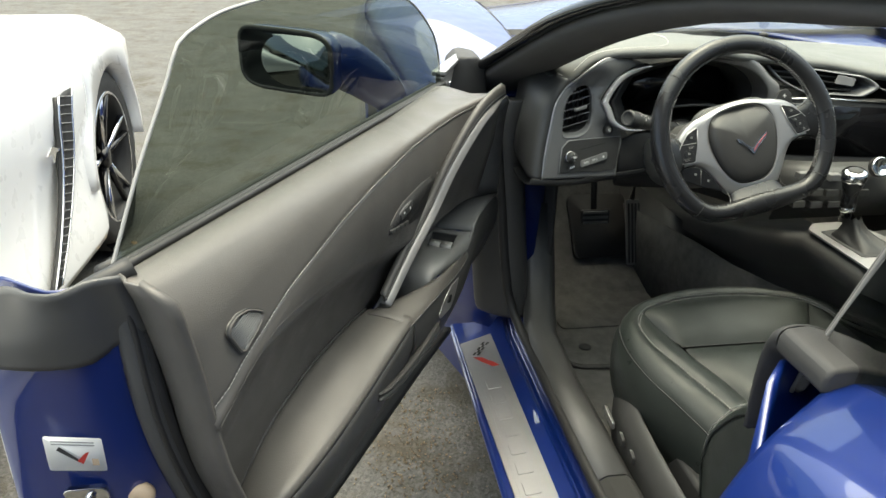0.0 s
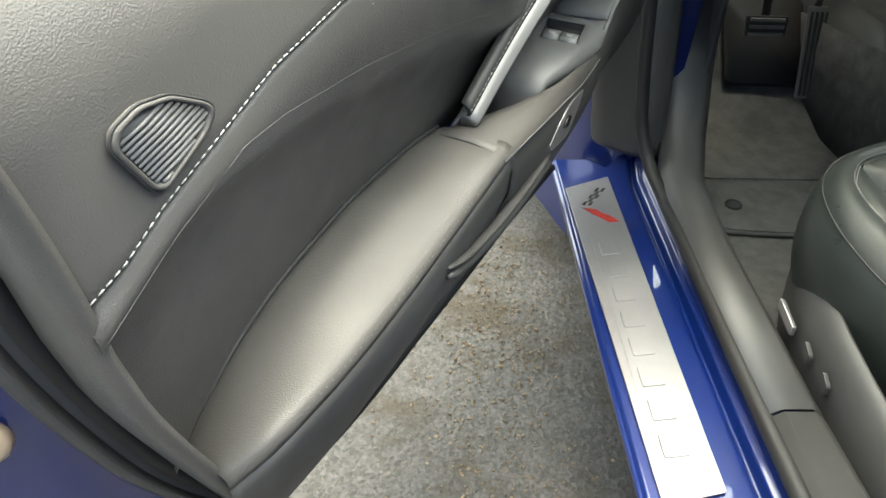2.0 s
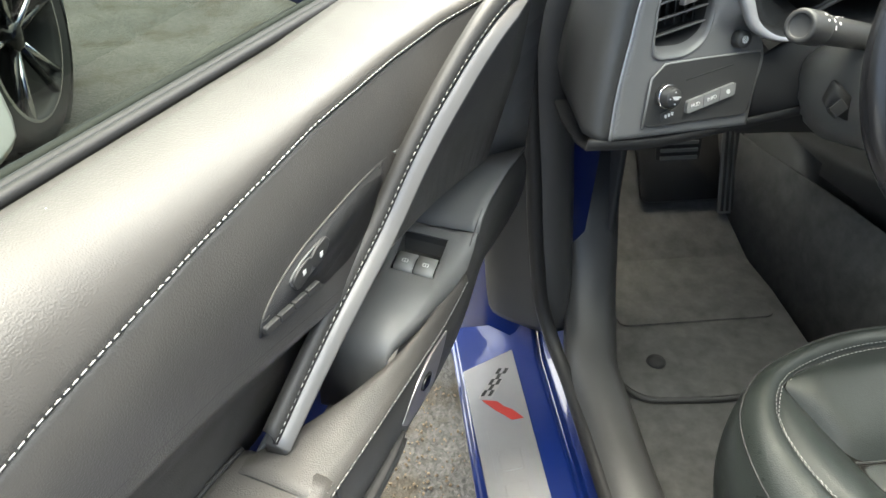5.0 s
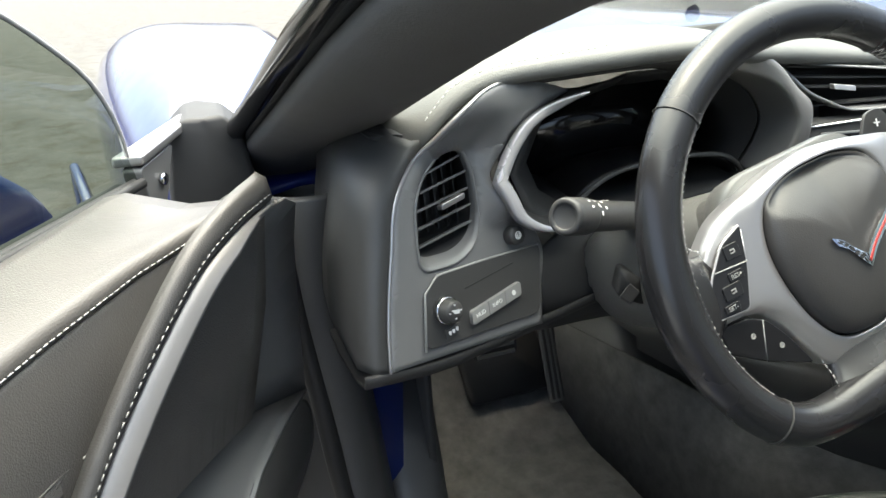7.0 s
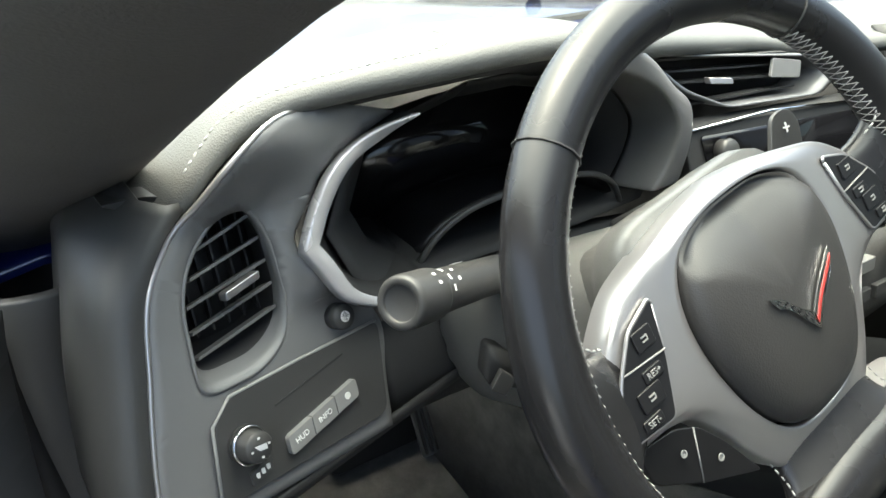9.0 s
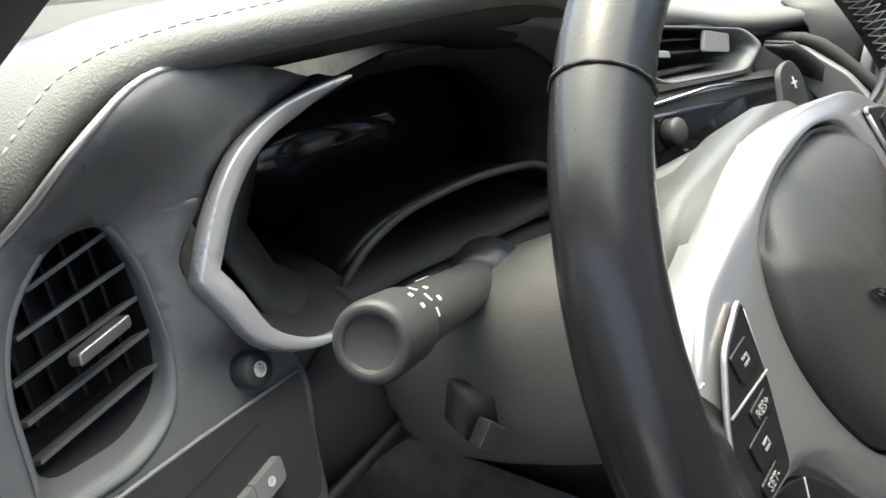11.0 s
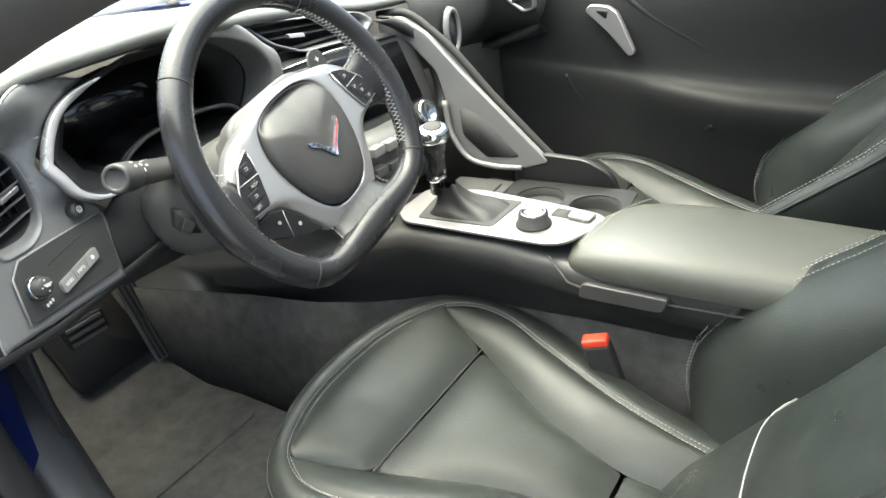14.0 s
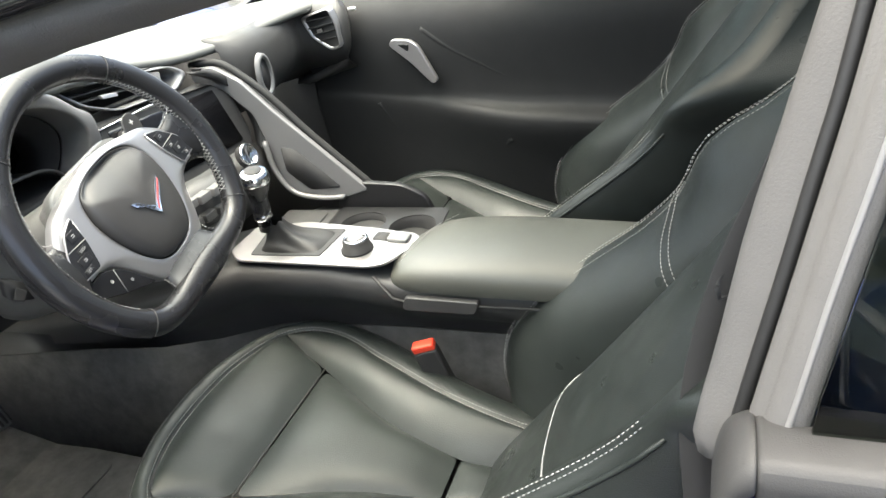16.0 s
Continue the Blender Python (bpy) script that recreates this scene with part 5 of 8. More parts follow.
# instrument binnacle
BZ = [(0.358, 1.388, 0.992), (0.340, 1.396, 0.987), (0.3245, 1.402, 0.981), (0.301, 1.401, 0.968), (0.282, 1.399, 0.945), (0.267, 1.394, 0.918), (0.2785, 1.394, 0.898), (0.290, 1.394, 0.878), (0.308, 1.397, 0.865), (0.325, 1.401, 0.858), (0.345, 1.406, 0.855), (0.372, 1.414, 0.853)]
k1 = [Vector(p) for p in curve(BZ[:6], 16)[:-1]] + [Vector(p) for p in curve(BZ[5:], 16)]
rows, skirt = [], []
n = len(k1)
for i, p in enumerate(k1):
    f = i / (n - 1)
    w = 0.0125 * min(1.0, 0.12 + 6 * f) if f < 0.5 else 0.0125 * min(1.0, 0.15 + 1.9 * (1 - f))
    inn = (Vector((0.42, 1.43, 0.925)) - p).normalized()
    rows.append([p - inn * 0.001 - FN * 0.006, p - FN * 0.0003, p + inn * 0.0003 + FN * 0.0010, p + inn * min(0.0015, w * 0.3) + FN * 0.0014, p + inn * w * 0.90 + FN * 0.0004, p + inn * w * 0.97 - FN * 0.0002, p + inn * w - FN * 0.0012, p + inn * w * 1.02 - FN * 0.006])
    a = p + inn * w * 1.02 - FN * 0.005
    skirt.append([a, a + Vector((0.008, 0.03, 0)), Vector((a.x * 0.75 + 0.40 * 0.25, 1.47, a.z * 0.9 + 0.091)), Vector((a.x * 0.6 + 0.42 * 0.4, 1.555, a.z * 0.75 + 0.228))])
part("bezel", loft(rows), BEZEL, dash, "bright satin gauge bezel", solid=0.001)
part("bezel_skirt", loft(skirt), SOFT_BLACK, dash, "black inner wall of the gauge opening", solid=0.002)
rows = []
for p in [Vector((x, y, z)) for x, y, z in ((0.47, 1.495, 0.985), (0.40, 1.475, 0.976), (0.335, 1.455, 0.96), (0.300, 1.435, 0.91), (0.315, 1.43, 0.87), (0.345, 1.435, 0.850), (0.45, 1.46, 0.842), (0.56, 1.46, 0.842), (0.635, 1.455, 0.85), (0.662, 1.455, 0.885), (0.655, 1.465, 0.93), (0.615, 1.485, 0.972), (0.56, 1.495, 0.985), (0.47, 1.495, 0.985))]:
    c = Vector((0.485, 1.60, 0.91))
    rows.append([p, p * 0.93 + c * 0.07, p * 0.80 + Vector((0.485, 1.64, 0.905)) * 0.20, Vector((p.x * 0.8 + 0.485 * 0.2, 1.56, p.z * 0.75 + 0.91 * 0.25))])
part("binnacle_wall", loft(rows), SOFT_BLACK, dash, "black gauge hood", solid=0.002)
part("gauge_face", slab([Vector((r[3].x, 1.555 - (r[3].z - 0.9) * 0.1, r[3].z)) for r in rows[:-1]], (0, 0.004, 0)), GLOSS_BLACK, dash, "switched-off gauge display")
rows = [[(0.385, 1.462, 0.850), (0.395, 1.56, 0.852)], [(0.400, 1.455, 0.872), (0.40, 1.56, 0.868)], [(0.425, 1.450, 0.888), (0.425, 1.56, 0.880)], [(0.47, 1.448, 0.896), (0.47, 1.56, 0.886)], [(0.53, 1.448, 0.896), (0.53, 1.56, 0.886)], [(0.575, 1.450, 0.888), (0.575, 1.56, 0.880)], [(0.60, 1.455, 0.872), (0.60, 1.56, 0.868)], [(0.615, 1.462, 0.850), (0.60, 1.56, 0.852)]]
part("column_cowl", loft(rows), PAD_BLACK, dash, "dark hood lip over the column", solid=0.004, sub=1)
part("cowl_lip", tube(curve([r[0] for r in rows], 30), 0.003, 8), PLASTIC, dash)
# right bezel running into the centre vents
O2 = curve([(0.495, 1.395, 1.000), (0.523, 1.400, 0.995), (0.575, 1.402, 0.981), (0.615, 1.404, 0.955), (0.632, 1.406, 0.928), (0.630, 1.412, 0.900), (0.615, 1.42, 0.868)], 30)
W2 = curve([(0.520, 1.385, 1.012), (0.555, 1.392, 1.010), (0.598, 1.404, 0.990), (0.632, 1.412, 0.962), (0.662, 1.418, 0.940), (0.668, 1.422, 0.905), (0.662, 1.428, 0.868)], 30)
rows = []
for a, b in zip(O2, W2):
    a, b = Vector(a), Vector(b)
    rows.append([a + Vector((-0.004, 0.06, -0.004)), a + Vector((0, 0.006, 0)), a, a.lerp(b, 0.15) + Vector((0, -0.002, 0.001)), a.lerp(b, 0.6) + Vector((0, -0.003, 0.001)), b, b + Vector((0.008, 0.02, 0))])
part("bezel", loft(rows), SWEEP, dash, "satin grey gauge surround", solid=0.002, sub=1)
# centre vents
cv = [(0.650, 0.982), (0.87, 0.953), (0.895, 0.935), (0.86, 0.918), (0.735, 0.925), (0.685, 0.948)]
def C(x, z, off=0.0):
    return Vector((x, 1.455 - 0.06 * (x - 0.65) + 0.35 * (z - 0.95) - off, z))
cen = part("centre_vent", loft([[C(0.77 + (p[0] - 0.77) * s, 0.945 + (p[1] - 0.945) * s, o) for p in rounded(cv, 0.012, 4)] for s, o in ((1.12, -0.012), (1.10, 0.008), (1.02, 0.008), (0.97, -0.004), (0.95, -0.04))], closed=True), TITAN, dash, "wide centre air vents with satin surround")
part("vent_cavity", slab([C(0.77 + (p[0] - 0.77) * 0.96, 0.945 + (p[1] - 0.945) * 0.96, -0.038) for p in rounded(cv, 0.012, 4)], (0, 0.003, 0)), SOFT_BLACK, cen)
for i in range(4):
    zz = 0.930 + i * 0.011
    a, b = C(0.672 + i * -0.002 + (0.02 if i == 0 else 0), zz + 0.012 * (i > 0), -0.004), C(0.845, zz - 0.004, -0.004)
    part("vent_slat", slab([a, b, b + Vector((0, 0.015, 0)), a + Vector((0, 0.015, 0))], (0, 0, 0.002)), PLASTIC, cen, smooth=False)
part("vent_tab", slab(rounded([C(0.715, 0.9485, 0.002), C(0.745, 0.944, 0.002), C(0.745, 0.950, 0.002), C(0.715, 0.9545, 0.002)], 0.002), (0, -0.008, 0)), SILVER, cen, bevel=0.001)
part("hazard_key", slab(rounded([C(0.80, 0.942, 0.004), C(0.842, 0.936, 0.004), C(0.85, 0.952, 0.004), C(0.81, 0.960, 0.004)], 0.003), (0, -0.004, 0)), PAINTED, cen, "hazard key between the vents", bevel=0.001)
# screen and controls
def S(x, z, off=0.0):
    return Vector((x, 1.40 - 0.10 * (x - 0.8) + 0.30 * (z - 0.85) - off, z))
scr = part("screen_panel", slab(rounded([S(0.672, 0.775), S(0.665, 0.915), S(0.93, 0.905), S(0.965, 0.87), S(0.965, 0.80), S(0.945, 0.765)], 0.012), (0, 0.02, 0.004)), SOFT_BLACK, dash, "black infotainment panel", bevel=0.002)
part("screen", slab(rounded([S(0.69, 0.800, 0.001), S(0.685, 0.905, 0.001), S(0.925, 0.895, 0.001), S(0.935, 0.795, 0.001)], 0.004), (0, -0.0015, 0)), GLOSS_BLACK, scr, "switched-off glossy screen")
part("screen_rim", tube([S(0.672, 0.912, 0.002), S(0.78, 0.914, 0.002), S(0.925, 0.903, 0.002)], 0.0016, 6), CHROME, scr)
rows = [[S(x, z, 0.012) + Vector((dx, dy, 0)) for dx, dy in ((0, 0.02), (-0.006, 0.0), (0.008, -0.006), (0.022, 0.0), (0.026, 0.03))] for x, z in curve([(0.90, 0.935), (0.955, 0.90), (0.985, 0.85), (0.985, 0.80), (0.965, 0.76)], 20)]
part("screen_frame", loft(rows), SOFT_BLACK, dash, "black curved screen frame", solid=0.003)
kn = part("volume_knob", lathe([(0.012, 0), (0.012, 0.010), (0.010, 0.013), (0.0, 0.013)], S(0.705, 0.888, 0.004), (0, -1, 0.25), 24), PLASTIC, dash, "small round panel knob")
kn = part("tune_knob", lathe([(0.021, 0), (0.021, 0.014), (0.018, 0.016), (0.016, 0.012), (0.0, 0.012)], (0.859, 1.320, 0.790), (0, -0.92, 0.38), 28), SOFT_BLACK, dash, "black rotary knob with a bright rim")
part("knob_rim", lathe([(0.0215, 0.010), (0.0215, 0.014), (0.0175, 0.0165), (0.0165, 0.014)], (0.859, 1.320, 0.790), (0, -0.92, 0.38), 28), CHROME, kn)
st = part("control_panel", loft([[(0.67, 1.385, 0.79), (0.78, 1.36, 0.79), (0.88, 1.355, 0.79), (0.96, 1.38, 0.79)], [(0.67, 1.36, 0.76), (0.78, 1.33, 0.765), (0.88, 1.325, 0.765), (0.96, 1.35, 0.76)], [(0.67, 1.35, 0.715), (0.78, 1.325, 0.72), (0.88, 1.32, 0.72), (0.95, 1.34, 0.715)], [(0.67, 1.37, 0.66), (0.78, 1.36, 0.665), (0.88, 1.36, 0.665), (0.95, 1.37, 0.66)]]), PLASTIC, dash, "control stack with keys", solid=0.004)
for i, (x, z) in enumerate(((0.70, 0.775), (0.735, 0.772), (0.77, 0.770), (0.805, 0.769), (0.70, 0.740), (0.735, 0.738), (0.77, 0.736), (0.805, 0.735), (0.84, 0.735), (0.70, 0.712), (0.74, 0.71), (0.78, 0.71))):
    part("stack_key", box(x - 0.014, x + 0.014, 1.318 + 0.035 * (0.8 - x), 1.335 + 0.035 * (0.8 - x), z - 0.008, z + 0.006), PAINTED if i < 4 else PLASTIC, st, smooth=False, bevel=0.0012)
# strut down to the console
out = [(1.46, 0.925), (1.41, 0.928), (1.36, 0.900), (1.301, 0.838), (1.212, 0.753), (1.140, 0.684), (1.19, 0.668), (1.255, 0.668), (1.30, 0.680), (1.325, 0.71), (1.336, 0.79), (1.348, 0.835), (1.40, 0.885), (1.46, 0.90)]
part("divider_strut", slab(rounded([(0.955, y, z) for y, z in out], 0.010), (0.012, 0, 0)), TITAN, dash, "satin grey strut between screen and passenger side", bevel=0.004)
part("strut_back", slab(rounded([(0.968, y + 0.004, z - 0.012) for y, z in out], 0.010), (0.032, 0, 0)), DARK_SKIN, dash, "dark back of the strut", bevel=0.004)
part("strut_edge", tube(curve([(0.974, 1.47, 0.928), (0.974, 1.405, 0.930), (0.974, 1.355, 0.898), (0.974, 1.24, 0.782), (0.974, 1.135, 0.680)], 24), 0.007, 8), DARK_SKIN, dash, "dark padded strut edge")
part("strut_pocket", slab(rounded([(0.9535, 1.306, 0.772), (0.9535, 1.275, 0.765), (0.9535, 1.195, 0.690), (0.9535, 1.26, 0.684), (0.9535, 1.305, 0.722)], 0.008), (0.004, 0, 0)), SOFT_BLACK, dash, "dark opening in the strut")
part("strut_handle", tube(curve([(0.947, 1.332, 0.785), (0.945, 1.322, 0.722), (0.945, 1.296, 0.685), (0.945, 1.24, 0.672), (0.95, 1.19, 0.672)], 24), 0.0052, 8), SWEEP, dash, "satin silver strut lip")
# passenger side
rows = []
for x, yf, dx, dy in ((1.00, 1.42, 0, 1), (1.03, 1.395, 0, 1), (1.09, 1.385, 0, 1), (1.16, 1.392, 0.1, 1), (1.23, 1.408, 0.25, 0.97), (1.29, 1.425, 0.5, 0.87), (1.318, 1.420, 0.8, 0.6), (1.320, 1.395, 0.97, 0.2), (1.314, 1.36, 1, 0.05), (1.305, 1.325, 1, 0.05), (1.309, 1.312, 0.8, 0.6), (1.325, 1.312, 0.3, 0.95), (1.37, 1.335, 0, 1), (1.46, 1.38, 0, 1)):
    rows.append(curve([(x + dx * o, yf + dy * o, z) for o, z in ((0.03, 0.968), (0.0, 0.943), (-0.006, 0.905), (0.0, 0.865), (0.03, 0.828), (0.08, 0.80), (0.16, 0.77))], 16))
part("passenger_pad", loft(rows), BORDER_SKIN, dash, "padded charcoal passenger dash", solid=0.004)
VA, VB, VN = Vector((-0.20, -0.975, 0.08)), Vector((-0.10, 0.10, 0.985)), Vector((-0.975, 0.20, -0.10))


def Pv(a, b, h=0.0):
    """Passenger end vent: along its width towards the seat, up, and out of the dash."""
    return Vector((1.309, 1.363, 0.908)) + VA * a + VB * b + VN * h


ol = rounded([(-0.044, 0.030), (0.040, 0.044), (0.047, 0.010), (0.042, -0.040), (0.012, -0.046), (-0.030, -0.014)], 0.010)
pv = part("passenger_vent", loft([[Pv(p[0] * s, p[1] * s, h) for p in [Vector((q[0], q[1], 0)) for q in ol]] for s, h in ((1.06, -0.006), (1.05, 0.010), (0.97, 0.012), (0.92, -0.008))], closed=True), SILVER, dash, "passenger air vent with bright rim")
part("vent_cavity", slab([Pv(q[0] * 0.94, q[1] * 0.94, -0.004) for q in ol], VN * 0.001), PAD_BLACK, pv, smooth=False)
for b in (-0.024, -0.009, 0.006, 0.021):
    part("vent_slat", slab([Pv(-0.034 - min(0, b) * 0.9, b - 0.002, 0.002), Pv(0.040, b + 0.004, 0.002), Pv(0.040, b + 0.007, 0.004), Pv(-0.034 - min(0, b) * 0.9, b + 0.001, 0.004)], VN * 0.006), PLASTIC, pv, smooth=False)
part("vent_tab", slab([Pv(-0.006, -0.004, 0.010), Pv(0.006, -0.003, 0.010), Pv(0.006, 0.004, 0.010), Pv(-0.006, 0.003, 0.010)], VN * 0.005), SILVER, pv, smooth=False)
pv = part("round_vent", loft([[Vector((1.060 + 0.022 * s * math.cos(q), 1.372 - o, 0.880 + 0.040 * s * math.sin(q))) for q in np.linspace(0, 2 * math.pi, 20, endpoint=False)] for s, o in ((1.1, -0.004), (1.05, 0.006), (0.85, 0.006), (0.8, -0.006))], closed=True), PAINTED, dash, "small oval centre vent")
part("vent_cavity", slab([Vector((1.060 + 0.019 * math.cos(q), 1.372, 0.880 + 0.035 * math.sin(q))) for q in np.linspace(0, 2 * math.pi, 20, endpoint=False)], (0, 0.002, 0)), SOFT_BLACK, pv)

# demister vent on the pillar trim, corner tip of the pad
dv = part("demister_vent", slab(rounded([(0.192, 1.605, 0.926), (0.196, 1.545, 0.973), (0.199, 1.475, 0.987), (0.196, 1.535, 0.948)], 0.008), (0.005, 0, 0)), PLASTIC, dash, "small slotted demister vent", bevel=0.001)
for f in (0.2, 0.4, 0.6, 0.8):
    a = Vector((0.197, 1.605, 0.926)).lerp(Vector((0.201, 1.535, 0.948)), f)
    b = Vector((0.201, 1.545, 0.973)).lerp(Vector((0.204, 1.475, 0.987)), f)
    part("vent_slot", tube([a.lerp(b, 0.15), a.lerp(b, 0.85)], 0.0028, 6), SOFT_BLACK, dv)
part("pad_tip", slab(rounded([(0.160, 1.44, 0.965), (0.188, 1.435, 0.966), (0.213, 1.44, 0.957), (0.190, 1.44, 0.950)], 0.004), (0, 0.03, 0)), PLASTIC, dash, "", bevel=0.002)

# ---- steering wheel and column ----
WX, WY, WNV = Vector((1, 0, 0)), Vector((0, 0.384, 0.923)), Vector((0, -0.923, 0.384))
WC = Vector((0.466, 1.187, 0.885)) + WY * 0.022
TW = radians(13)
DISH = -0.030


def Wl(a, b, c=0.0):
    """Wheel coordinates: right, up, towards the driver; the wheel stands turned a little to the left."""
    a, b = a * math.cos(TW) - b * math.sin(TW), a * math.sin(TW) + b * math.cos(TW)
    return WC + WX * a + WY * b + WNV * c


wheel = thing("steering_wheel", "black leather steering wheel with silver spokes and contrast stitching", "steering wheel", at=WC)


def rim_r(q):
    """Radius of the rim's centre line: round above, flattened below with soft corners."""
    r = 0.1625
    s = math.sin(q)
    if s < -0.3:
        r = (r ** -16 + (0.1285 / -s) ** -16) ** (-1 / 16)
    return r


def rim_section(q, grow=1.0):
    c = Vector((math.cos(q), math.sin(q)))
    low = max(0.0, -math.sin(q)) ** 6
    th = 0.0172 + 0.002 * max(0, math.cos(2 * q)) ** 4 + 0.003 * low
    return [Wl(c.x * (rim_r(q) + th * grow * math.cos(p)), c.y * (rim_r(q) + th * grow * math.cos(p)), 0.0158 * grow * math.sin(p)) for p in [2 * math.pi * i / 14 for i in range(14)]]


QS = np.linspace(0, 2 * math.pi, 121)[:-1]
rows = [rim_section(q) for q in QS]
bm = loft(rows + [rows[0]], closed=True)
bmesh.ops.remove_doubles(bm, verts=bm.verts[:], dist=1e-6)
rim = part("rim", bm, WHEEL_LEATHER, wheel, "worn black leather rim with a flat bottom", sub=1)
for q in (radians(50), radians(130), radians(-42), radians(222)):
    part("rim_seam", tube([p for p in rim_section(q, 1.0)] + [rim_section(q, 1.0)[0]], 0.0007, 5), SOFT_BLACK, rim)
# baseball stitching along the inner side
for a, b in ((-38, 52), (128, 217)):
    bm = bmesh.new()
    qs = np.radians(np.arange(a, b, 2.1))
    for q0, q1 in zip(qs, qs[1:]):
        for s0, s1 in ((1, -1), (-1, 1)):
            ps = []
            for f in (0, 0.5, 1):
                q, s = q0 + (q1 - q0) * f, (s0 + (s1 - s0) * f) * 0.42
                p = math.pi - s
                th = 0.0165 + 0.002 * max(0, math.cos(2 * q)) ** 4
                ps.append(Wl(math.cos(q) * (rim_r(q) + th * 1.04 * math.cos(p)), math.sin(q) * (rim_r(q) + th * 1.04 * math.cos(p)), 0.0155 * 1.04 * math.sin(p)))
            tube(ps, 0.00034, 4, bm=bm)
    part("rim_stitching", bm, THREAD, rim, "pale crossed rim stitching")


def Wh(a, b, c=0.0):
    """A point of the dished hub."""
    return Wl(a, b, c + DISH)


# hub shell behind
rows = []
for s, c in ((1.04, 0.006), (1.06, -0.008), (0.98, -0.03), (0.8, -0.05), (0.75, -0.08)):
    rows.append([Wh(x * s, y * s, c) for x, y in rounded([(-0.060, 0.060), (0.060, 0.060), (0.080, 0.02), (0.072, -0.04), (0.03, -0.095), (-0.03, -0.095), (-0.072, -0.04), (-0.080, 0.02)], 0.02)])
part("hub_shell", loft(rows, closed=True, caps=True), SHROUD, wheel, "hub shell coloured pale for windscreen light")


def mirrored(half):
    """A closed outline from its right half, top centre first and bottom centre last."""
    return half + [(-x, y) for x, y in half[-2:0:-1]]


# leather shoulders between the frame and the rim
for s in (1, -1):
    rows = []
    for x, yt, yb_, c, th in ((0.070, 0.030, -0.036, 0.008, 0.008), (0.100, 0.026, -0.034, 0.009, 0.009), (0.122, 0.024, -0.033, 0.014, 0.011), (0.138, 0.030, -0.040, 0.021, 0.012), (0.150, 0.044, -0.056, 0.027, 0.012), (0.158, 0.054, -0.070, 0.029, 0.011)):
        m_, h_ = (yt + yb_) / 2, (yt - yb_) / 2
        rows.append([Wh(s * x, m_ + h_ * math.copysign(abs(math.cos(q)) ** 0.7, math.cos(q)), c + th * math.sin(q)) for q in [2 * math.pi * i / 16 for i in range(16)]])
    part("side_spoke", loft(rows, closed=True, caps=True), WHEEL_LEATHER, wheel, "leather side spoke", sub=1)
    part("spoke_stitching", stitches([Wh(s * x, y, c) for x, y, c in ((0.128, 0.030, 0.030), (0.136, 0.034, 0.034), (0.145, 0.044, 0.036))], 0.0036, 0.0016, 0.0008), THREAD, wheel)
rows = []
for y, hw, c, th in ((-0.078, 0.044, 0.012, 0.008), (-0.092, 0.048, 0.014, 0.010), (-0.106, 0.050, 0.020, 0.013), (-0.118, 0.058, 0.026, 0.015), (-0.130, 0.074, 0.030, 0.015), (-0.140, 0.080, 0.030, 0.012)):
    rows.append([Wh(hw * math.copysign(abs(math.cos(q)) ** 0.6, math.cos(q)), y, c + th * math.sin(q)) for q in [2 * math.pi * i / 20 for i in range(20)]])
part("lower_spoke", loft(rows, closed=True, caps=True), WHEEL_LEATHER, wheel, "broad leather lower spoke", sub=1)
for s in (1, -1):
    part("spoke_stitching", stitches([Wh(s * x, y, c) for x, y, c in ((0.053, -0.092, 0.018), (0.053, -0.104, 0.024), (0.058, -0.114, 0.032), (0.070, -0.119, 0.038), (0.090, -0.119, 0.040))], 0.003, 0.0016, 0.0006), THREAD, wheel)
# silver frame round the airbag
outer = mirrored([(0.0, 0.0625), (0.036, 0.0585), (0.066, 0.0515), (0.092, 0.044), (0.110, 0.032), (0.124, 0.018), (0.139, -0.004), (0.149, -0.0225), (0.143, -0.0295), (0.125, -0.0275), (0.104, -0.0300), (0.090, -0.038), (0.077, -0.054), (0.062, -0.080), (0.046, -0.100), (0.026, -0.1065), (0.0, -0.108)])
inner = mirrored([(0.0, 0.0535), (0.022, 0.0525), (0.040, 0.0480), (0.0525, 0.0410), (0.0600, 0.0310), (0.0645, 0.0190), (0.0665, 0.0060), (0.0660, -0.0080), (0.0635, -0.0230), (0.0600, -0.0360), (0.0550, -0.0500), (0.0490, -0.0620), (0.0420, -0.0720), (0.0340, -0.0795), (0.0240, -0.0845), (0.0120, -0.0870), (0.0, -0.0875)])


def smooth_ring(pts, n=4):
    """A closed Catmull-Rom line through flat points."""
    out = []
    m = len(pts)
    for i in range(m):
        p0, p1, p2, p3 = (Vector(pts[(i + k) % m]) for k in (-1, 0, 1, 2))
        for j in range(n):
            t = j / n
            out.append(tuple(0.5 * (2 * p1 + (p2 - p0) * t + (2 * p0 - 5 * p1 + 4 * p2 - p3) * t * t + (3 * p1 - p0 - 3 * p2 + p3) * t ** 3)))
    return out


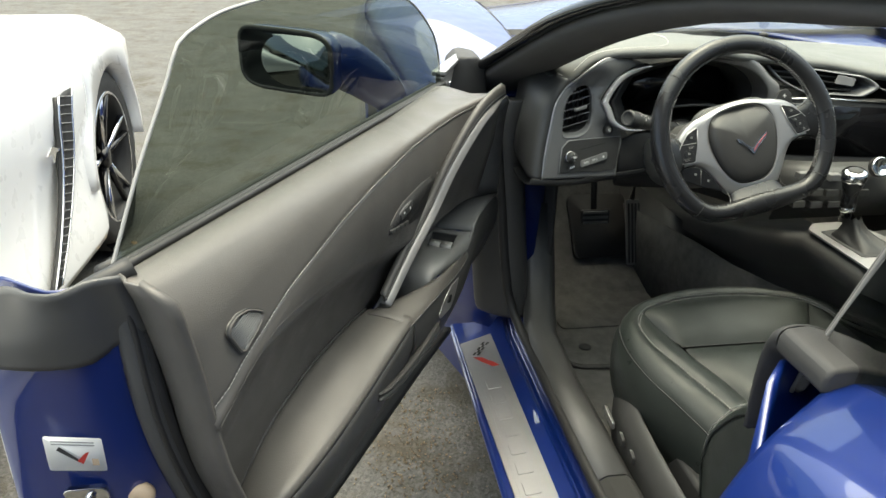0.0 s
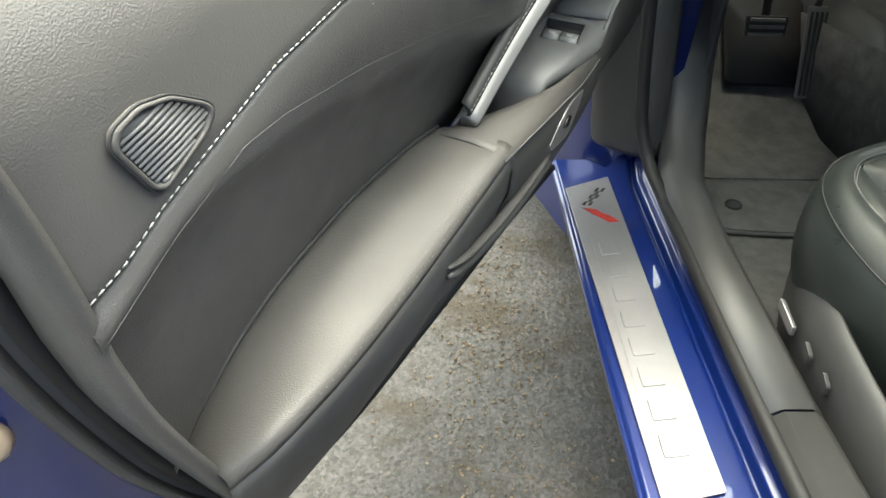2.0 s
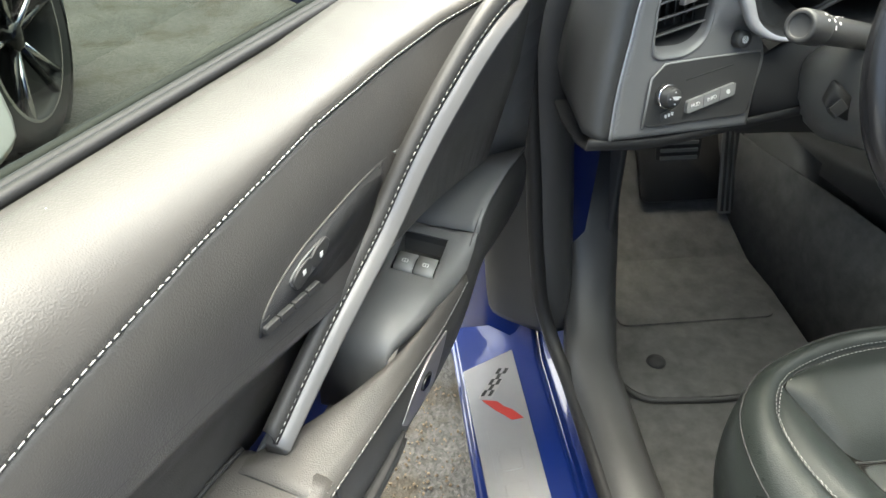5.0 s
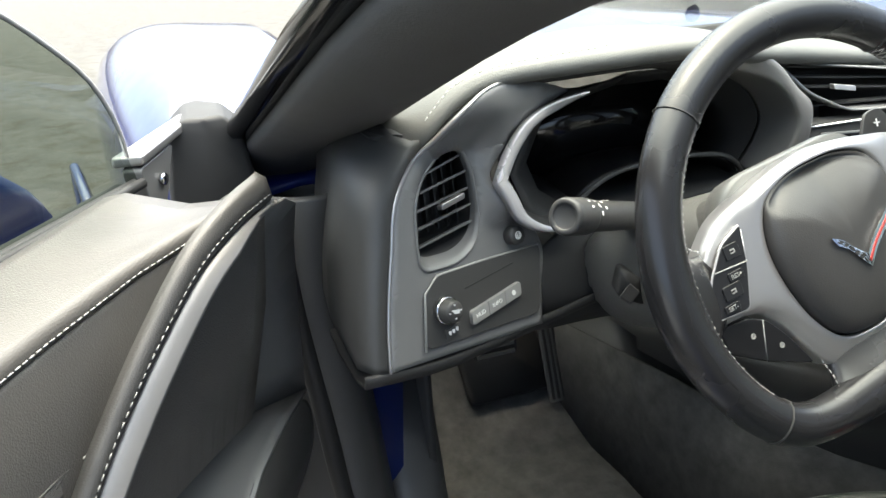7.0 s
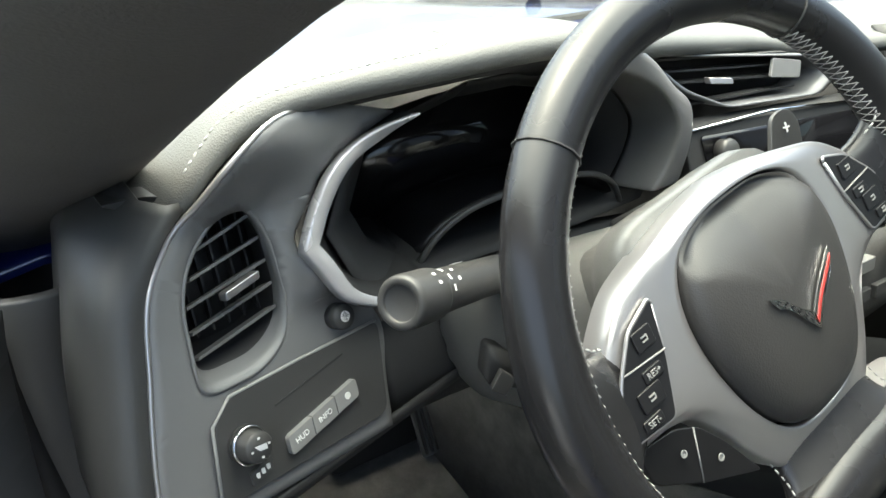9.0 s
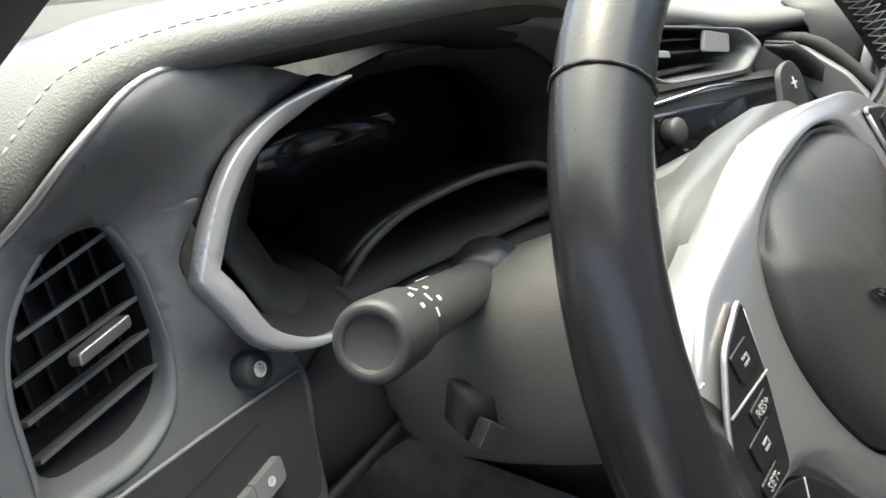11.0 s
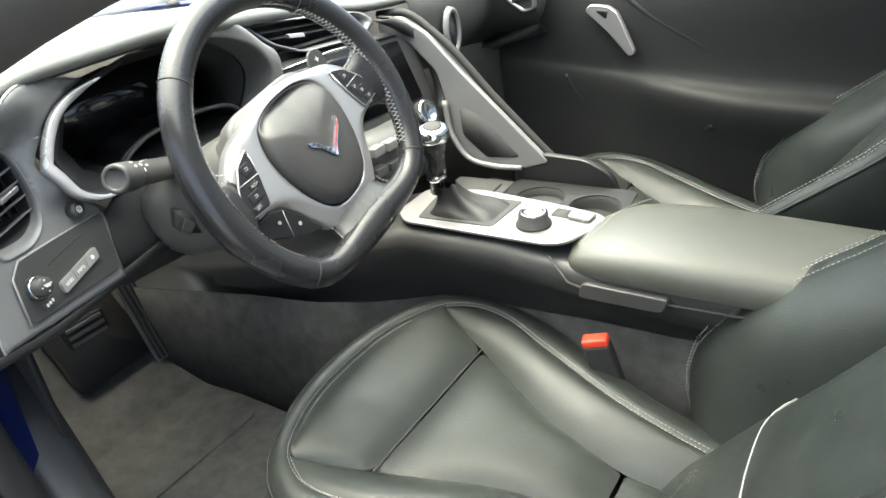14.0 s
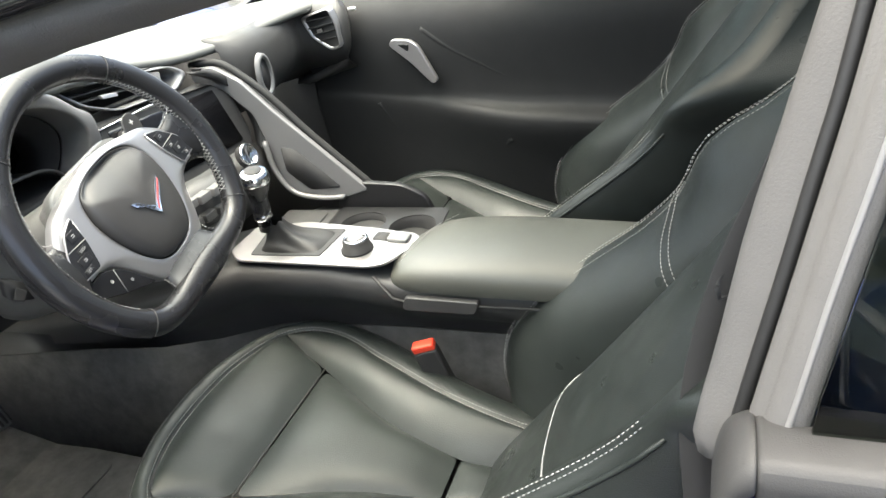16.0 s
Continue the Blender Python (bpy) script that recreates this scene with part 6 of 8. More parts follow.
outer_s, inner_s = smooth_ring(outer), smooth_ring(inner)
rows = []
for f, c in ((0.0, 0.002), (-0.01, 0.010), (-0.004, 0.0185), (0.03, 0.0208), (0.10, 0.0220), (0.35, 0.0236), (0.65, 0.0250), (0.90, 0.0262), (0.97, 0.0258), (1.0, 0.0240), (1.0, 0.012)):
    rows.append([Wh(x + (a - x) * f, y + (b - y) * f, c) for (x, y), (a, b) in zip(outer_s, inner_s)])
part("spoke_frame", loft(rows, closed=True), SILVER, wheel, "satin silver spoke frame")
rows = []
for s, c in ((0.985, 0.014), (0.975, 0.0265), (0.955, 0.0300), (0.90, 0.0338), (0.78, 0.0372), (0.55, 0.0395), (0.3, 0.0402), (0.1, 0.0405)):
    rows.append([Wh(x * s, y * s - 0.014 * (1 - s), c - (0.42 * max(0.0, y * s - 0.014 - 0.25 * abs(x * s)) if s < 0.96 else 0.0)) for x, y in inner_s])
airbag = part("airbag_cover", loft(rows, closed=True, caps=True), AIRBAG, wheel, "domed grained airbag cover")
# crossed-flags emblem as plain shapes


def wing_pt(x, y, h=0.0):
    return Wh(x, y, 0.0415 - 0.9 * (x * x + (y + 0.015) ** 2) + h)


def ribbon(top, bot, h0, h1, bm=None):
    """A thin curved plate between two lines on the cover."""
    bm = bm or bmesh.new()
    t_, b_ = curve(top, 9), curve(bot, 9)
    slab([wing_pt(x, y, h0) for x, y in t_] + [wing_pt(x, y, h0) for x, y in b_[::-1]], WNV * (h1 - h0), bm=bm)
    return bm


FT, FB_ = [(-0.0245, -0.0040), (-0.0165, -0.0080), (-0.0075, -0.0180), (0.0020, -0.0270)], [(-0.0205, -0.0120), (-0.0130, -0.0170), (-0.0055, -0.0275), (0.0030, -0.0380)]
GT, GB = [(0.0365, -0.0035), (0.0275, -0.0090), (0.0140, -0.0175), (0.0030, -0.0275)], [(0.0330, -0.0130), (0.0250, -0.0190), (0.0130, -0.0275), (0.0030, -0.0380)]
part("emblem", ribbon(FT, FB_, 0.0, 0.0012), CHROME, airbag, "bright chequered emblem wing", smooth=False)
part("emblem", ribbon(GT, GB, 0.0002, 0.0014), CHROME, airbag, "bright emblem wing", smooth=False)


def inset(top, bot, f0, f1):
    t_, b_ = np.array(top), np.array(bot)
    return [tuple(p) for p in t_ + (b_ - t_) * f0], [tuple(p) for p in t_ + (b_ - t_) * f1]


part("emblem", ribbon(*inset(GT, GB, 0.39, 0.61), 0.0014, 0.0019), RED, airbag, "red emblem inlay", smooth=False)
t_, b_ = curve(FT, 13), curve(FB_, 13)
for i in range(1, 11):
    for j in range(3):
        if (i + j) % 2 == 0:
            q = [t_[i] + (b_[i] - t_[i]) * (0.14 + 0.24 * j), t_[i + 1] + (b_[i + 1] - t_[i + 1]) * (0.14 + 0.24 * j), t_[i + 1] + (b_[i + 1] - t_[i + 1]) * (0.38 + 0.24 * j), t_[i] + (b_[i] - t_[i]) * (0.38 + 0.24 * j)]
            part("emblem_square", slab([wing_pt(x, y, 0.0012) for x, y in q], WNV * 0.0004), SOFT_BLACK, airbag, "", smooth=False)
# thumb pads
for s in (1, -1):
    pts = [(0.0845, 0.0345), (0.106, 0.0265), (0.123, 0.0085), (0.1425, -0.0215), (0.103, -0.0255), (0.0915, 0.004)]
    ring = rounded([Wh(s * x, y, 0.0262) for x, y in pts], 0.004)
    pad = part("thumb_pad", slab(rounded([Wh(s * x, y, 0.0240) for x, y in pts], 0.004), WNV * 0.0035), PAD_BLACK, wheel, "black thumb switch pad", bevel=0.001)
    part("pad_rim", tube(ring + [ring[0]], 0.0012, 6), SILVER, pad)
    part("pad_gap", tube([Wh(s * 0.0905, 0.0075, 0.0277), Wh(s * 0.121, 0.0100, 0.0277)], 0.0006, 5), GREY_KEY, pad)
    for i, (x, y, w, h) in enumerate(((0.1005, 0.0195, 0.007, 0.0055), (0.1045, 0.0020, 0.007, 0.0035), (0.112, -0.0075, 0.0085, 0.0055), (0.1175, -0.0185, 0.007, 0.0032))):
        key = part("pad_key", slab(rounded([Wh(s * (x - w), y - h, 0.0272), Wh(s * (x + w), y - h, 0.0272), Wh(s * (x + w), y + h, 0.0272), Wh(s * (x - w), y + h, 0.0272)], 0.0015), WNV * 0.0015), PAD_BLACK, pad, "", bevel=0.0006)
        if s == -1 and i in (1, 3):
            text_mesh("RES+" if i == 1 else "SET-", 0.0048, Matrix.Translation(Wh(s * x, y, 0.0290)) @ Matrix(((math.cos(TW), -math.sin(TW), 0, 0), (math.sin(TW) * 0.384, math.cos(TW) * 0.384, -0.923, 0), (math.sin(TW) * 0.923, math.cos(TW) * 0.923, 0.384, 0), (0, 0, 0, 1))), GREY_KEY, key)
        else:
            bm = bmesh.new()
            for dx, dy, w2, h2 in ((0, 0.0012, 0.0022, 0.00045), (0, -0.0012, 0.0022, 0.00045), (0.0018, 0, 0.0004, 0.0014)):
                slab([Wh(s * x + dx - w2, y + dy - h2, 0.0288), Wh(s * x + dx + w2, y + dy - h2, 0.0288), Wh(s * x + dx + w2, y + dy + h2, 0.0288), Wh(s * x + dx - w2, y + dy + h2, 0.0288)], WNV * 0.0004, bm=bm)
            part("key_mark", bm, GREY_KEY, key, smooth=False)
lp = part("lane_keys", slab(rounded([Wh(-0.128, -0.0315, 0.012), Wh(-0.104, -0.033, 0.016), Wh(-0.090, -0.041, 0.017), Wh(-0.078, -0.058, 0.017), Wh(-0.061, -0.090, 0.015), Wh(-0.098, -0.072, 0.012), Wh(-0.128, -0.052, 0.012)], 0.005), WNV * 0.006), PAD_BLACK, wheel, "dark lower spoke keys", bevel=0.001)
part("key_gap", tube([Wh(-0.0935, -0.039, 0.0232), Wh(-0.100, -0.070, 0.0190)], 0.0005, 5), GREY_KEY, lp)
for x, y in ((-0.106, -0.047), (-0.085, -0.064)):
    part("key_mark", lathe([(0.0022, 0), (0.0022, 0.0006), (0.0015, 0.0006), (0.0015, 0)], Wh(x, y, 0.0222), WNV, 12), GREY_KEY, lp, smooth=False)
def Wp(a, b, c):
    return WC + WX * a + WY * b + WNV * c


paddle = part("shift_paddle", slab(rounded([Wp(0.085, 0.040, -0.054), Wp(0.126, 0.040, -0.054), Wp(0.127, 0.080, -0.051), Wp(0.117, 0.090, -0.051), Wp(0.100, 0.086, -0.051)], 0.007), WNV * 0.004), PLASTIC, wheel, "black shift paddle", bevel=0.001)
bm = bmesh.new()
for a, b in ((0.0034, 0.0006), (0.0006, 0.0034)):
    slab([Wp(0.111 - a, 0.076 - b, -0.0468), Wp(0.111 + a, 0.076 - b, -0.0468), Wp(0.111 + a, 0.076 + b, -0.0468), Wp(0.111 - a, 0.076 + b, -0.0468)], WNV * 0.0006, bm=bm)
part("paddle_mark", bm, PRINT, paddle, smooth=False)

# column shroud, stalks
col = thing("steering_column", "dark grey steering column shroud with control stalks", "steering column", at=WC - WNV * 0.2)
rows = []
for c, hw, up, dn in ((-0.045, 0.045, 0.042, 0.055), (-0.07, 0.060, 0.050, 0.075), (-0.12, 0.075, 0.050, 0.085), (-0.20, 0.085, 0.045, 0.085), (-0.32, 0.085, 0.04, 0.08)):
    rows.append([WC - WY * 0.005 + WX * (hw * math.copysign(abs(math.cos(q)) ** 0.7, math.cos(q))) + WY * ((up if math.sin(q) > 0 else dn) * math.copysign(abs(math.sin(q)) ** 0.8, math.sin(q))) + WNV * c for q in [2 * math.pi * i / 24 for i in range(24)]])
part("shroud", loft(rows, closed=True, caps=True), SHROUD, col, "grained two-part column shroud", sub=1)
sa, sb = Vector((0.415, 1.372, 0.868)), Vector((0.280, 1.294, 0.913))
ax = (sb - sa).normalized()
L = (sb - sa).length
stk = part("indicator_stalk", lathe([(0.0125, 0), (0.0132, 0.02), (0.0138, L - 0.055), (0.0141, L - 0.0362), (0.0139, L - 0.0355)], sa, ax, 32), PLASTIC, col, "matt indicator and lamp stalk")
part("lamp_ring", lathe([(0.0130, L - 0.0352), (0.0152, L - 0.0350), (0.0157, L - 0.0343), (0.0160, L - 0.0320), (0.0160, L - 0.0050), (0.0157, L - 0.0025), (0.0147, L - 0.0006), (0.0137, L), (0.0110, L), (0.0107, L - 0.0004), (0.0104, L - 0.0018), (0.0101, L - 0.0020), (0.0, L - 0.0020)], sa, ax, 32), PLASTIC, stk, "ribbed rotary lamp ring")
bm = bmesh.new()
side = ax.cross(Vector((0, 0, 1))).normalized()
upv = side.cross(ax).normalized()
for along, ang, w, h in ((L - 0.042, 100, 0.002, 0.004), (L - 0.042, 130, 0.002, 0.004), (L - 0.042, 160, 0.002, 0.004), (L - 0.052, 110, 0.003, 0.002), (L - 0.052, 140, 0.003, 0.0025), (L - 0.074, 70, 0.004, 0.003), (L - 0.082, 70, 0.003, 0.003), (L - 0.024, 118, 0.003, 0.002), (L - 0.024, 140, 0.003, 0.002)):
    n = (side * math.cos(radians(ang)) + upv * math.sin(radians(ang)))
    t = n.cross(ax)
    r = 0.0161 if along > L - 0.03 else 0.0139
    p = sa + ax * along + n * r
    slab([p - ax * w / 2 - t * h / 2, p + ax * w / 2 - t * h / 2, p + ax * w / 2 + t * h / 2, p - ax * w / 2 + t * h / 2], n * 0.0003, bm=bm)
part("stalk_marks", bm, PRINT, stk, smooth=False)
part("stalk_boot", lathe([(0.024, -0.035), (0.021, -0.015), (0.0165, -0.002), (0.0135, 0.0)], sa, ax, 24), PAD_BLACK, col)
cs = part("column_switch", slab(rounded([(0.372, 1.335, 0.818), (0.384, 1.335, 0.806), (0.374, 1.335, 0.796), (0.362, 1.335, 0.806)], 0.002), (-0.012, -0.020, 0.012)), PLASTIC, col, "column adjuster switch", bevel=0.002)
part("switch_collar", slab(rounded([(0.368, 1.338, 0.832), (0.398, 1.338, 0.812), (0.394, 1.338, 0.790), (0.362, 1.338, 0.806)], 0.006), (0.006, 0.02, 0)), SOFT_BLACK, cs)
sa2, sb2 = Vector((0.52, 1.372, 0.868)), Vector((0.645, 1.31, 0.91))
part("wiper_stalk", lathe([(0.010, 0), (0.013, 0.03), (0.013, 0.13), (0.009, 0.14), (0.0, 0.14)], sa2, (sb2 - sa2), 20), PLASTIC, col, "matt wiper stalk")

# ---- centre console ----
con = thing("centre_console", "black centre console with silver plate, cup holders and padded lid", "console", at=(CX, 0.95, 0.24))
rows = []
for y, xl, zt in ((0.35, 0.70, 0.64), (0.75, 0.70, 0.635), (0.98, 0.690, 0.650), (1.10, 0.686, 0.668), (1.26, 0.680, 0.668), (1.40, 0.668, 0.62), (1.60, 0.655, 0.56), (1.90, 0.64, 0.50), (2.12, 0.62, 0.48)):
    w = CX - xl
    k = 1.0 if y < 1.27 else max(0.0, (1.45 - y) / 0.18)
    rows.append([(CX - w - 0.012 + 0.10 * k, y, 0.24), (CX - w - 0.008 + 0.096 * k, y, 0.40), (CX - w + 0.09 * k, y, 0.52), (CX - w + 0.045 * k, y, zt - 0.078), (CX - w + 0.006 * k, y, zt - 0.04), (CX - w + 0.002, y, zt - 0.012), (CX - w + 0.012, y, zt - 0.002), (CX - 0.005, y, zt - 0.002), (CX - 0.003, y, zt - 0.034), (CX + w - 0.012, y, zt - 0.034), (CX + w - 0.002, y, zt - 0.044), (CX + w, y, zt - 0.08), (CX + w + 0.012, y, 0.24)])
part("tunnel", loft(rows), PLASTIC, con, "grained dark console side", solid=0.004)
rows = []
for y, x, zt in ((0.35, 0.762, 0.515), (0.8, 0.762, 0.515), (1.0, 0.762, 0.515), (1.25, 0.762, 0.505), (1.36, 0.705, 0.50), (1.45, 0.648, 0.51), (1.60, 0.636, 0.50), (1.90, 0.621, 0.46), (2.10, 0.602, 0.44)):
    rows.append([(x, y, 0.24), (x + 0.002, y, 0.40), (x + 0.008, y, zt)])
part("tunnel_carpet", loft(rows), CARPET, con, "carpeted tunnel side", solid=0.006)
Z = 0.676
pl = [(0.690, 1.262), (0.720, 1.292), (0.805, 1.292), (0.830, 1.20), (0.815, 1.07), (0.800, 0.985), (0.775, 0.968), (0.700, 1.002), (0.690, 1.03)]
plate = part("silver_plate", slab(rounded([(x, y, Z) for x, y in pl], 0.012), (0, 0, 0.005)), SILVER, con, "bright satin silver gear plate", bevel=0.0015)
part("shift_gate", slab(rounded([(0.706, 1.245, Z + 0.004), (0.80, 1.262, Z + 0.004), (0.805, 1.115, Z + 0.004), (0.712, 1.12, Z + 0.004)], 0.006), (0, 0, 0.0025)), SOFT_BLACK, plate, "black shifter surround", bevel=0.001)
rows = []
for s, z in ((1.0, 0.006), (0.86, 0.012), (0.6, 0.018), (0.35, 0.032), (0.22, 0.05)):
    rows.append([Vector((0.757 * (1 - s) + x * s - 0.02 * (1 - s), 1.215 * (1 - s) + y * s, Z + z + 0.006 * math.sin(9 * x * 100 + y * 130) * (s < 0.99))) for x, y in
                 [(0.715, 1.235), (0.74, 1.24), (0.77, 1.243), (0.792, 1.245), (0.796, 1.20), (0.797, 1.16), (0.796, 1.125), (0.77, 1.126), (0.74, 1.127), (0.72, 1.128), (0.717, 1.16), (0.715, 1.20)]])
part("shift_boot", loft(rows, closed=True), BOOT, con, "creased leather shift boot", sub=2)
ax = Vector((-0.02, -0.02, 0.125)).normalized()
lever = part("shift_lever", lathe([(0.011, 0.0), (0.011, 0.03), (0.014, 0.034), (0.015, 0.045), (0.0135, 0.06), (0.018, 0.08), (0.0225, 0.098), (0.0225, 0.105)], (0.735, 1.222, 0.715), ax, 24), WHEEL_LEATHER, con, "black leather shift lever")
part("lever_collar", lathe([(0.0125, 0.022), (0.0150, 0.026), (0.0150, 0.034), (0.0125, 0.037)], (0.735, 1.222, 0.715), ax, 24), CHROME, lever, "bright lever collar")
part("lever_cap", lathe([(0.0232, 0.095), (0.0240, 0.099), (0.0236, 0.108), (0.019, 0.113), (0.010, 0.1145), (0.0, 0.1145)], (0.735, 1.222, 0.715), ax, 28), CHROME, lever, "bright shift knob cap")
part("cap_disc", lathe([(0.014, 0.1140), (0.012, 0.1155), (0.0, 0.1160)], (0.735, 1.222, 0.715), ax, 24), SOFT_BLACK, lever)
kn = part("mode_knob", lathe([(0.026, 0), (0.026, 0.004), (0.022, 0.006), (0.0215, 0.018), (0.019, 0.021), (0.015, 0.021), (0.0145, 0.019), (0.0, 0.019)], (0.739, 1.065, Z + 0.005), (0, 0, 1), 36), SOFT_BLACK, plate, "black drive mode knob")
part("knob_rim", lathe([(0.0205, 0.017), (0.0200, 0.0215), (0.0150, 0.0222), (0.0148, 0.0195)], (0.739, 1.065, Z + 0.005), (0, 0, 1), 36), CHROME, kn)
part("knob_face", lathe([(0.0130, 0.019), (0.0125, 0.0212), (0.0, 0.0215)], (0.739, 1.065, Z + 0.005), (0, 0, 1), 30), PAINTED, kn)
part("parking_brake_well", slab(rounded([(0.772, 1.055, Z + 0.004), (0.800, 1.055, Z + 0.004), (0.798, 1.025, Z + 0.004), (0.770, 1.022, Z + 0.004)], 0.004), (0, 0, 0.0015)), SOFT_BLACK, plate)
part("parking_brake_key", slab(rounded([(0.768, 1.026, Z + 0.005), (0.795, 1.028, Z + 0.005), (0.790, 0.990, Z + 0.005), (0.764, 0.990, Z + 0.005)], 0.004), (0, 0, 0.006)), PAINTED, plate, "parking brake key", bevel=0.002)
Z2 = 0.648
# passenger half: tray, cup holders
part("tray", slab(rounded([(0.832, 1.30, Z2 - 0.004), (0.935, 1.31, Z2 - 0.004), (0.94, 1.20, Z2 - 0.004), (0.838, 1.195, Z2 - 0.004)], 0.01), (0, 0, 0.006)), PLASTIC, con, "small lidded tray", bevel=0.002)
part("tray_lid", slab(rounded([(0.848, 1.285, Z2 + 0.002), (0.918, 1.29, Z2 + 0.002), (0.922, 1.215, Z2 + 0.002), (0.852, 1.212, Z2 + 0.002)], 0.005), (0, 0, 0.003)), PLASTIC, con, "", bevel=0.001)
def ring_plate(cx, cy, r0):
    return [(cx + r0 * math.cos(q), cy + r0 * math.sin(q)) for q in np.linspace(0, 2 * math.pi, 28, endpoint=False)]
bm = bmesh.new()
op = rounded([(0.832, 1.185), (0.950, 1.20), (0.955, 0.985), (0.815, 0.972), (0.822, 1.07)], 0.012)
ov = [bm.verts.new((p[0], p[1], Z2 + 0.001)) for p in [Vector((q[0], q[1], 0)) for q in op]]
es = [bm.edges.new((a, b)) for a, b in zip(ov, ov[1:] + ov[:1]) if (a.co - b.co).length > 1e-7]
for cx, cy in ((0.888, 1.128), (0.882, 1.030)):
    iv = [bm.verts.new((x, y, Z2 + 0.001)) for x, y in ring_plate(cx, cy, 0.042)]
    es += [bm.edges.new((a, b)) for a, b in zip(iv, iv[1:] + iv[:1])]
bmesh.ops.triangle_fill(bm, use_beauty=True, edges=es, normal=(0, 0, 1))
part("cup_plate", bm, PAD_BLACK, con, "black cup holder plate", smooth=False, solid=0.004)
for cx, cy in ((0.888, 1.128), (0.882, 1.030)):
    part("cup_holder", loft([[(x, y, z) for x, y in ring_plate(cx, cy, r)] for r, z in ((0.044, Z2 + 0.003), (0.042, Z2 + 0.001), (0.040, Z2 - 0.012), (0.038, Z2 - 0.07), (0.001, Z2 - 0.07))], closed=True), SOFT_BLACK, con, "deep black cup holder")
part("divider_wall", slab(rounded([(0.957, 1.215, 0.60), (0.957, 1.207, 0.700), (0.957, 1.075, 0.694), (0.957, 1.030, 0.672), (0.957, 1.005, 0.60)], 0.016), (0.014, 0, 0)), PAD_BLACK, con, "low wall beside the cup holders", bevel=0.003)
# padded lid
rows = []
for y, xl, xr, z in ((1.003, 0.702, 0.770, 0.668), (0.985, 0.694, 0.845, 0.677), (0.95, 0.688, 0.890, 0.684), (0.88, 0.685, 0.898, 0.688), (0.75, 0.684, 0.892, 0.689), (0.60, 0.684, 0.880, 0.688), (0.45, 0.684, 0.875, 0.686)):
    rows.append([(xl, y, 0.640), (xl - 0.004, y, 0.654), (xl + 0.002, y, z - 0.012), (xl + 0.025, y, z), (xl * 0.7 + xr * 0.3, y, z + 0.005), (xl * 0.35 + xr * 0.65, y, z + 0.004), (xr - 0.028, y, z - 0.004), (xr - 0.006, y, z - 0.018), (xr, y, 0.60)])
part("console_lid", loft(rows, caps=True), LID_SKIN, con, "padded console lid", sub=1)
part("lid_stitching", stitches([(x, y - 0.006, z + 0.003) for x, y, z in curve([(0.700, 0.985, 0.680), (0.75, 0.974, 0.684), (0.81, 0.962, 0.686), (0.868, 0.940, 0.680)], 30)], 0.004, 0.0025, 0.0007), GREY_THREAD, con)
part("lid_gap", tube([(0.688, 1.02, 0.664), (0.680, 0.99, 0.632), (0.684, 0.96, 0.622), (0.686, 0.5, 0.630)], 0.0022, 6), SOFT_BLACK, con)
part("lid_release", slab(rounded([(0.678, 0.975, 0.612), (0.678, 0.86, 0.612), (0.678, 0.85, 0.634), (0.678, 0.97, 0.636)], 0.008), (0.012, 0, 0)), PLASTIC, con, "console lid release", bevel=0.003)
# seat belt buckle
bk = thing("belt_buckle", "black seat belt buckle with a red release button", "buckle", at=(0.655, 0.93, 0.45))
m = Matrix.Translation((0.690, 0.925, 0.445)) @ Euler((radians(-14), radians(-6), radians(12))).to_matrix().to_4x4() @ Matrix.Diagonal((0.75, 0.75, 0.9, 1))
part("buckle_body", box(-0.014, 0.014, -0.026, 0.026, 0.0, 0.118, m=m), SOFT_BLACK, bk, "black plastic buckle body", bevel=0.005)
part("release_button", box(-0.0125, 0.0125, -0.024, 0.024, 0.116, 0.130, m=m), RED_BUCKLE, bk, "red release button", bevel=0.003)
part("buckle_stem", box(-0.006, 0.006, -0.016, 0.016, -0.20, 0.002, m=m), SOFT_BLACK, bk, bevel=0.002)

# ---- seats ----


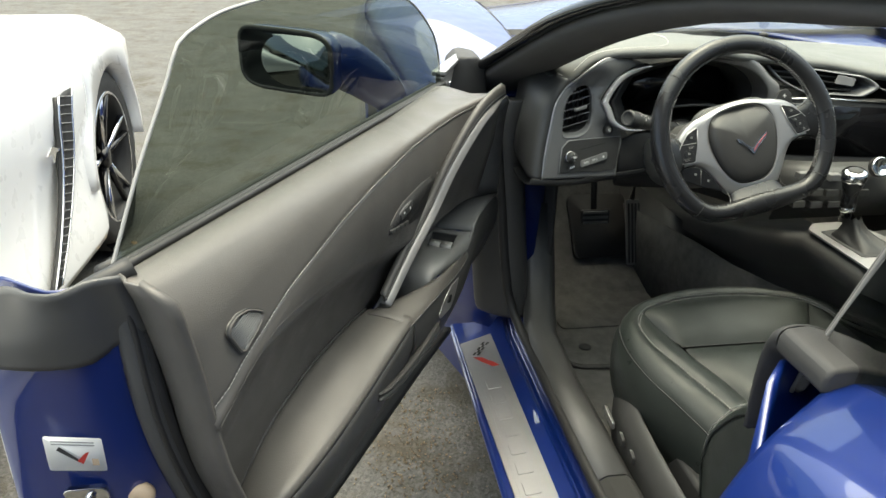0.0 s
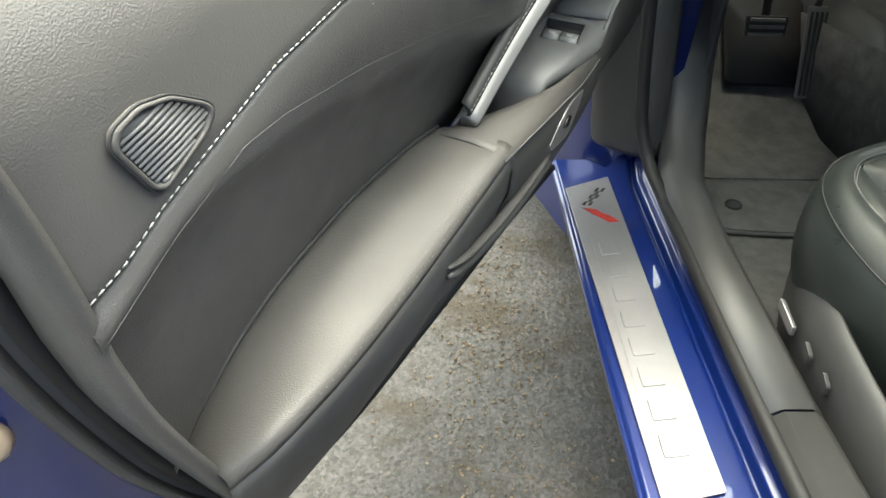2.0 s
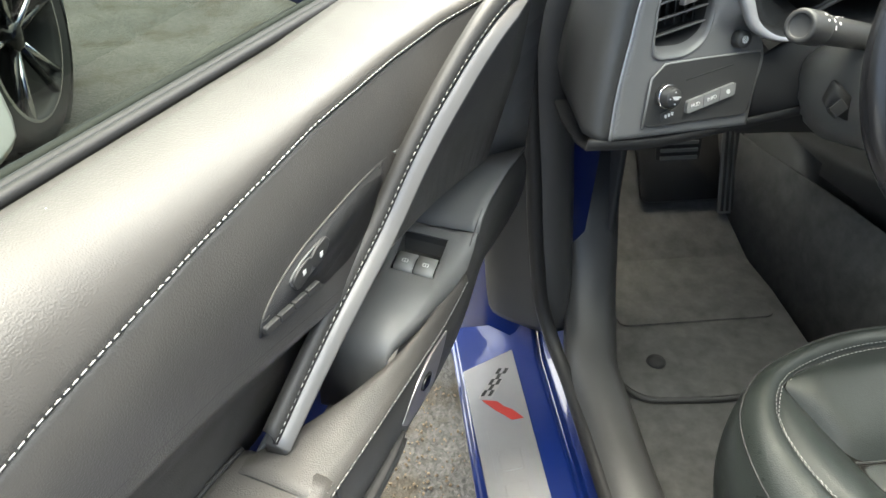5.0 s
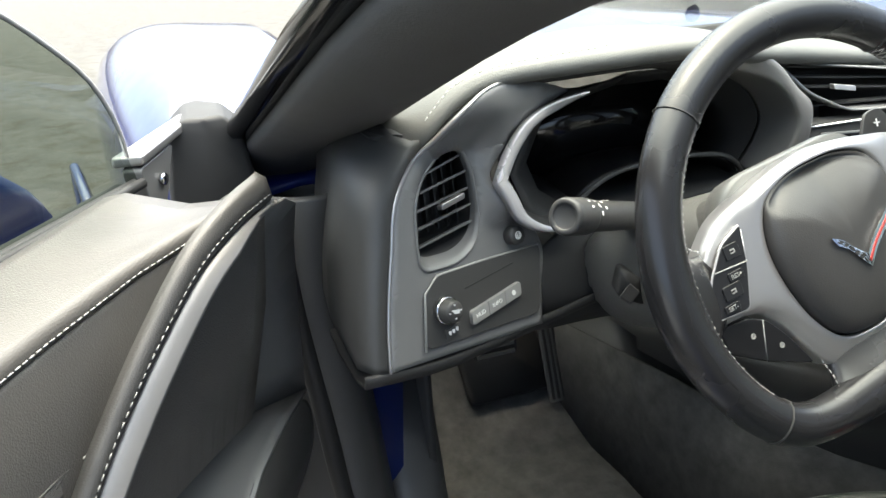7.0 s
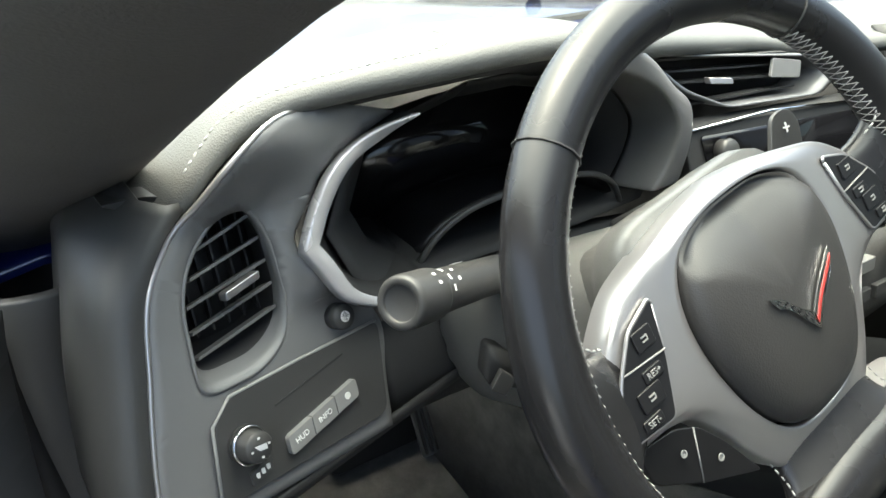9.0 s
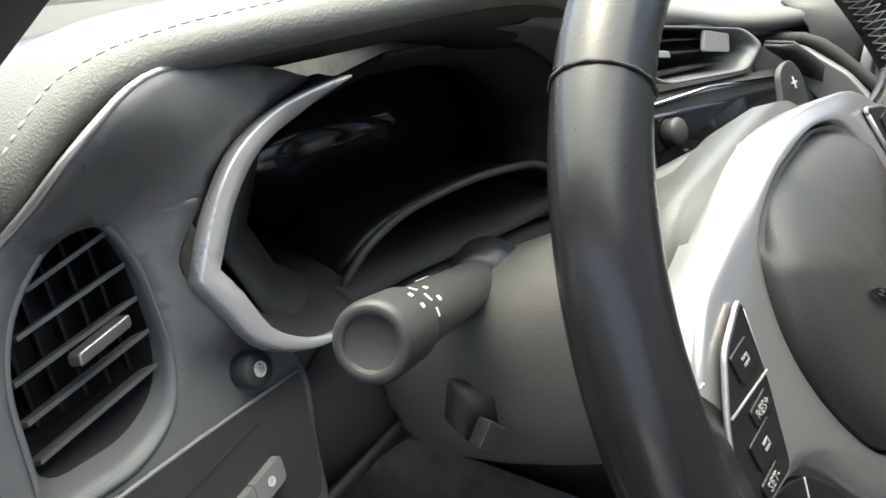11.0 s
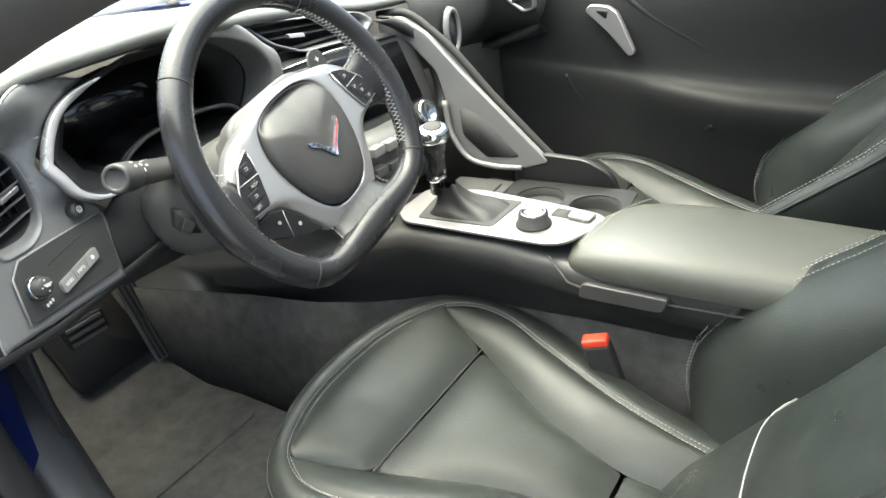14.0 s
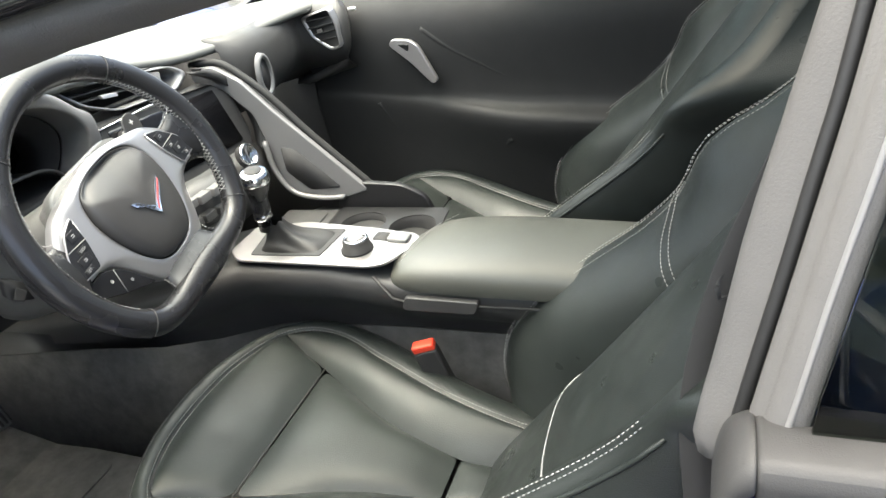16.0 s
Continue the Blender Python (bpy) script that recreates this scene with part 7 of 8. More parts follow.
def seat(name, label, mirror=False, shift=0.0):
    s = -1 if mirror else 1

    def X(x, y, z):
        return Vector((CX + (x - CX) * s, y, z))
    st = thing(name, label, "car seat", "car seats", at=tuple(X(0.51, 0.95, 0.25)))

    def zc(y):
        return 0.512 + 0.2 * (y - 1.117)
    LINE_O = [(0.255, 0.66), (0.238, 0.80), (0.196, 0.90), (0.225, 0.98), (0.252, 1.05), (0.262, 1.12), (0.248, 1.187), (0.208, 1.232), (0.150, 1.262), (0.075, 1.284), (0.0, 1.291)]
    LINE_O[0], LINE_O[1] = (0.165, 0.66), (0.172, 0.80)
    LINE_S = [(0.085, 0.66, 0.030), (0.092, 0.78, 0.030), (0.118, 0.895, 0.024), (0.170, 1.03, 0.018), (0.205, 1.120, 0.014), (0.206, 1.165, 0.010), (0.182, 1.207, 0.006), (0.135, 1.232, 0.003), (0.070, 1.248, 0.002), (0.0, 1.252, 0.002)]
    LINE_I = [(0.060, 0.66, -0.010), (0.040, 0.865, -0.012), (0.068, 0.98, -0.010), (0.137, 1.118, -0.006), (0.160, 1.165, -0.002), (0.180, 1.204, 0.004)]
    no, ns = 40, 40
    O = curve(LINE_O, no)
    S3 = curve(LINE_S, ns)

    def P(h, y, dz, sg):
        return X(0.51 + sg * h, y, zc(y) + dz)
    both = []
    for sg in (-1, 1):
        rows = []
        for k_, ((ho, yo), (hs, ys, ds)) in enumerate(zip(O, S3)):
            row = []
            e = Vector((ho - hs, yo - ys))
            L_ = max(e.length, 1e-4)
            e = e / L_
            for f, dz in ((0.0, ds), (0.10, ds + 0.0045), (0.30, ds * 0.9 + 0.0085), (0.52, ds * 0.7 + 0.008), (0.74, ds * 0.45 + 0.001), (0.90, ds * 0.2 - 0.012), (1.0, -0.032), (1.02, -0.062), (0.95, -0.115), (0.6, -0.16)):
                row.append(P(hs + e.x * L_ * f, ys + e.y * L_ * f, dz, sg))
            rows.append(row)
        both.append(rows)
    ring = both[0] + both[1][-2::-1]
    cush = part("cushion", loft(ring), LEATHER, st, "black leather cushion with a stitched horseshoe edge", sub=1)
    seam = [r[0] for r in ring]
    part("piping", tube([r[4] * 0.5 + r[5] * 0.5 + Vector((0, 0, 0.001)) for r in ring], 0.0013, 6), SOFT_BLACK, cush)
    part("stitching", stitches([r[0] * 0.35 + r[1] * 0.65 + Vector((0, 0, 0.0018)) for r in ring], 0.0036, 0.0022, 0.00062), GREY_THREAD, cush, "grey twin stitching")
    part("edge_seam", tube([p + Vector((0, 0, 0.0006)) for p in seam], 0.0010, 5), SOFT_BLACK, cush)
    # side rolls between the stitched line and the inner seam
    nr = 26
    Sr = curve(LINE_S[:7], nr)
    Ir = curve(LINE_I, nr)
    for sg in (-1, 1):
        rows = []
        for (ha, ya, da), (hb, yb2, db) in zip(Sr, Ir):
            wd = math.hypot(ha - hb, ya - yb2)
            row = []
            for t in np.linspace(0, 1, 9):
                bulge = 0.17 * wd * (1 - abs(2 * (t ** 0.8) - 1) ** 2.2)
                row.append(P(ha + (hb - ha) * t, ya + (yb2 - ya) * t, da + (db - da) * t + bulge, sg))
            rows.append(row)
        part("bolster_roll", loft(rows), LEATHER, st, sub=1)
        part("stitching", stitches([r[0] * 0.92 + r[1] * 0.08 + Vector((0, 0, 0.0015)) for r in rows], 0.0036, 0.0022, 0.00062), THREAD, cush)
    # front pad
    top = [P(-h, y, d, 1) for h, y, d in S3[S3[:, 1] > 1.2057]]
    top = top + [P(h, y, d, 1) for h, y, d in S3[S3[:, 1] > 1.2057][::-1][1:]]
    n_ = len(top)
    low = [Vector(p) for p in curve([tuple(P(-0.180, 1.204, 0.004, 1)), tuple(P(-0.160, 1.165, -0.002, 1)), tuple(P(-0.137, 1.120, -0.006, 1))], 5)]
    low += [P(-0.137 + 0.274 * i / (n_ - 9), 1.120, -0.006, 1) for i in range(1, n_ - 9)]
    low += [Vector(p) for p in curve([tuple(P(0.137, 1.120, -0.006, 1)), tuple(P(0.160, 1.165, -0.002, 1)), tuple(P(0.180, 1.204, 0.004, 1))], 5)]
    rows = []
    for a, b in zip(top, low):
        rows.append([a.lerp(b, t) + Vector((0, 0, min(0.016, 0.2 * (a - b).length) * (1 - abs(2 * t - 1) ** 3.0))) for t in np.linspace(0, 1, 9)])
    part("cushion_front", loft(rows), LEATHER, st, sub=1)
    part("stitching", stitches([p + Vector((0, -0.004, 0.0022)) for p in top], 0.0036, 0.0022, 0.00062), THREAD, cush)
    part("cross_tuck", tube([P(0.03 + 0.002 * t, 1.245 + 0.03 * t, 0.0075 - 0.004 * t, 1) for t in (0, 0.5, 1)], 0.0012, 5), SOFT_BLACK, cush)

    def pad(y0, y1, lift):
        rows = []
        hi = np.array(LINE_I)
        for f in np.linspace(0, 1, 13):
            y = y0 + (y1 - y0) * f
            h = float(np.interp(y, hi[:, 1], hi[:, 0])) - 0.001
            db = float(np.interp(y, hi[:, 1], hi[:, 2]))
            rows.append([P(h * t, y, db + lift * (1 - abs(2 * f - 1) ** 5) * (1 - abs(t) ** 5), 1) for t in np.linspace(-1, 1, 13)])
        return rows
    part("cushion_centre", loft(pad(0.868, 1.116, 0.015)), LEATHER, st, sub=1)
    part("cushion_tail", loft(pad(0.66, 0.862, 0.012)), LEATHER, st, sub=1)
    part("pad_seam", tube([P(h, 1.118, -0.004, 1) for h in np.linspace(-0.137, 0.137, 12)], 0.0014, 5), SOFT_BLACK, cush)
    # plastic valance with switches on the outer side
    rows = []
    for y, zt in ((0.60, 0.40), (0.80, 0.40), (0.95, 0.41), (1.06, 0.425), (1.14, 0.43), (1.20, 0.42), (1.24, 0.40)):
        xo = 0.242 if y < 1.1 else 0.242 + (y - 1.1) * 0.55
        rows.append([X(xo + 0.02, y, zt + 0.012), X(xo, y, zt), X(xo - 0.008, y, zt - 0.04), X(xo - 0.004, y, 0.30), X(xo + 0.01, y, 0.265)])
    val = part("valance", loft(rows), PLASTIC, st, "black plastic seat valance", solid=0.003, sub=1)
    for y, w in ((1.08, 0.024), (1.015, 0.010), (0.965, 0.009)):
        part("seat_switch", slab(rounded([X(0.232, y - w, 0.372), X(0.232, y + w, 0.380), X(0.232, y + w, 0.396), X(0.232, y - w, 0.388)], 0.004), Vector((-0.007 * s, 0, 0.002))), SILVER if w > 0.02 else PLASTIC, val, "seat adjuster switch", bevel=0.002)
    part("seat_base", box(*sorted((X(0.30, 0, 0).x, X(0.72, 0, 0).x)), 0.62, 1.15, 0.235, 0.40), SOFT_BLACK, st, bevel=0.01)

    # backrest
    def yb(z):
        return 0.703 - 0.74 * (z - 0.566) + shift
    zs = np.linspace(0.44, 1.04, 26)
    left_rows, mid_rows, right_rows, shell = [], [], [], []
    for z in zs:
        w = float(np.interp(z, [0.44, 0.55, 0.70, 0.765, 0.80, 0.86, 0.95, 1.04], [0.212, 0.220, 0.222, 0.220, 0.217, 0.213, 0.185, 0.14]))
        yf = float(np.interp(z, [0.44, 0.50, 0.555, 0.60, 0.64, 0.70, 0.746, 0.792, 0.827, 0.864, 0.899, 0.93, 1.04], [0.820, 0.836, 0.825, 0.797, 0.765, 0.689, 0.628, 0.582, 0.565, 0.553, 0.516, 0.470, 0.385])) + shift
        y = yb(z)
        bf = b = max(0.006, yf - y)
        wn = float(np.interp(z, [0.44, 0.70, 0.75, 0.80, 0.85, 0.875, 0.91, 0.95, 1.04], [0.232, 0.236, 0.232, 0.234, 0.262, 0.262, 0.215, 0.185, 0.14]))
        iwf = float(np.interp(z, [0.44, 0.55, 0.60, 0.65, 0.73, 0.80, 0.90, 1.04], [0.112, 0.100, 0.088, 0.076, 0.066, 0.060, 0.075, 0.08]))
        iwn = float(np.interp(z, [0.44, 0.80, 0.88, 0.95, 1.04], [0.172, 0.168, 0.150, 0.12, 0.08]))
        bn = b * float(np.interp(z, [0.835, 0.862, 0.885, 0.91], [1.0, 0.80, 0.35, 0.10]))
        for sg, store in ((-1, left_rows), (1, right_rows)):
            near = sg * s == -1
            we, iw, b = (wn, iwn, bn) if near else (w, iwf, bf)
            xx = lambda v: 0.51 + sg * v
            store.append([X(xx(iw - 0.004), y - 0.016, z), X(xx(iw + 0.003), y - 0.002, z), X(xx(iw * 0.88 + we * 0.12), y + b * 0.30, z), X(xx(iw * 0.65 + we * 0.35), y + b * 0.66, z), X(xx(iw * 0.36 + we * 0.64), y + b * 0.90, z), X(xx(we * 0.90 + iw * 0.1), y + b, z), X(xx(we + 0.002), y + b - 0.004, z), X(xx(we + 0.010), y + b - 0.018, z), X(xx(we + 0.012), y + b - 0.040, z), X(xx(we + 0.008), y - 0.03, z), X(xx(we - 0.01), y - 0.09, z)])
        mid_rows.append([X(0.51 + (t * (iwn if t * s < 0 else iwf)), y + 0.024 * (1 - abs(t) ** 2.6) - 0.014 * t ** 6, z) for t in np.linspace(-1, 1, 13)])
        shell.append([X(0.51 + t * w, y - 0.10 + 0.02 * t * t, z) for t in np.linspace(-1, 1, 9)])
    bk = part("backrest", loft(mid_rows), LEATHER, st, "black leather backrest", solid=0.004, sub=1)
    part("back_bolster", loft(left_rows), LEATHER, st, "deep side bolster", sub=1)
    part("back_bolster", loft(right_rows), LEATHER, st, "", sub=1)
    part("back_shell", loft(shell), SOFT_BLACK, st, "", solid=0.02)
    for rr in (left_rows, right_rows):
        if rr is (right_rows if mirror else left_rows):
            rr = [r for r in rr if r[0].z < 0.805]
        else:
            part("stitching", stitches([r[4] * 0.45 + r[5] * 0.55 + (r[3] - r[9]).normalized() * 0.002 + Vector((0, 0.001, 0.002)) for r in rr], 0.0038, 0.0022, 0.0007), GREY_THREAD, bk)
        part("stitching", stitches([r[5] + Vector((0, 0.0022, 0.0016)) for r in rr], 0.0038, 0.0022, 0.00068), THREAD, bk)
        part("stitching", stitches([r[5] * 0.2 + r[6] * 0.8 + Vector((0, 0.0022, 0.0016)) for r in rr], 0.0038, 0.0022, 0.00068), GREY_THREAD, bk)
        part("piping", tube([r[7] for r in rr], 0.0024, 6), LEATHER, bk)
    for zz, hw_, mt in ((0.590, 0.090, GREY_THREAD),):
        part("back_seam", tube([X(0.51 + t * (0.168 if t * s < 0 else hw_), yb(zz) + 0.0245 * (1 - abs(t) ** 2.6), zz) for t in np.linspace(-1, 1, 12)], 0.0024, 6), mt, bk)
    for rr, sg in ((left_rows if mirror else right_rows, 1 if mirror else -1),):
        # a run of thread just inside the crest, and a twin seam across the shoulder
        lift = (X(0.51 + sg, 0, 0) - X(0.51, 0, 0)) * 0.0012 + Vector((0, 0.0012, 0.0008))
        for dz in (0.0, 0.010):
            seam = []
            for q, zq in ((1, 0.735), (2, 0.748), (3, 0.764), (4, 0.782), (5, 0.795), (6, 0.797)):
                k = min(len(rr) - 2, max(0, int((zq + dz - 0.44) / 0.024)))
                g = (zq + dz - 0.44) / 0.024 - k
                at = lambda i: rr[k][i].lerp(rr[k + 1][i], g)
                seam.append(at(q) * 0.75 + (at(q - 1) + at(q + 1)) * 0.125 + lift * 1.3)
            part("stitching", stitches(curve(seam, 24), 0.0038, 0.0022, 0.0007), THREAD, bk)
    return st


seat("bucket_seat", "black leather driver seat with pale stitching")
seat("bucket_seat", "black leather passenger seat with pale stitching", True, 0.05)
# driver belt webbing and guide
belt = thing("seat_belt", "black seat belt webbing by the door pillar", "seat belt", at=(0.22, 0.5, 0.5))
rows = [[(x - 0.012, y + 0.020, z), (x + 0.012, y - 0.020, z)] for x, y, z in curve([(0.262, 0.47, 0.35), (0.262, 0.50, 0.55), (0.266, 0.525, 0.75), (0.272, 0.53, 0.84), (0.285, 0.515, 0.93), (0.30, 0.47, 1.05)], 20)]
part("webbing", loft(rows), SOFT_BLACK, belt, "woven black webbing", solid=0.002)
gd = [(0.288 + 0.45 * (x - 0.27), 0.512 + 0.45 * (y - 0.525), 0.935 + 0.6 * (z - 0.875)) for x, y, z in ((0.250, 0.556, 0.855), (0.290, 0.496, 0.862), (0.296, 0.490, 0.880), (0.288, 0.498, 0.894), (0.254, 0.552, 0.888), (0.246, 0.560, 0.872))]
part("belt_guide", tube(curve([tuple(p) for p in gd + gd[:1]], 36), 0.0025, 8), PLASTIC, belt, "black plastic belt guide loop")

# ---- sill plate, mat, pedals ----
sill = thing("sill_plate", "brushed metal sill plate with raised lettering and flag emblem", "sill plate", at=(0.052, 1.18, 0.318))
part("plate", slab(rounded([(0.020, 0.846, 0.3185), (0.096, 0.862, 0.3195), (0.092, 1.514, 0.3205), (0.009, 1.474, 0.3195)], 0.003), (0, 0, 0.0025)), BRUSHED, sill, "brushed metal plate", bevel=0.0008)
part("plate_field", slab(rounded([(0.028, 0.885, 0.3212), (0.077, 0.885, 0.3220), (0.076, 1.36, 0.3228), (0.028, 1.36, 0.3222)], 0.006), (0, 0, 0.0004)), BRUSHED, sill, "", smooth=False)
for i in range(8):
    y0 = 1.318 - i * 0.054
    part("raised_bar", slab(rounded([(0.037, y0 - 0.034, 0.3224), (0.068, y0 - 0.030, 0.3224), (0.068, y0 + 0.004, 0.3228), (0.037, y0, 0.3228)], 0.004), (0, 0, 0.0018)), BRUSHED, sill, "plain raised bar", bevel=0.0007)
FL0, FA, FB = Vector((0.024, 1.416, 0.3218)), Vector((0.020, -0.001, 0)), Vector((0.042, 0.063, 0))
part("emblem", slab([FL0, FL0 + FA, FL0 + FA * 0.95 + FB * 0.5, FL0 + FA * 0.8 + FB, FL0 + FA * 0.1 + FB * 0.95, FL0 - FA * 0.02 + FB * 0.45], (0, 0, 0.0008)), SILVER, sill, "chequered flag emblem", smooth=False)
for i in range(5):
    for j in range(3):
        if (i + j) % 2 == 0:
            p = FL0 + FA * (0.06 + j * 0.26) + FB * (0.08 + i * 0.17) + Vector((0, 0, 0.0009))
            part("emblem_square", slab([p, p + FA * 0.26, p + FA * 0.26 + FB * 0.17, p + FB * 0.17], (0, 0, 0.0006)), SOFT_BLACK, sill, "", smooth=False)
part("emblem", slab([(0.029, 1.413, 0.3218), (0.051, 1.409, 0.3218), (0.060, 1.398, 0.3218), (0.070, 1.392, 0.3218), (0.084, 1.374, 0.3218), (0.066, 1.372, 0.3218), (0.058, 1.381, 0.3218), (0.046, 1.392, 0.3218)], (0, 0, 0.0012)), RED, sill, "red flag emblem", smooth=False)

mat = thing("floor_mat", "black carpet floor mat with a bound edge", "floor mat", at=(0.48, 1.7, 0.245))
ol = rounded([(0.285, 1.78, 0.246), (0.262, 1.60, 0.246), (0.268, 1.50, 0.246), (0.30, 1.455, 0.246), (0.42, 1.445, 0.246), (0.62, 1.455, 0.246), (0.64, 1.95, 0.246), (0.33, 1.95, 0.246)], 0.04)
part("mat_top", slab(ol, (0, 0, 0.008)), CARPET, mat, "black carpet pile", bevel=0.002)
part("mat_binding", tube(ol + [ol[0]], 0.005, 8), PLASTIC, mat, "bound edge", bevel=0)
part("mat_clip", lathe([(0.016, 0), (0.015, 0.004), (0.006, 0.006), (0.0, 0.006)], (0.345, 1.53, 0.254), (0, 0, 1), 20), SOFT_BLACK, mat, "round mat clip")
part("heel_pad", slab(rounded([(0.31, 1.62, 0.254), (0.60, 1.62, 0.254), (0.60, 1.90, 0.254), (0.31, 1.90, 0.254)], 0.02), (0, 0, 0.004)), CARPET, mat, "ribbed heel pad", bevel=0.001)

def pedal(name, label, cx, y, z0, z1, w, lean, bars):
    p = thing(name, label, "pedal", at=(cx, y, z0))
    dy = lean * (z1 - z0)
    part("pedal_plate", slab(rounded([(cx - w, y, z0), (cx + w, y, z0), (cx + w * 1.05, y + dy, z1), (cx - w * 1.05, y + dy, z1)], 0.006), (0, 0.006, 0)), TITAN if name == "accelerator" else RUBBER, p, "drilled metal plate" if name == "accelerator" else "black pedal pad", bevel=0.001)
    for i in range(bars):
        if name == "accelerator":
            x = cx - w * 0.75 + i * 1.5 * w / (bars - 1)
            part("grip_bar", slab([(x - 0.0025, y - 0.002, z0 + 0.01), (x + 0.0025, y - 0.002, z0 + 0.01), (x + 0.0025, y - 0.002 + dy * 0.93, z1 - 0.008), (x - 0.0025, y - 0.002 + dy * 0.93, z1 - 0.008)], (0, -0.003, 0)), SOFT_BLACK, p, smooth=False)
        else:
            z = z0 + 0.006 + i * (z1 - z0 - 0.012) / (bars - 1)
            part("grip_bar", box(cx - w * 0.85, cx + w * 0.85, y + lean * (z - z0) - 0.005, y + lean * (z - z0), z - 0.003, z + 0.003), TITAN, p, smooth=False)
    part("pedal_arm", tube([(cx, y + 0.01 + dy, z1 - 0.01), (cx, y + 0.06, z1 + 0.12), (cx, y + 0.14, z1 + 0.25)], 0.009, 8), SOFT_BLACK, p)


pedal("brake_pedal", "wide black brake pedal with metal strips", 0.462, 1.85, 0.456, 0.496, 0.042, 0.25, 3)
pedal("accelerator", "tall metal accelerator pedal with dark ribs", 0.614, 1.89, 0.30, 0.485, 0.022, 0.35, 4)
rest = thing("footrest_strip", "slim metal strip at the foot rest", "trim strip", at=(0.262, 1.78, 0.35))
part("strip", slab(rounded([(0.258, 1.62, 0.33), (0.258, 1.63, 0.325), (0.258, 1.80, 0.47), (0.258, 1.79, 0.475)], 0.004), (0.008, 0, 0)), TITAN, rest, bevel=0.001)

# ---- passenger door ----
pd = thing("passenger_door", "closed passenger door with shade-darkened panel and silver pull", "car door", at=(1.42, 1.0, 0.35))
def door_profile(y):
    """Inner face of the closed door at y: (x, z) from the belt down."""
    w = float(np.interp(y, [0.3, 0.8, 0.95, 1.1, 1.2, 1.5], [0.05, 0.05, 0.042, 0.022, 0.0, 0.0]))
    za = float(np.interp(y, [0.3, 0.5, 0.95, 1.08, 1.2, 1.5], [0.668, 0.672, 0.690, 0.706, 0.722, 0.75]))
    return [(1.47, 0.955), (1.44, 0.960), (1.40, 0.945), (1.375, 0.905), (1.371, 0.86), (1.376, 0.80), (1.384, za + 0.022), (1.386 - 0.3 * w, za + 0.003), (1.384 - w, za - 0.002), (1.380 - w, za - 0.014), (1.383 - w, za - 0.045), (1.392 - 0.5 * w, za - 0.10), (1.398, 0.50), (1.405, 0.38), (1.41, 0.30)]


def face_x(y, z):
    p = door_profile(y)[3:]
    return float(np.interp(z, [q[1] for q in p][::-1], [q[0] for q in p][::-1]))


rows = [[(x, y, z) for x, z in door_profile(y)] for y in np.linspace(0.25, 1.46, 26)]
part("panel", loft(rows), DARK_SKIN, pd, "padded door panel with a low armrest, coloured dark for shade", solid=0.004, sub=1)
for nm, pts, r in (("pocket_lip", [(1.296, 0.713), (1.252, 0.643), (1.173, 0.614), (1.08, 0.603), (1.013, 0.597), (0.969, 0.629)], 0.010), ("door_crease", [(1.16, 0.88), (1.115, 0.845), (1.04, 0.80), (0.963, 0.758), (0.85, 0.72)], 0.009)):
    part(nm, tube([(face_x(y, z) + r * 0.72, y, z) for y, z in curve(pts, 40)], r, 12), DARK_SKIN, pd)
out = [(1.235, 0.852), (1.225, 0.865), (1.185, 0.862), (1.165, 0.848), (1.128, 0.768), (1.142, 0.760), (1.185, 0.808)]
pull = part("door_pull", slab(rounded([(1.352, y, z) for y, z in out], 0.008), (0.014, 0, 0)), SILVER, pd, "satin silver door pull", bevel=0.003)
part("pull_recess", slab(rounded([(1.351, 1.212, 0.853), (1.351, 1.185, 0.853), (1.351, 1.188, 0.836)], 0.004), (0.004, 0, 0)), SOFT_BLACK, pull)
part("lamp_lens", slab(rounded([(1.368, 1.325, 0.931), (1.368, 1.305, 0.931), (1.368, 1.305, 0.938), (1.368, 1.325, 0.938)], 0.002), (0.004, 0, 0)), PRINT, pd, "small pale lamp lens")
gp = part("door_glass", loft([[(1.475 - 0.08 * t, y - 0.05 * t, 0.95 + 0.22 * t) for t in (0, 0.5, 1)] for y in (0.35, 0.7, 1.0, 1.3)]), GLASS, pd, "tinted passenger glass")
gp.visible_shadow = False
part("outer_skin", loft([[(x, y, z) for x, z in ((1.49, 0.945), (1.56, 0.93), (1.66, 0.85), (1.69, 0.70), (1.66, 0.50), (1.68, 0.30), (1.55, 0.20))] for y in (0.35, 0.8, 1.2, 1.6)]), BLUE, pd, "", solid=0.005, sub=1)

# ---- white car alongside ----
wc = thing("white_sports_car", "white sports car parked alongside with black side vent", "car", at=(-2.0, 2.0, 0))
WS = -1.10
rows = []
for y, dx, zt in ((-1.6, -0.08, 0.80), (-0.6, -0.02, 0.90), (0.3, -0.04, 0.92), (1.2, -0.05, 0.90), (1.9, -0.03, 0.90), (2.3, 0.0, 0.90), (2.5, 0.012, 0.905), (2.65, 0.02, 0.91)):
    rows.append([(WS + dx + 0.01, y, 0.16), (WS + dx, y, 0.30), (WS + dx - 0.03, y, 0.45), (WS + dx + 0.0, y, 0.62), (WS + dx + 0.005, y, 0.74), (WS + dx - 0.03, y, zt - 0.08), (WS + dx - 0.10, y, zt - 0.01), (WS + dx - 0.25, y, zt + 0.01), (WS - 0.9, y, zt + 0.02), (WS - 1.78, y, zt - 0.05), (WS - 1.85, y, 0.3)])
part("body_side", loft(rows), WHITE, wc, "white body side", solid=0.006, sub=1)
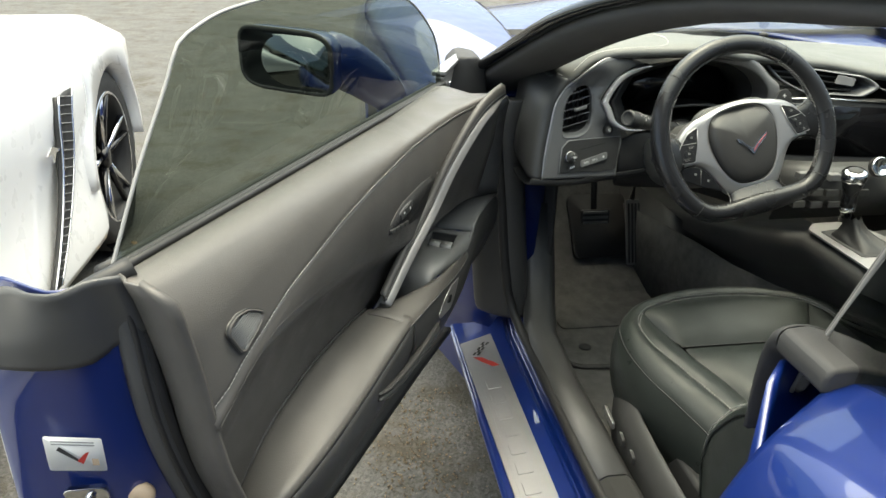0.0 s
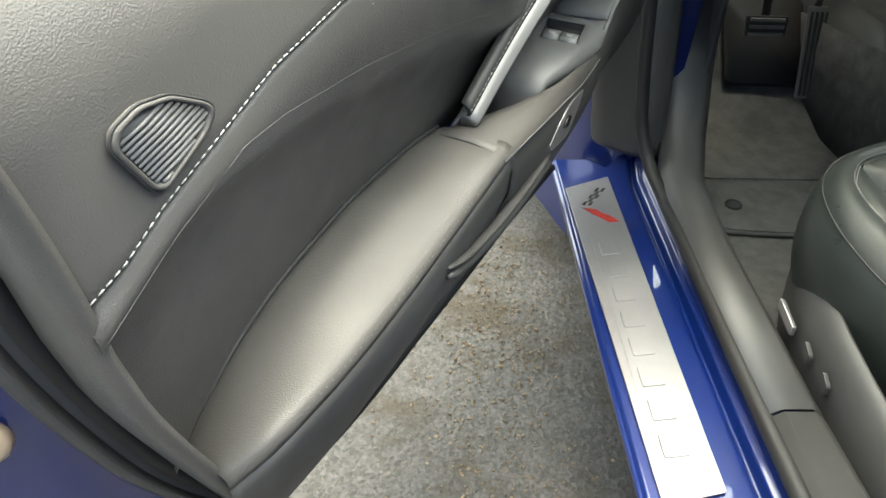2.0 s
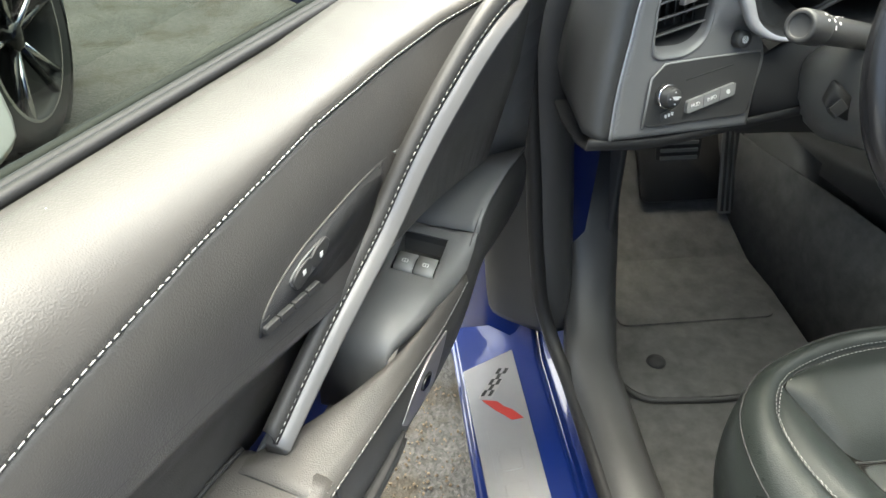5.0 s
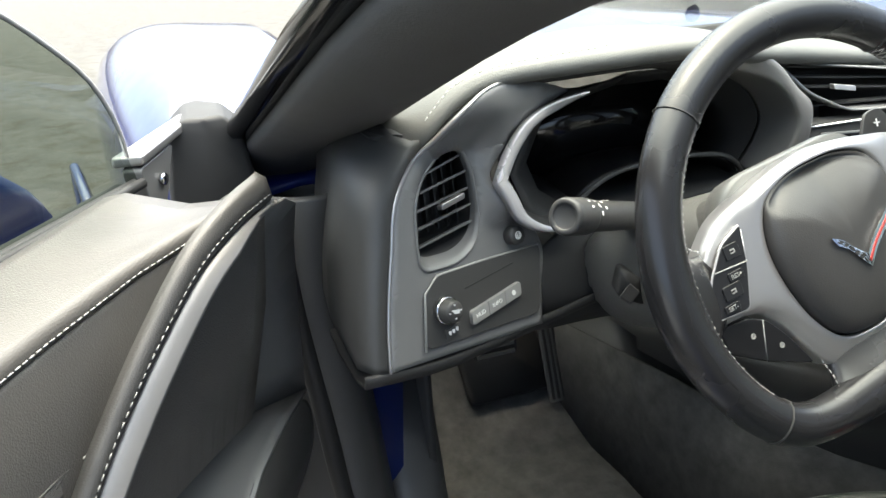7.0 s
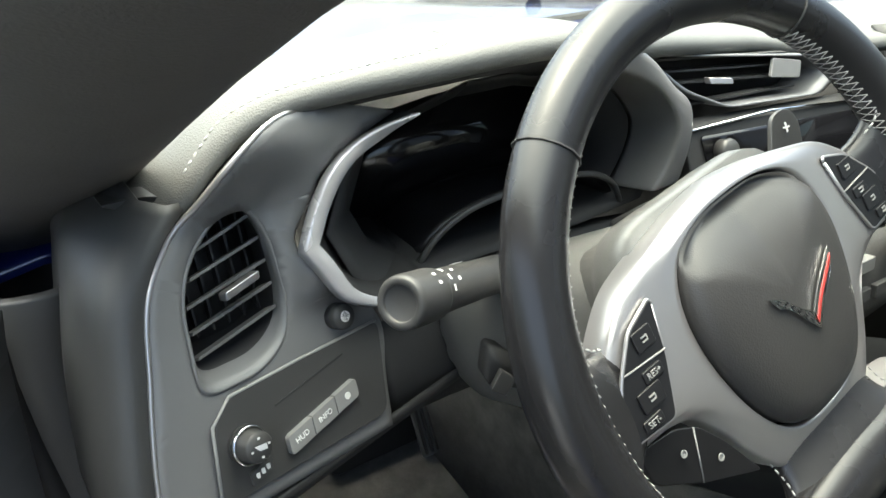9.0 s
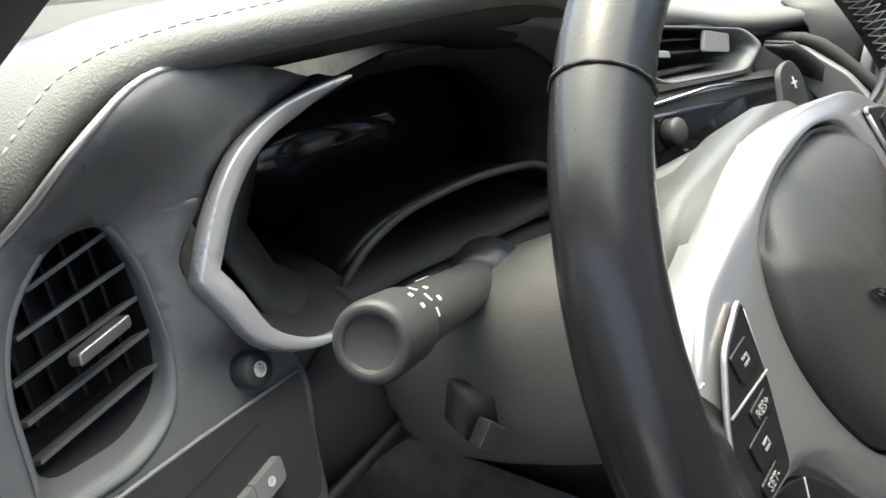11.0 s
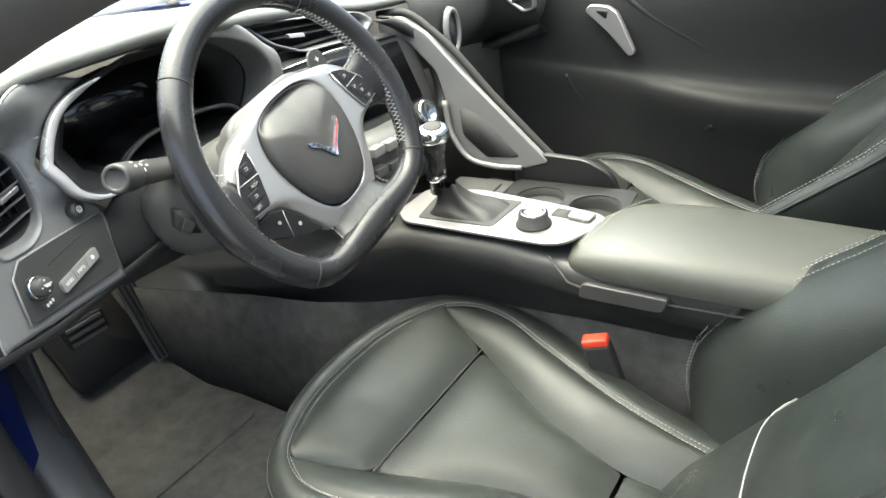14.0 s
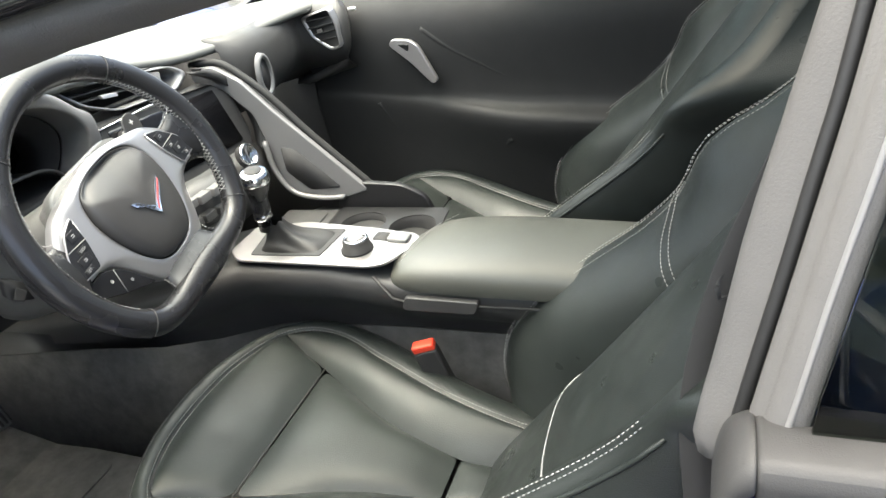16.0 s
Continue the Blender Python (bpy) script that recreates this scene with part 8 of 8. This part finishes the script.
# arch panel
WYc, WZc = 2.96, 0.345
rows = []
for a in np.linspace(0, math.pi, 25):
    ca, sa_ = math.cos(a), math.sin(a)
    p0 = (WS + 0.025, WYc + 0.365 * ca, WZc + 0.365 * sa_)
    zt = 0.905 - 0.10 * max(0, ca) ** 2
    r1 = min(0.62 / max(0.3, abs(ca)) * 0.5, (zt - 0.10 - WZc) / max(sa_, 0.12))
    r1 = max(0.40, min(r1, 0.60))
    p1 = (WS + 0.02, WYc + r1 * ca, WZc + r1 * sa_)
    rows.append([(WS - 0.10, p0[1], p0[2]), p0, (WS + 0.022, (p0[1] + p1[1]) / 2, (p0[2] + p1[2]) / 2), p1, (WS - 0.10, WYc + (r1 + 0.02) * ca, WZc + (r1 + 0.05) * sa_ + 0.02), (WS - 0.9, WYc + (r1 + 0.02) * ca, WZc + (r1 + 0.05) * sa_ + 0.02)])
part("front_wing", loft(rows), WHITE, wc, "white wheel-arch wing", solid=0.004)
part("nose", loft([[(WS + 0.0 - k * 0.2, 3.3 + 0.25 * k, 0.2), (WS - k * 0.2, 3.3 + 0.25 * k, 0.5), (WS - 0.08 - k * 0.2, 3.3 + 0.2 * k, 0.72), (WS - 0.5, 3.25, 0.80)] for k in (0, 0.5, 1.0, 2.0)]), WHITE, wc, "", solid=0.004, sub=1)
rows = []
for y, z in ((2.62, 0.90), (2.85, 0.885), (3.10, 0.85), (3.35, 0.77), (3.60, 0.64), (3.70, 0.50), (3.72, 0.25)):
    rows.append([(WS - 0.12, y - 0.10, z - 0.04), (WS - 0.40, y, z - 0.015), (WS - 0.9, y + 0.06, z), (WS - 1.4, y, z - 0.015), (WS - 1.72, y - 0.10, z - 0.06), (WS - 1.82, y - 0.12, min(z - 0.1, 0.5)), (WS - 1.80, y - 0.12, 0.2)])
part("bonnet", loft(rows), WHITE, wc, "white bonnet", solid=0.006, sub=1)
rows = []
for y, z in ((-1.55, 0.82), (-1.70, 0.76), (-1.76, 0.55), (-1.72, 0.25)):
    rows.append([(WS - 0.08 - k * 1.70, y + 0.10 * (2 * k - 1) ** 2, z) for k in (0, 0.2, 0.5, 0.8, 1.0)])
part("rear_bumper", loft(rows), WHITE, wc, "white rear bumper", solid=0.006, sub=1)
part("greenhouse", loft([[(WS - 1.60 + 0.22 * t, y0 + (0.3 - y0) * 0.35 * t, 0.90 + 0.33 * t) for t in (0, 0.5, 1)] for y0 in (-1.2, -0.3, 0.6, 1.9)]), GLOSS_BLACK, wc, "", solid=0.004, sub=1)
part("windscreen", loft([[(WS - 0.30 - k * 1.25, 1.85 - 0.9 * t - 0.25 * (2 * k - 1) ** 2, 0.90 + 0.33 * t) for k in (0, 0.25, 0.5, 0.75, 1)] for t in (0, 0.5, 1)]), GLOSS_BLACK, wc, "dark windscreen", solid=0.004)
part("hatch", loft([[(WS - 0.30 - k * 1.25, -0.35 - 1.0 * t, 1.24 - 0.36 * t) for k in (0, 0.25, 0.5, 0.75, 1)] for t in (0, 0.5, 1)]), GLOSS_BLACK, wc, "dark hatch glass", solid=0.004)
wh = part("front_tyre", lathe([(0.25, -0.12), (0.31, -0.125), (0.335, -0.11), (0.343, -0.06), (0.343, 0.06), (0.335, 0.10), (0.31, 0.115), (0.255, 0.11)], (WS - 0.12, WYc, WZc), (1, 0, 0), 48, caps=False), TYRE, wc, "black front tyre")
rim_ = part("alloy_rim", lathe([(0.255, 0.095), (0.255, 0.11), (0.245, 0.112), (0.235, 0.09), (0.225, 0.0)], (WS - 0.12, WYc, WZc), (1, 0, 0), 48, caps=False), SOFT_BLACK, wh, "black alloy rim")
part("rim_lip", lathe([(0.258, 0.108), (0.252, 0.1135), (0.246, 0.1125)], (WS - 0.12, WYc, WZc), (1, 0, 0), 48, caps=False), CHROME, rim_)
for i in range(5):
    for o in (-0.16, 0.16):
        a = 2 * math.pi * i / 5 + 0.3
        d0, d1 = Vector((0, math.cos(a + o * 0.4), math.sin(a + o * 0.4))), Vector((0, math.cos(a + o), math.sin(a + o)))
        c = Vector((WS - 0.12, WYc, WZc))
        part("spoke", tube([c + d0 * 0.03 + Vector((0.07, 0, 0)), c + d1 * 0.14 + Vector((0.085, 0, 0)), c + d1 * 0.25 + Vector((0.10, 0, 0))], [0.016, 0.012, 0.014], 6), CHROME if o > 0 else GLOSS_BLACK, rim_, "alloy spoke")
part("hub", lathe([(0.045, 0.04), (0.045, 0.085), (0.03, 0.095), (0.0, 0.095)], (WS - 0.12, WYc, WZc), (1, 0, 0), 20), GLOSS_BLACK, rim_)
rows = [[(WS - 0.12 + h, WYc + r * math.cos(q), WZc + r * math.sin(q)) for q in np.linspace(0, 2 * math.pi, 32, endpoint=False)] for r, h in ((0.05, -0.15), (0.36, -0.15), (0.37, 0.10))]
part("arch_liner", loft(rows, closed=True), SOFT_BLACK, wc)
# side vent
k = curve([(2.44, 0.72), (2.41, 0.66), (2.375, 0.56), (2.30, 0.44), (2.19, 0.32), (2.07, 0.22)], 24)
rows = []
for i, (y, z) in enumerate(k):
    w = 0.075 * (1 - i / 23 * 0.55)
    rows.append([(WS + 0.005, y - w, z), (WS + 0.020, y - w * 0.9, z), (WS + 0.014, y, z), (WS + 0.020, y + w * 0.9, z), (WS + 0.005, y + w, z)])
sv = part("side_vent", loft(rows), SOFT_BLACK, wc, "black mesh side vent", solid=0.003)
part("vent_rim", tube([r[1] for r in rows], 0.004, 6), CHROME, sv)
part("vent_rim", tube([r[3] for r in rows], 0.004, 6), CHROME, sv)
for i in range(22):
    y, z = k[i]
    w = 0.064 * (1 - i / 23 * 0.55)
    y2, z2 = k[i + 1]
    part("mesh_bar", tube([(WS + 0.021, y - w, z), (WS + 0.021, y2 + w, z2)], 0.0022, 5), TITAN, sv)
part("badge", slab([(WS + 0.012, 2.20, 0.585), (WS + 0.012, 2.255, 0.60), (WS + 0.012, 2.33, 0.57), (WS + 0.012, 2.28, 0.575), (WS + 0.012, 2.25, 0.55), (WS + 0.012, 2.24, 0.58)], (0.004, 0, 0)), CHROME, wc, "bright fish-shaped badge", smooth=False)
part("greenhouse", loft([[(WS - 0.25 - 0.25 * t, y0 + (0.3 - y0) * 0.35 * t, 0.90 + 0.33 * t) for t in (0, 0.5, 1)] for y0 in (-1.2, -0.3, 0.6, 1.9)]), GLOSS_BLACK, wc, "dark side glass", solid=0.004, sub=1)
part("roof", loft([[(WS - x, y, z) for x, z in ((0.48, 1.22), (0.7, 1.25), (1.2, 1.25), (1.4, 1.22))] for y in (-0.4, 0.2, 0.8)]), GLOSS_BLACK, wc, "", solid=0.02)
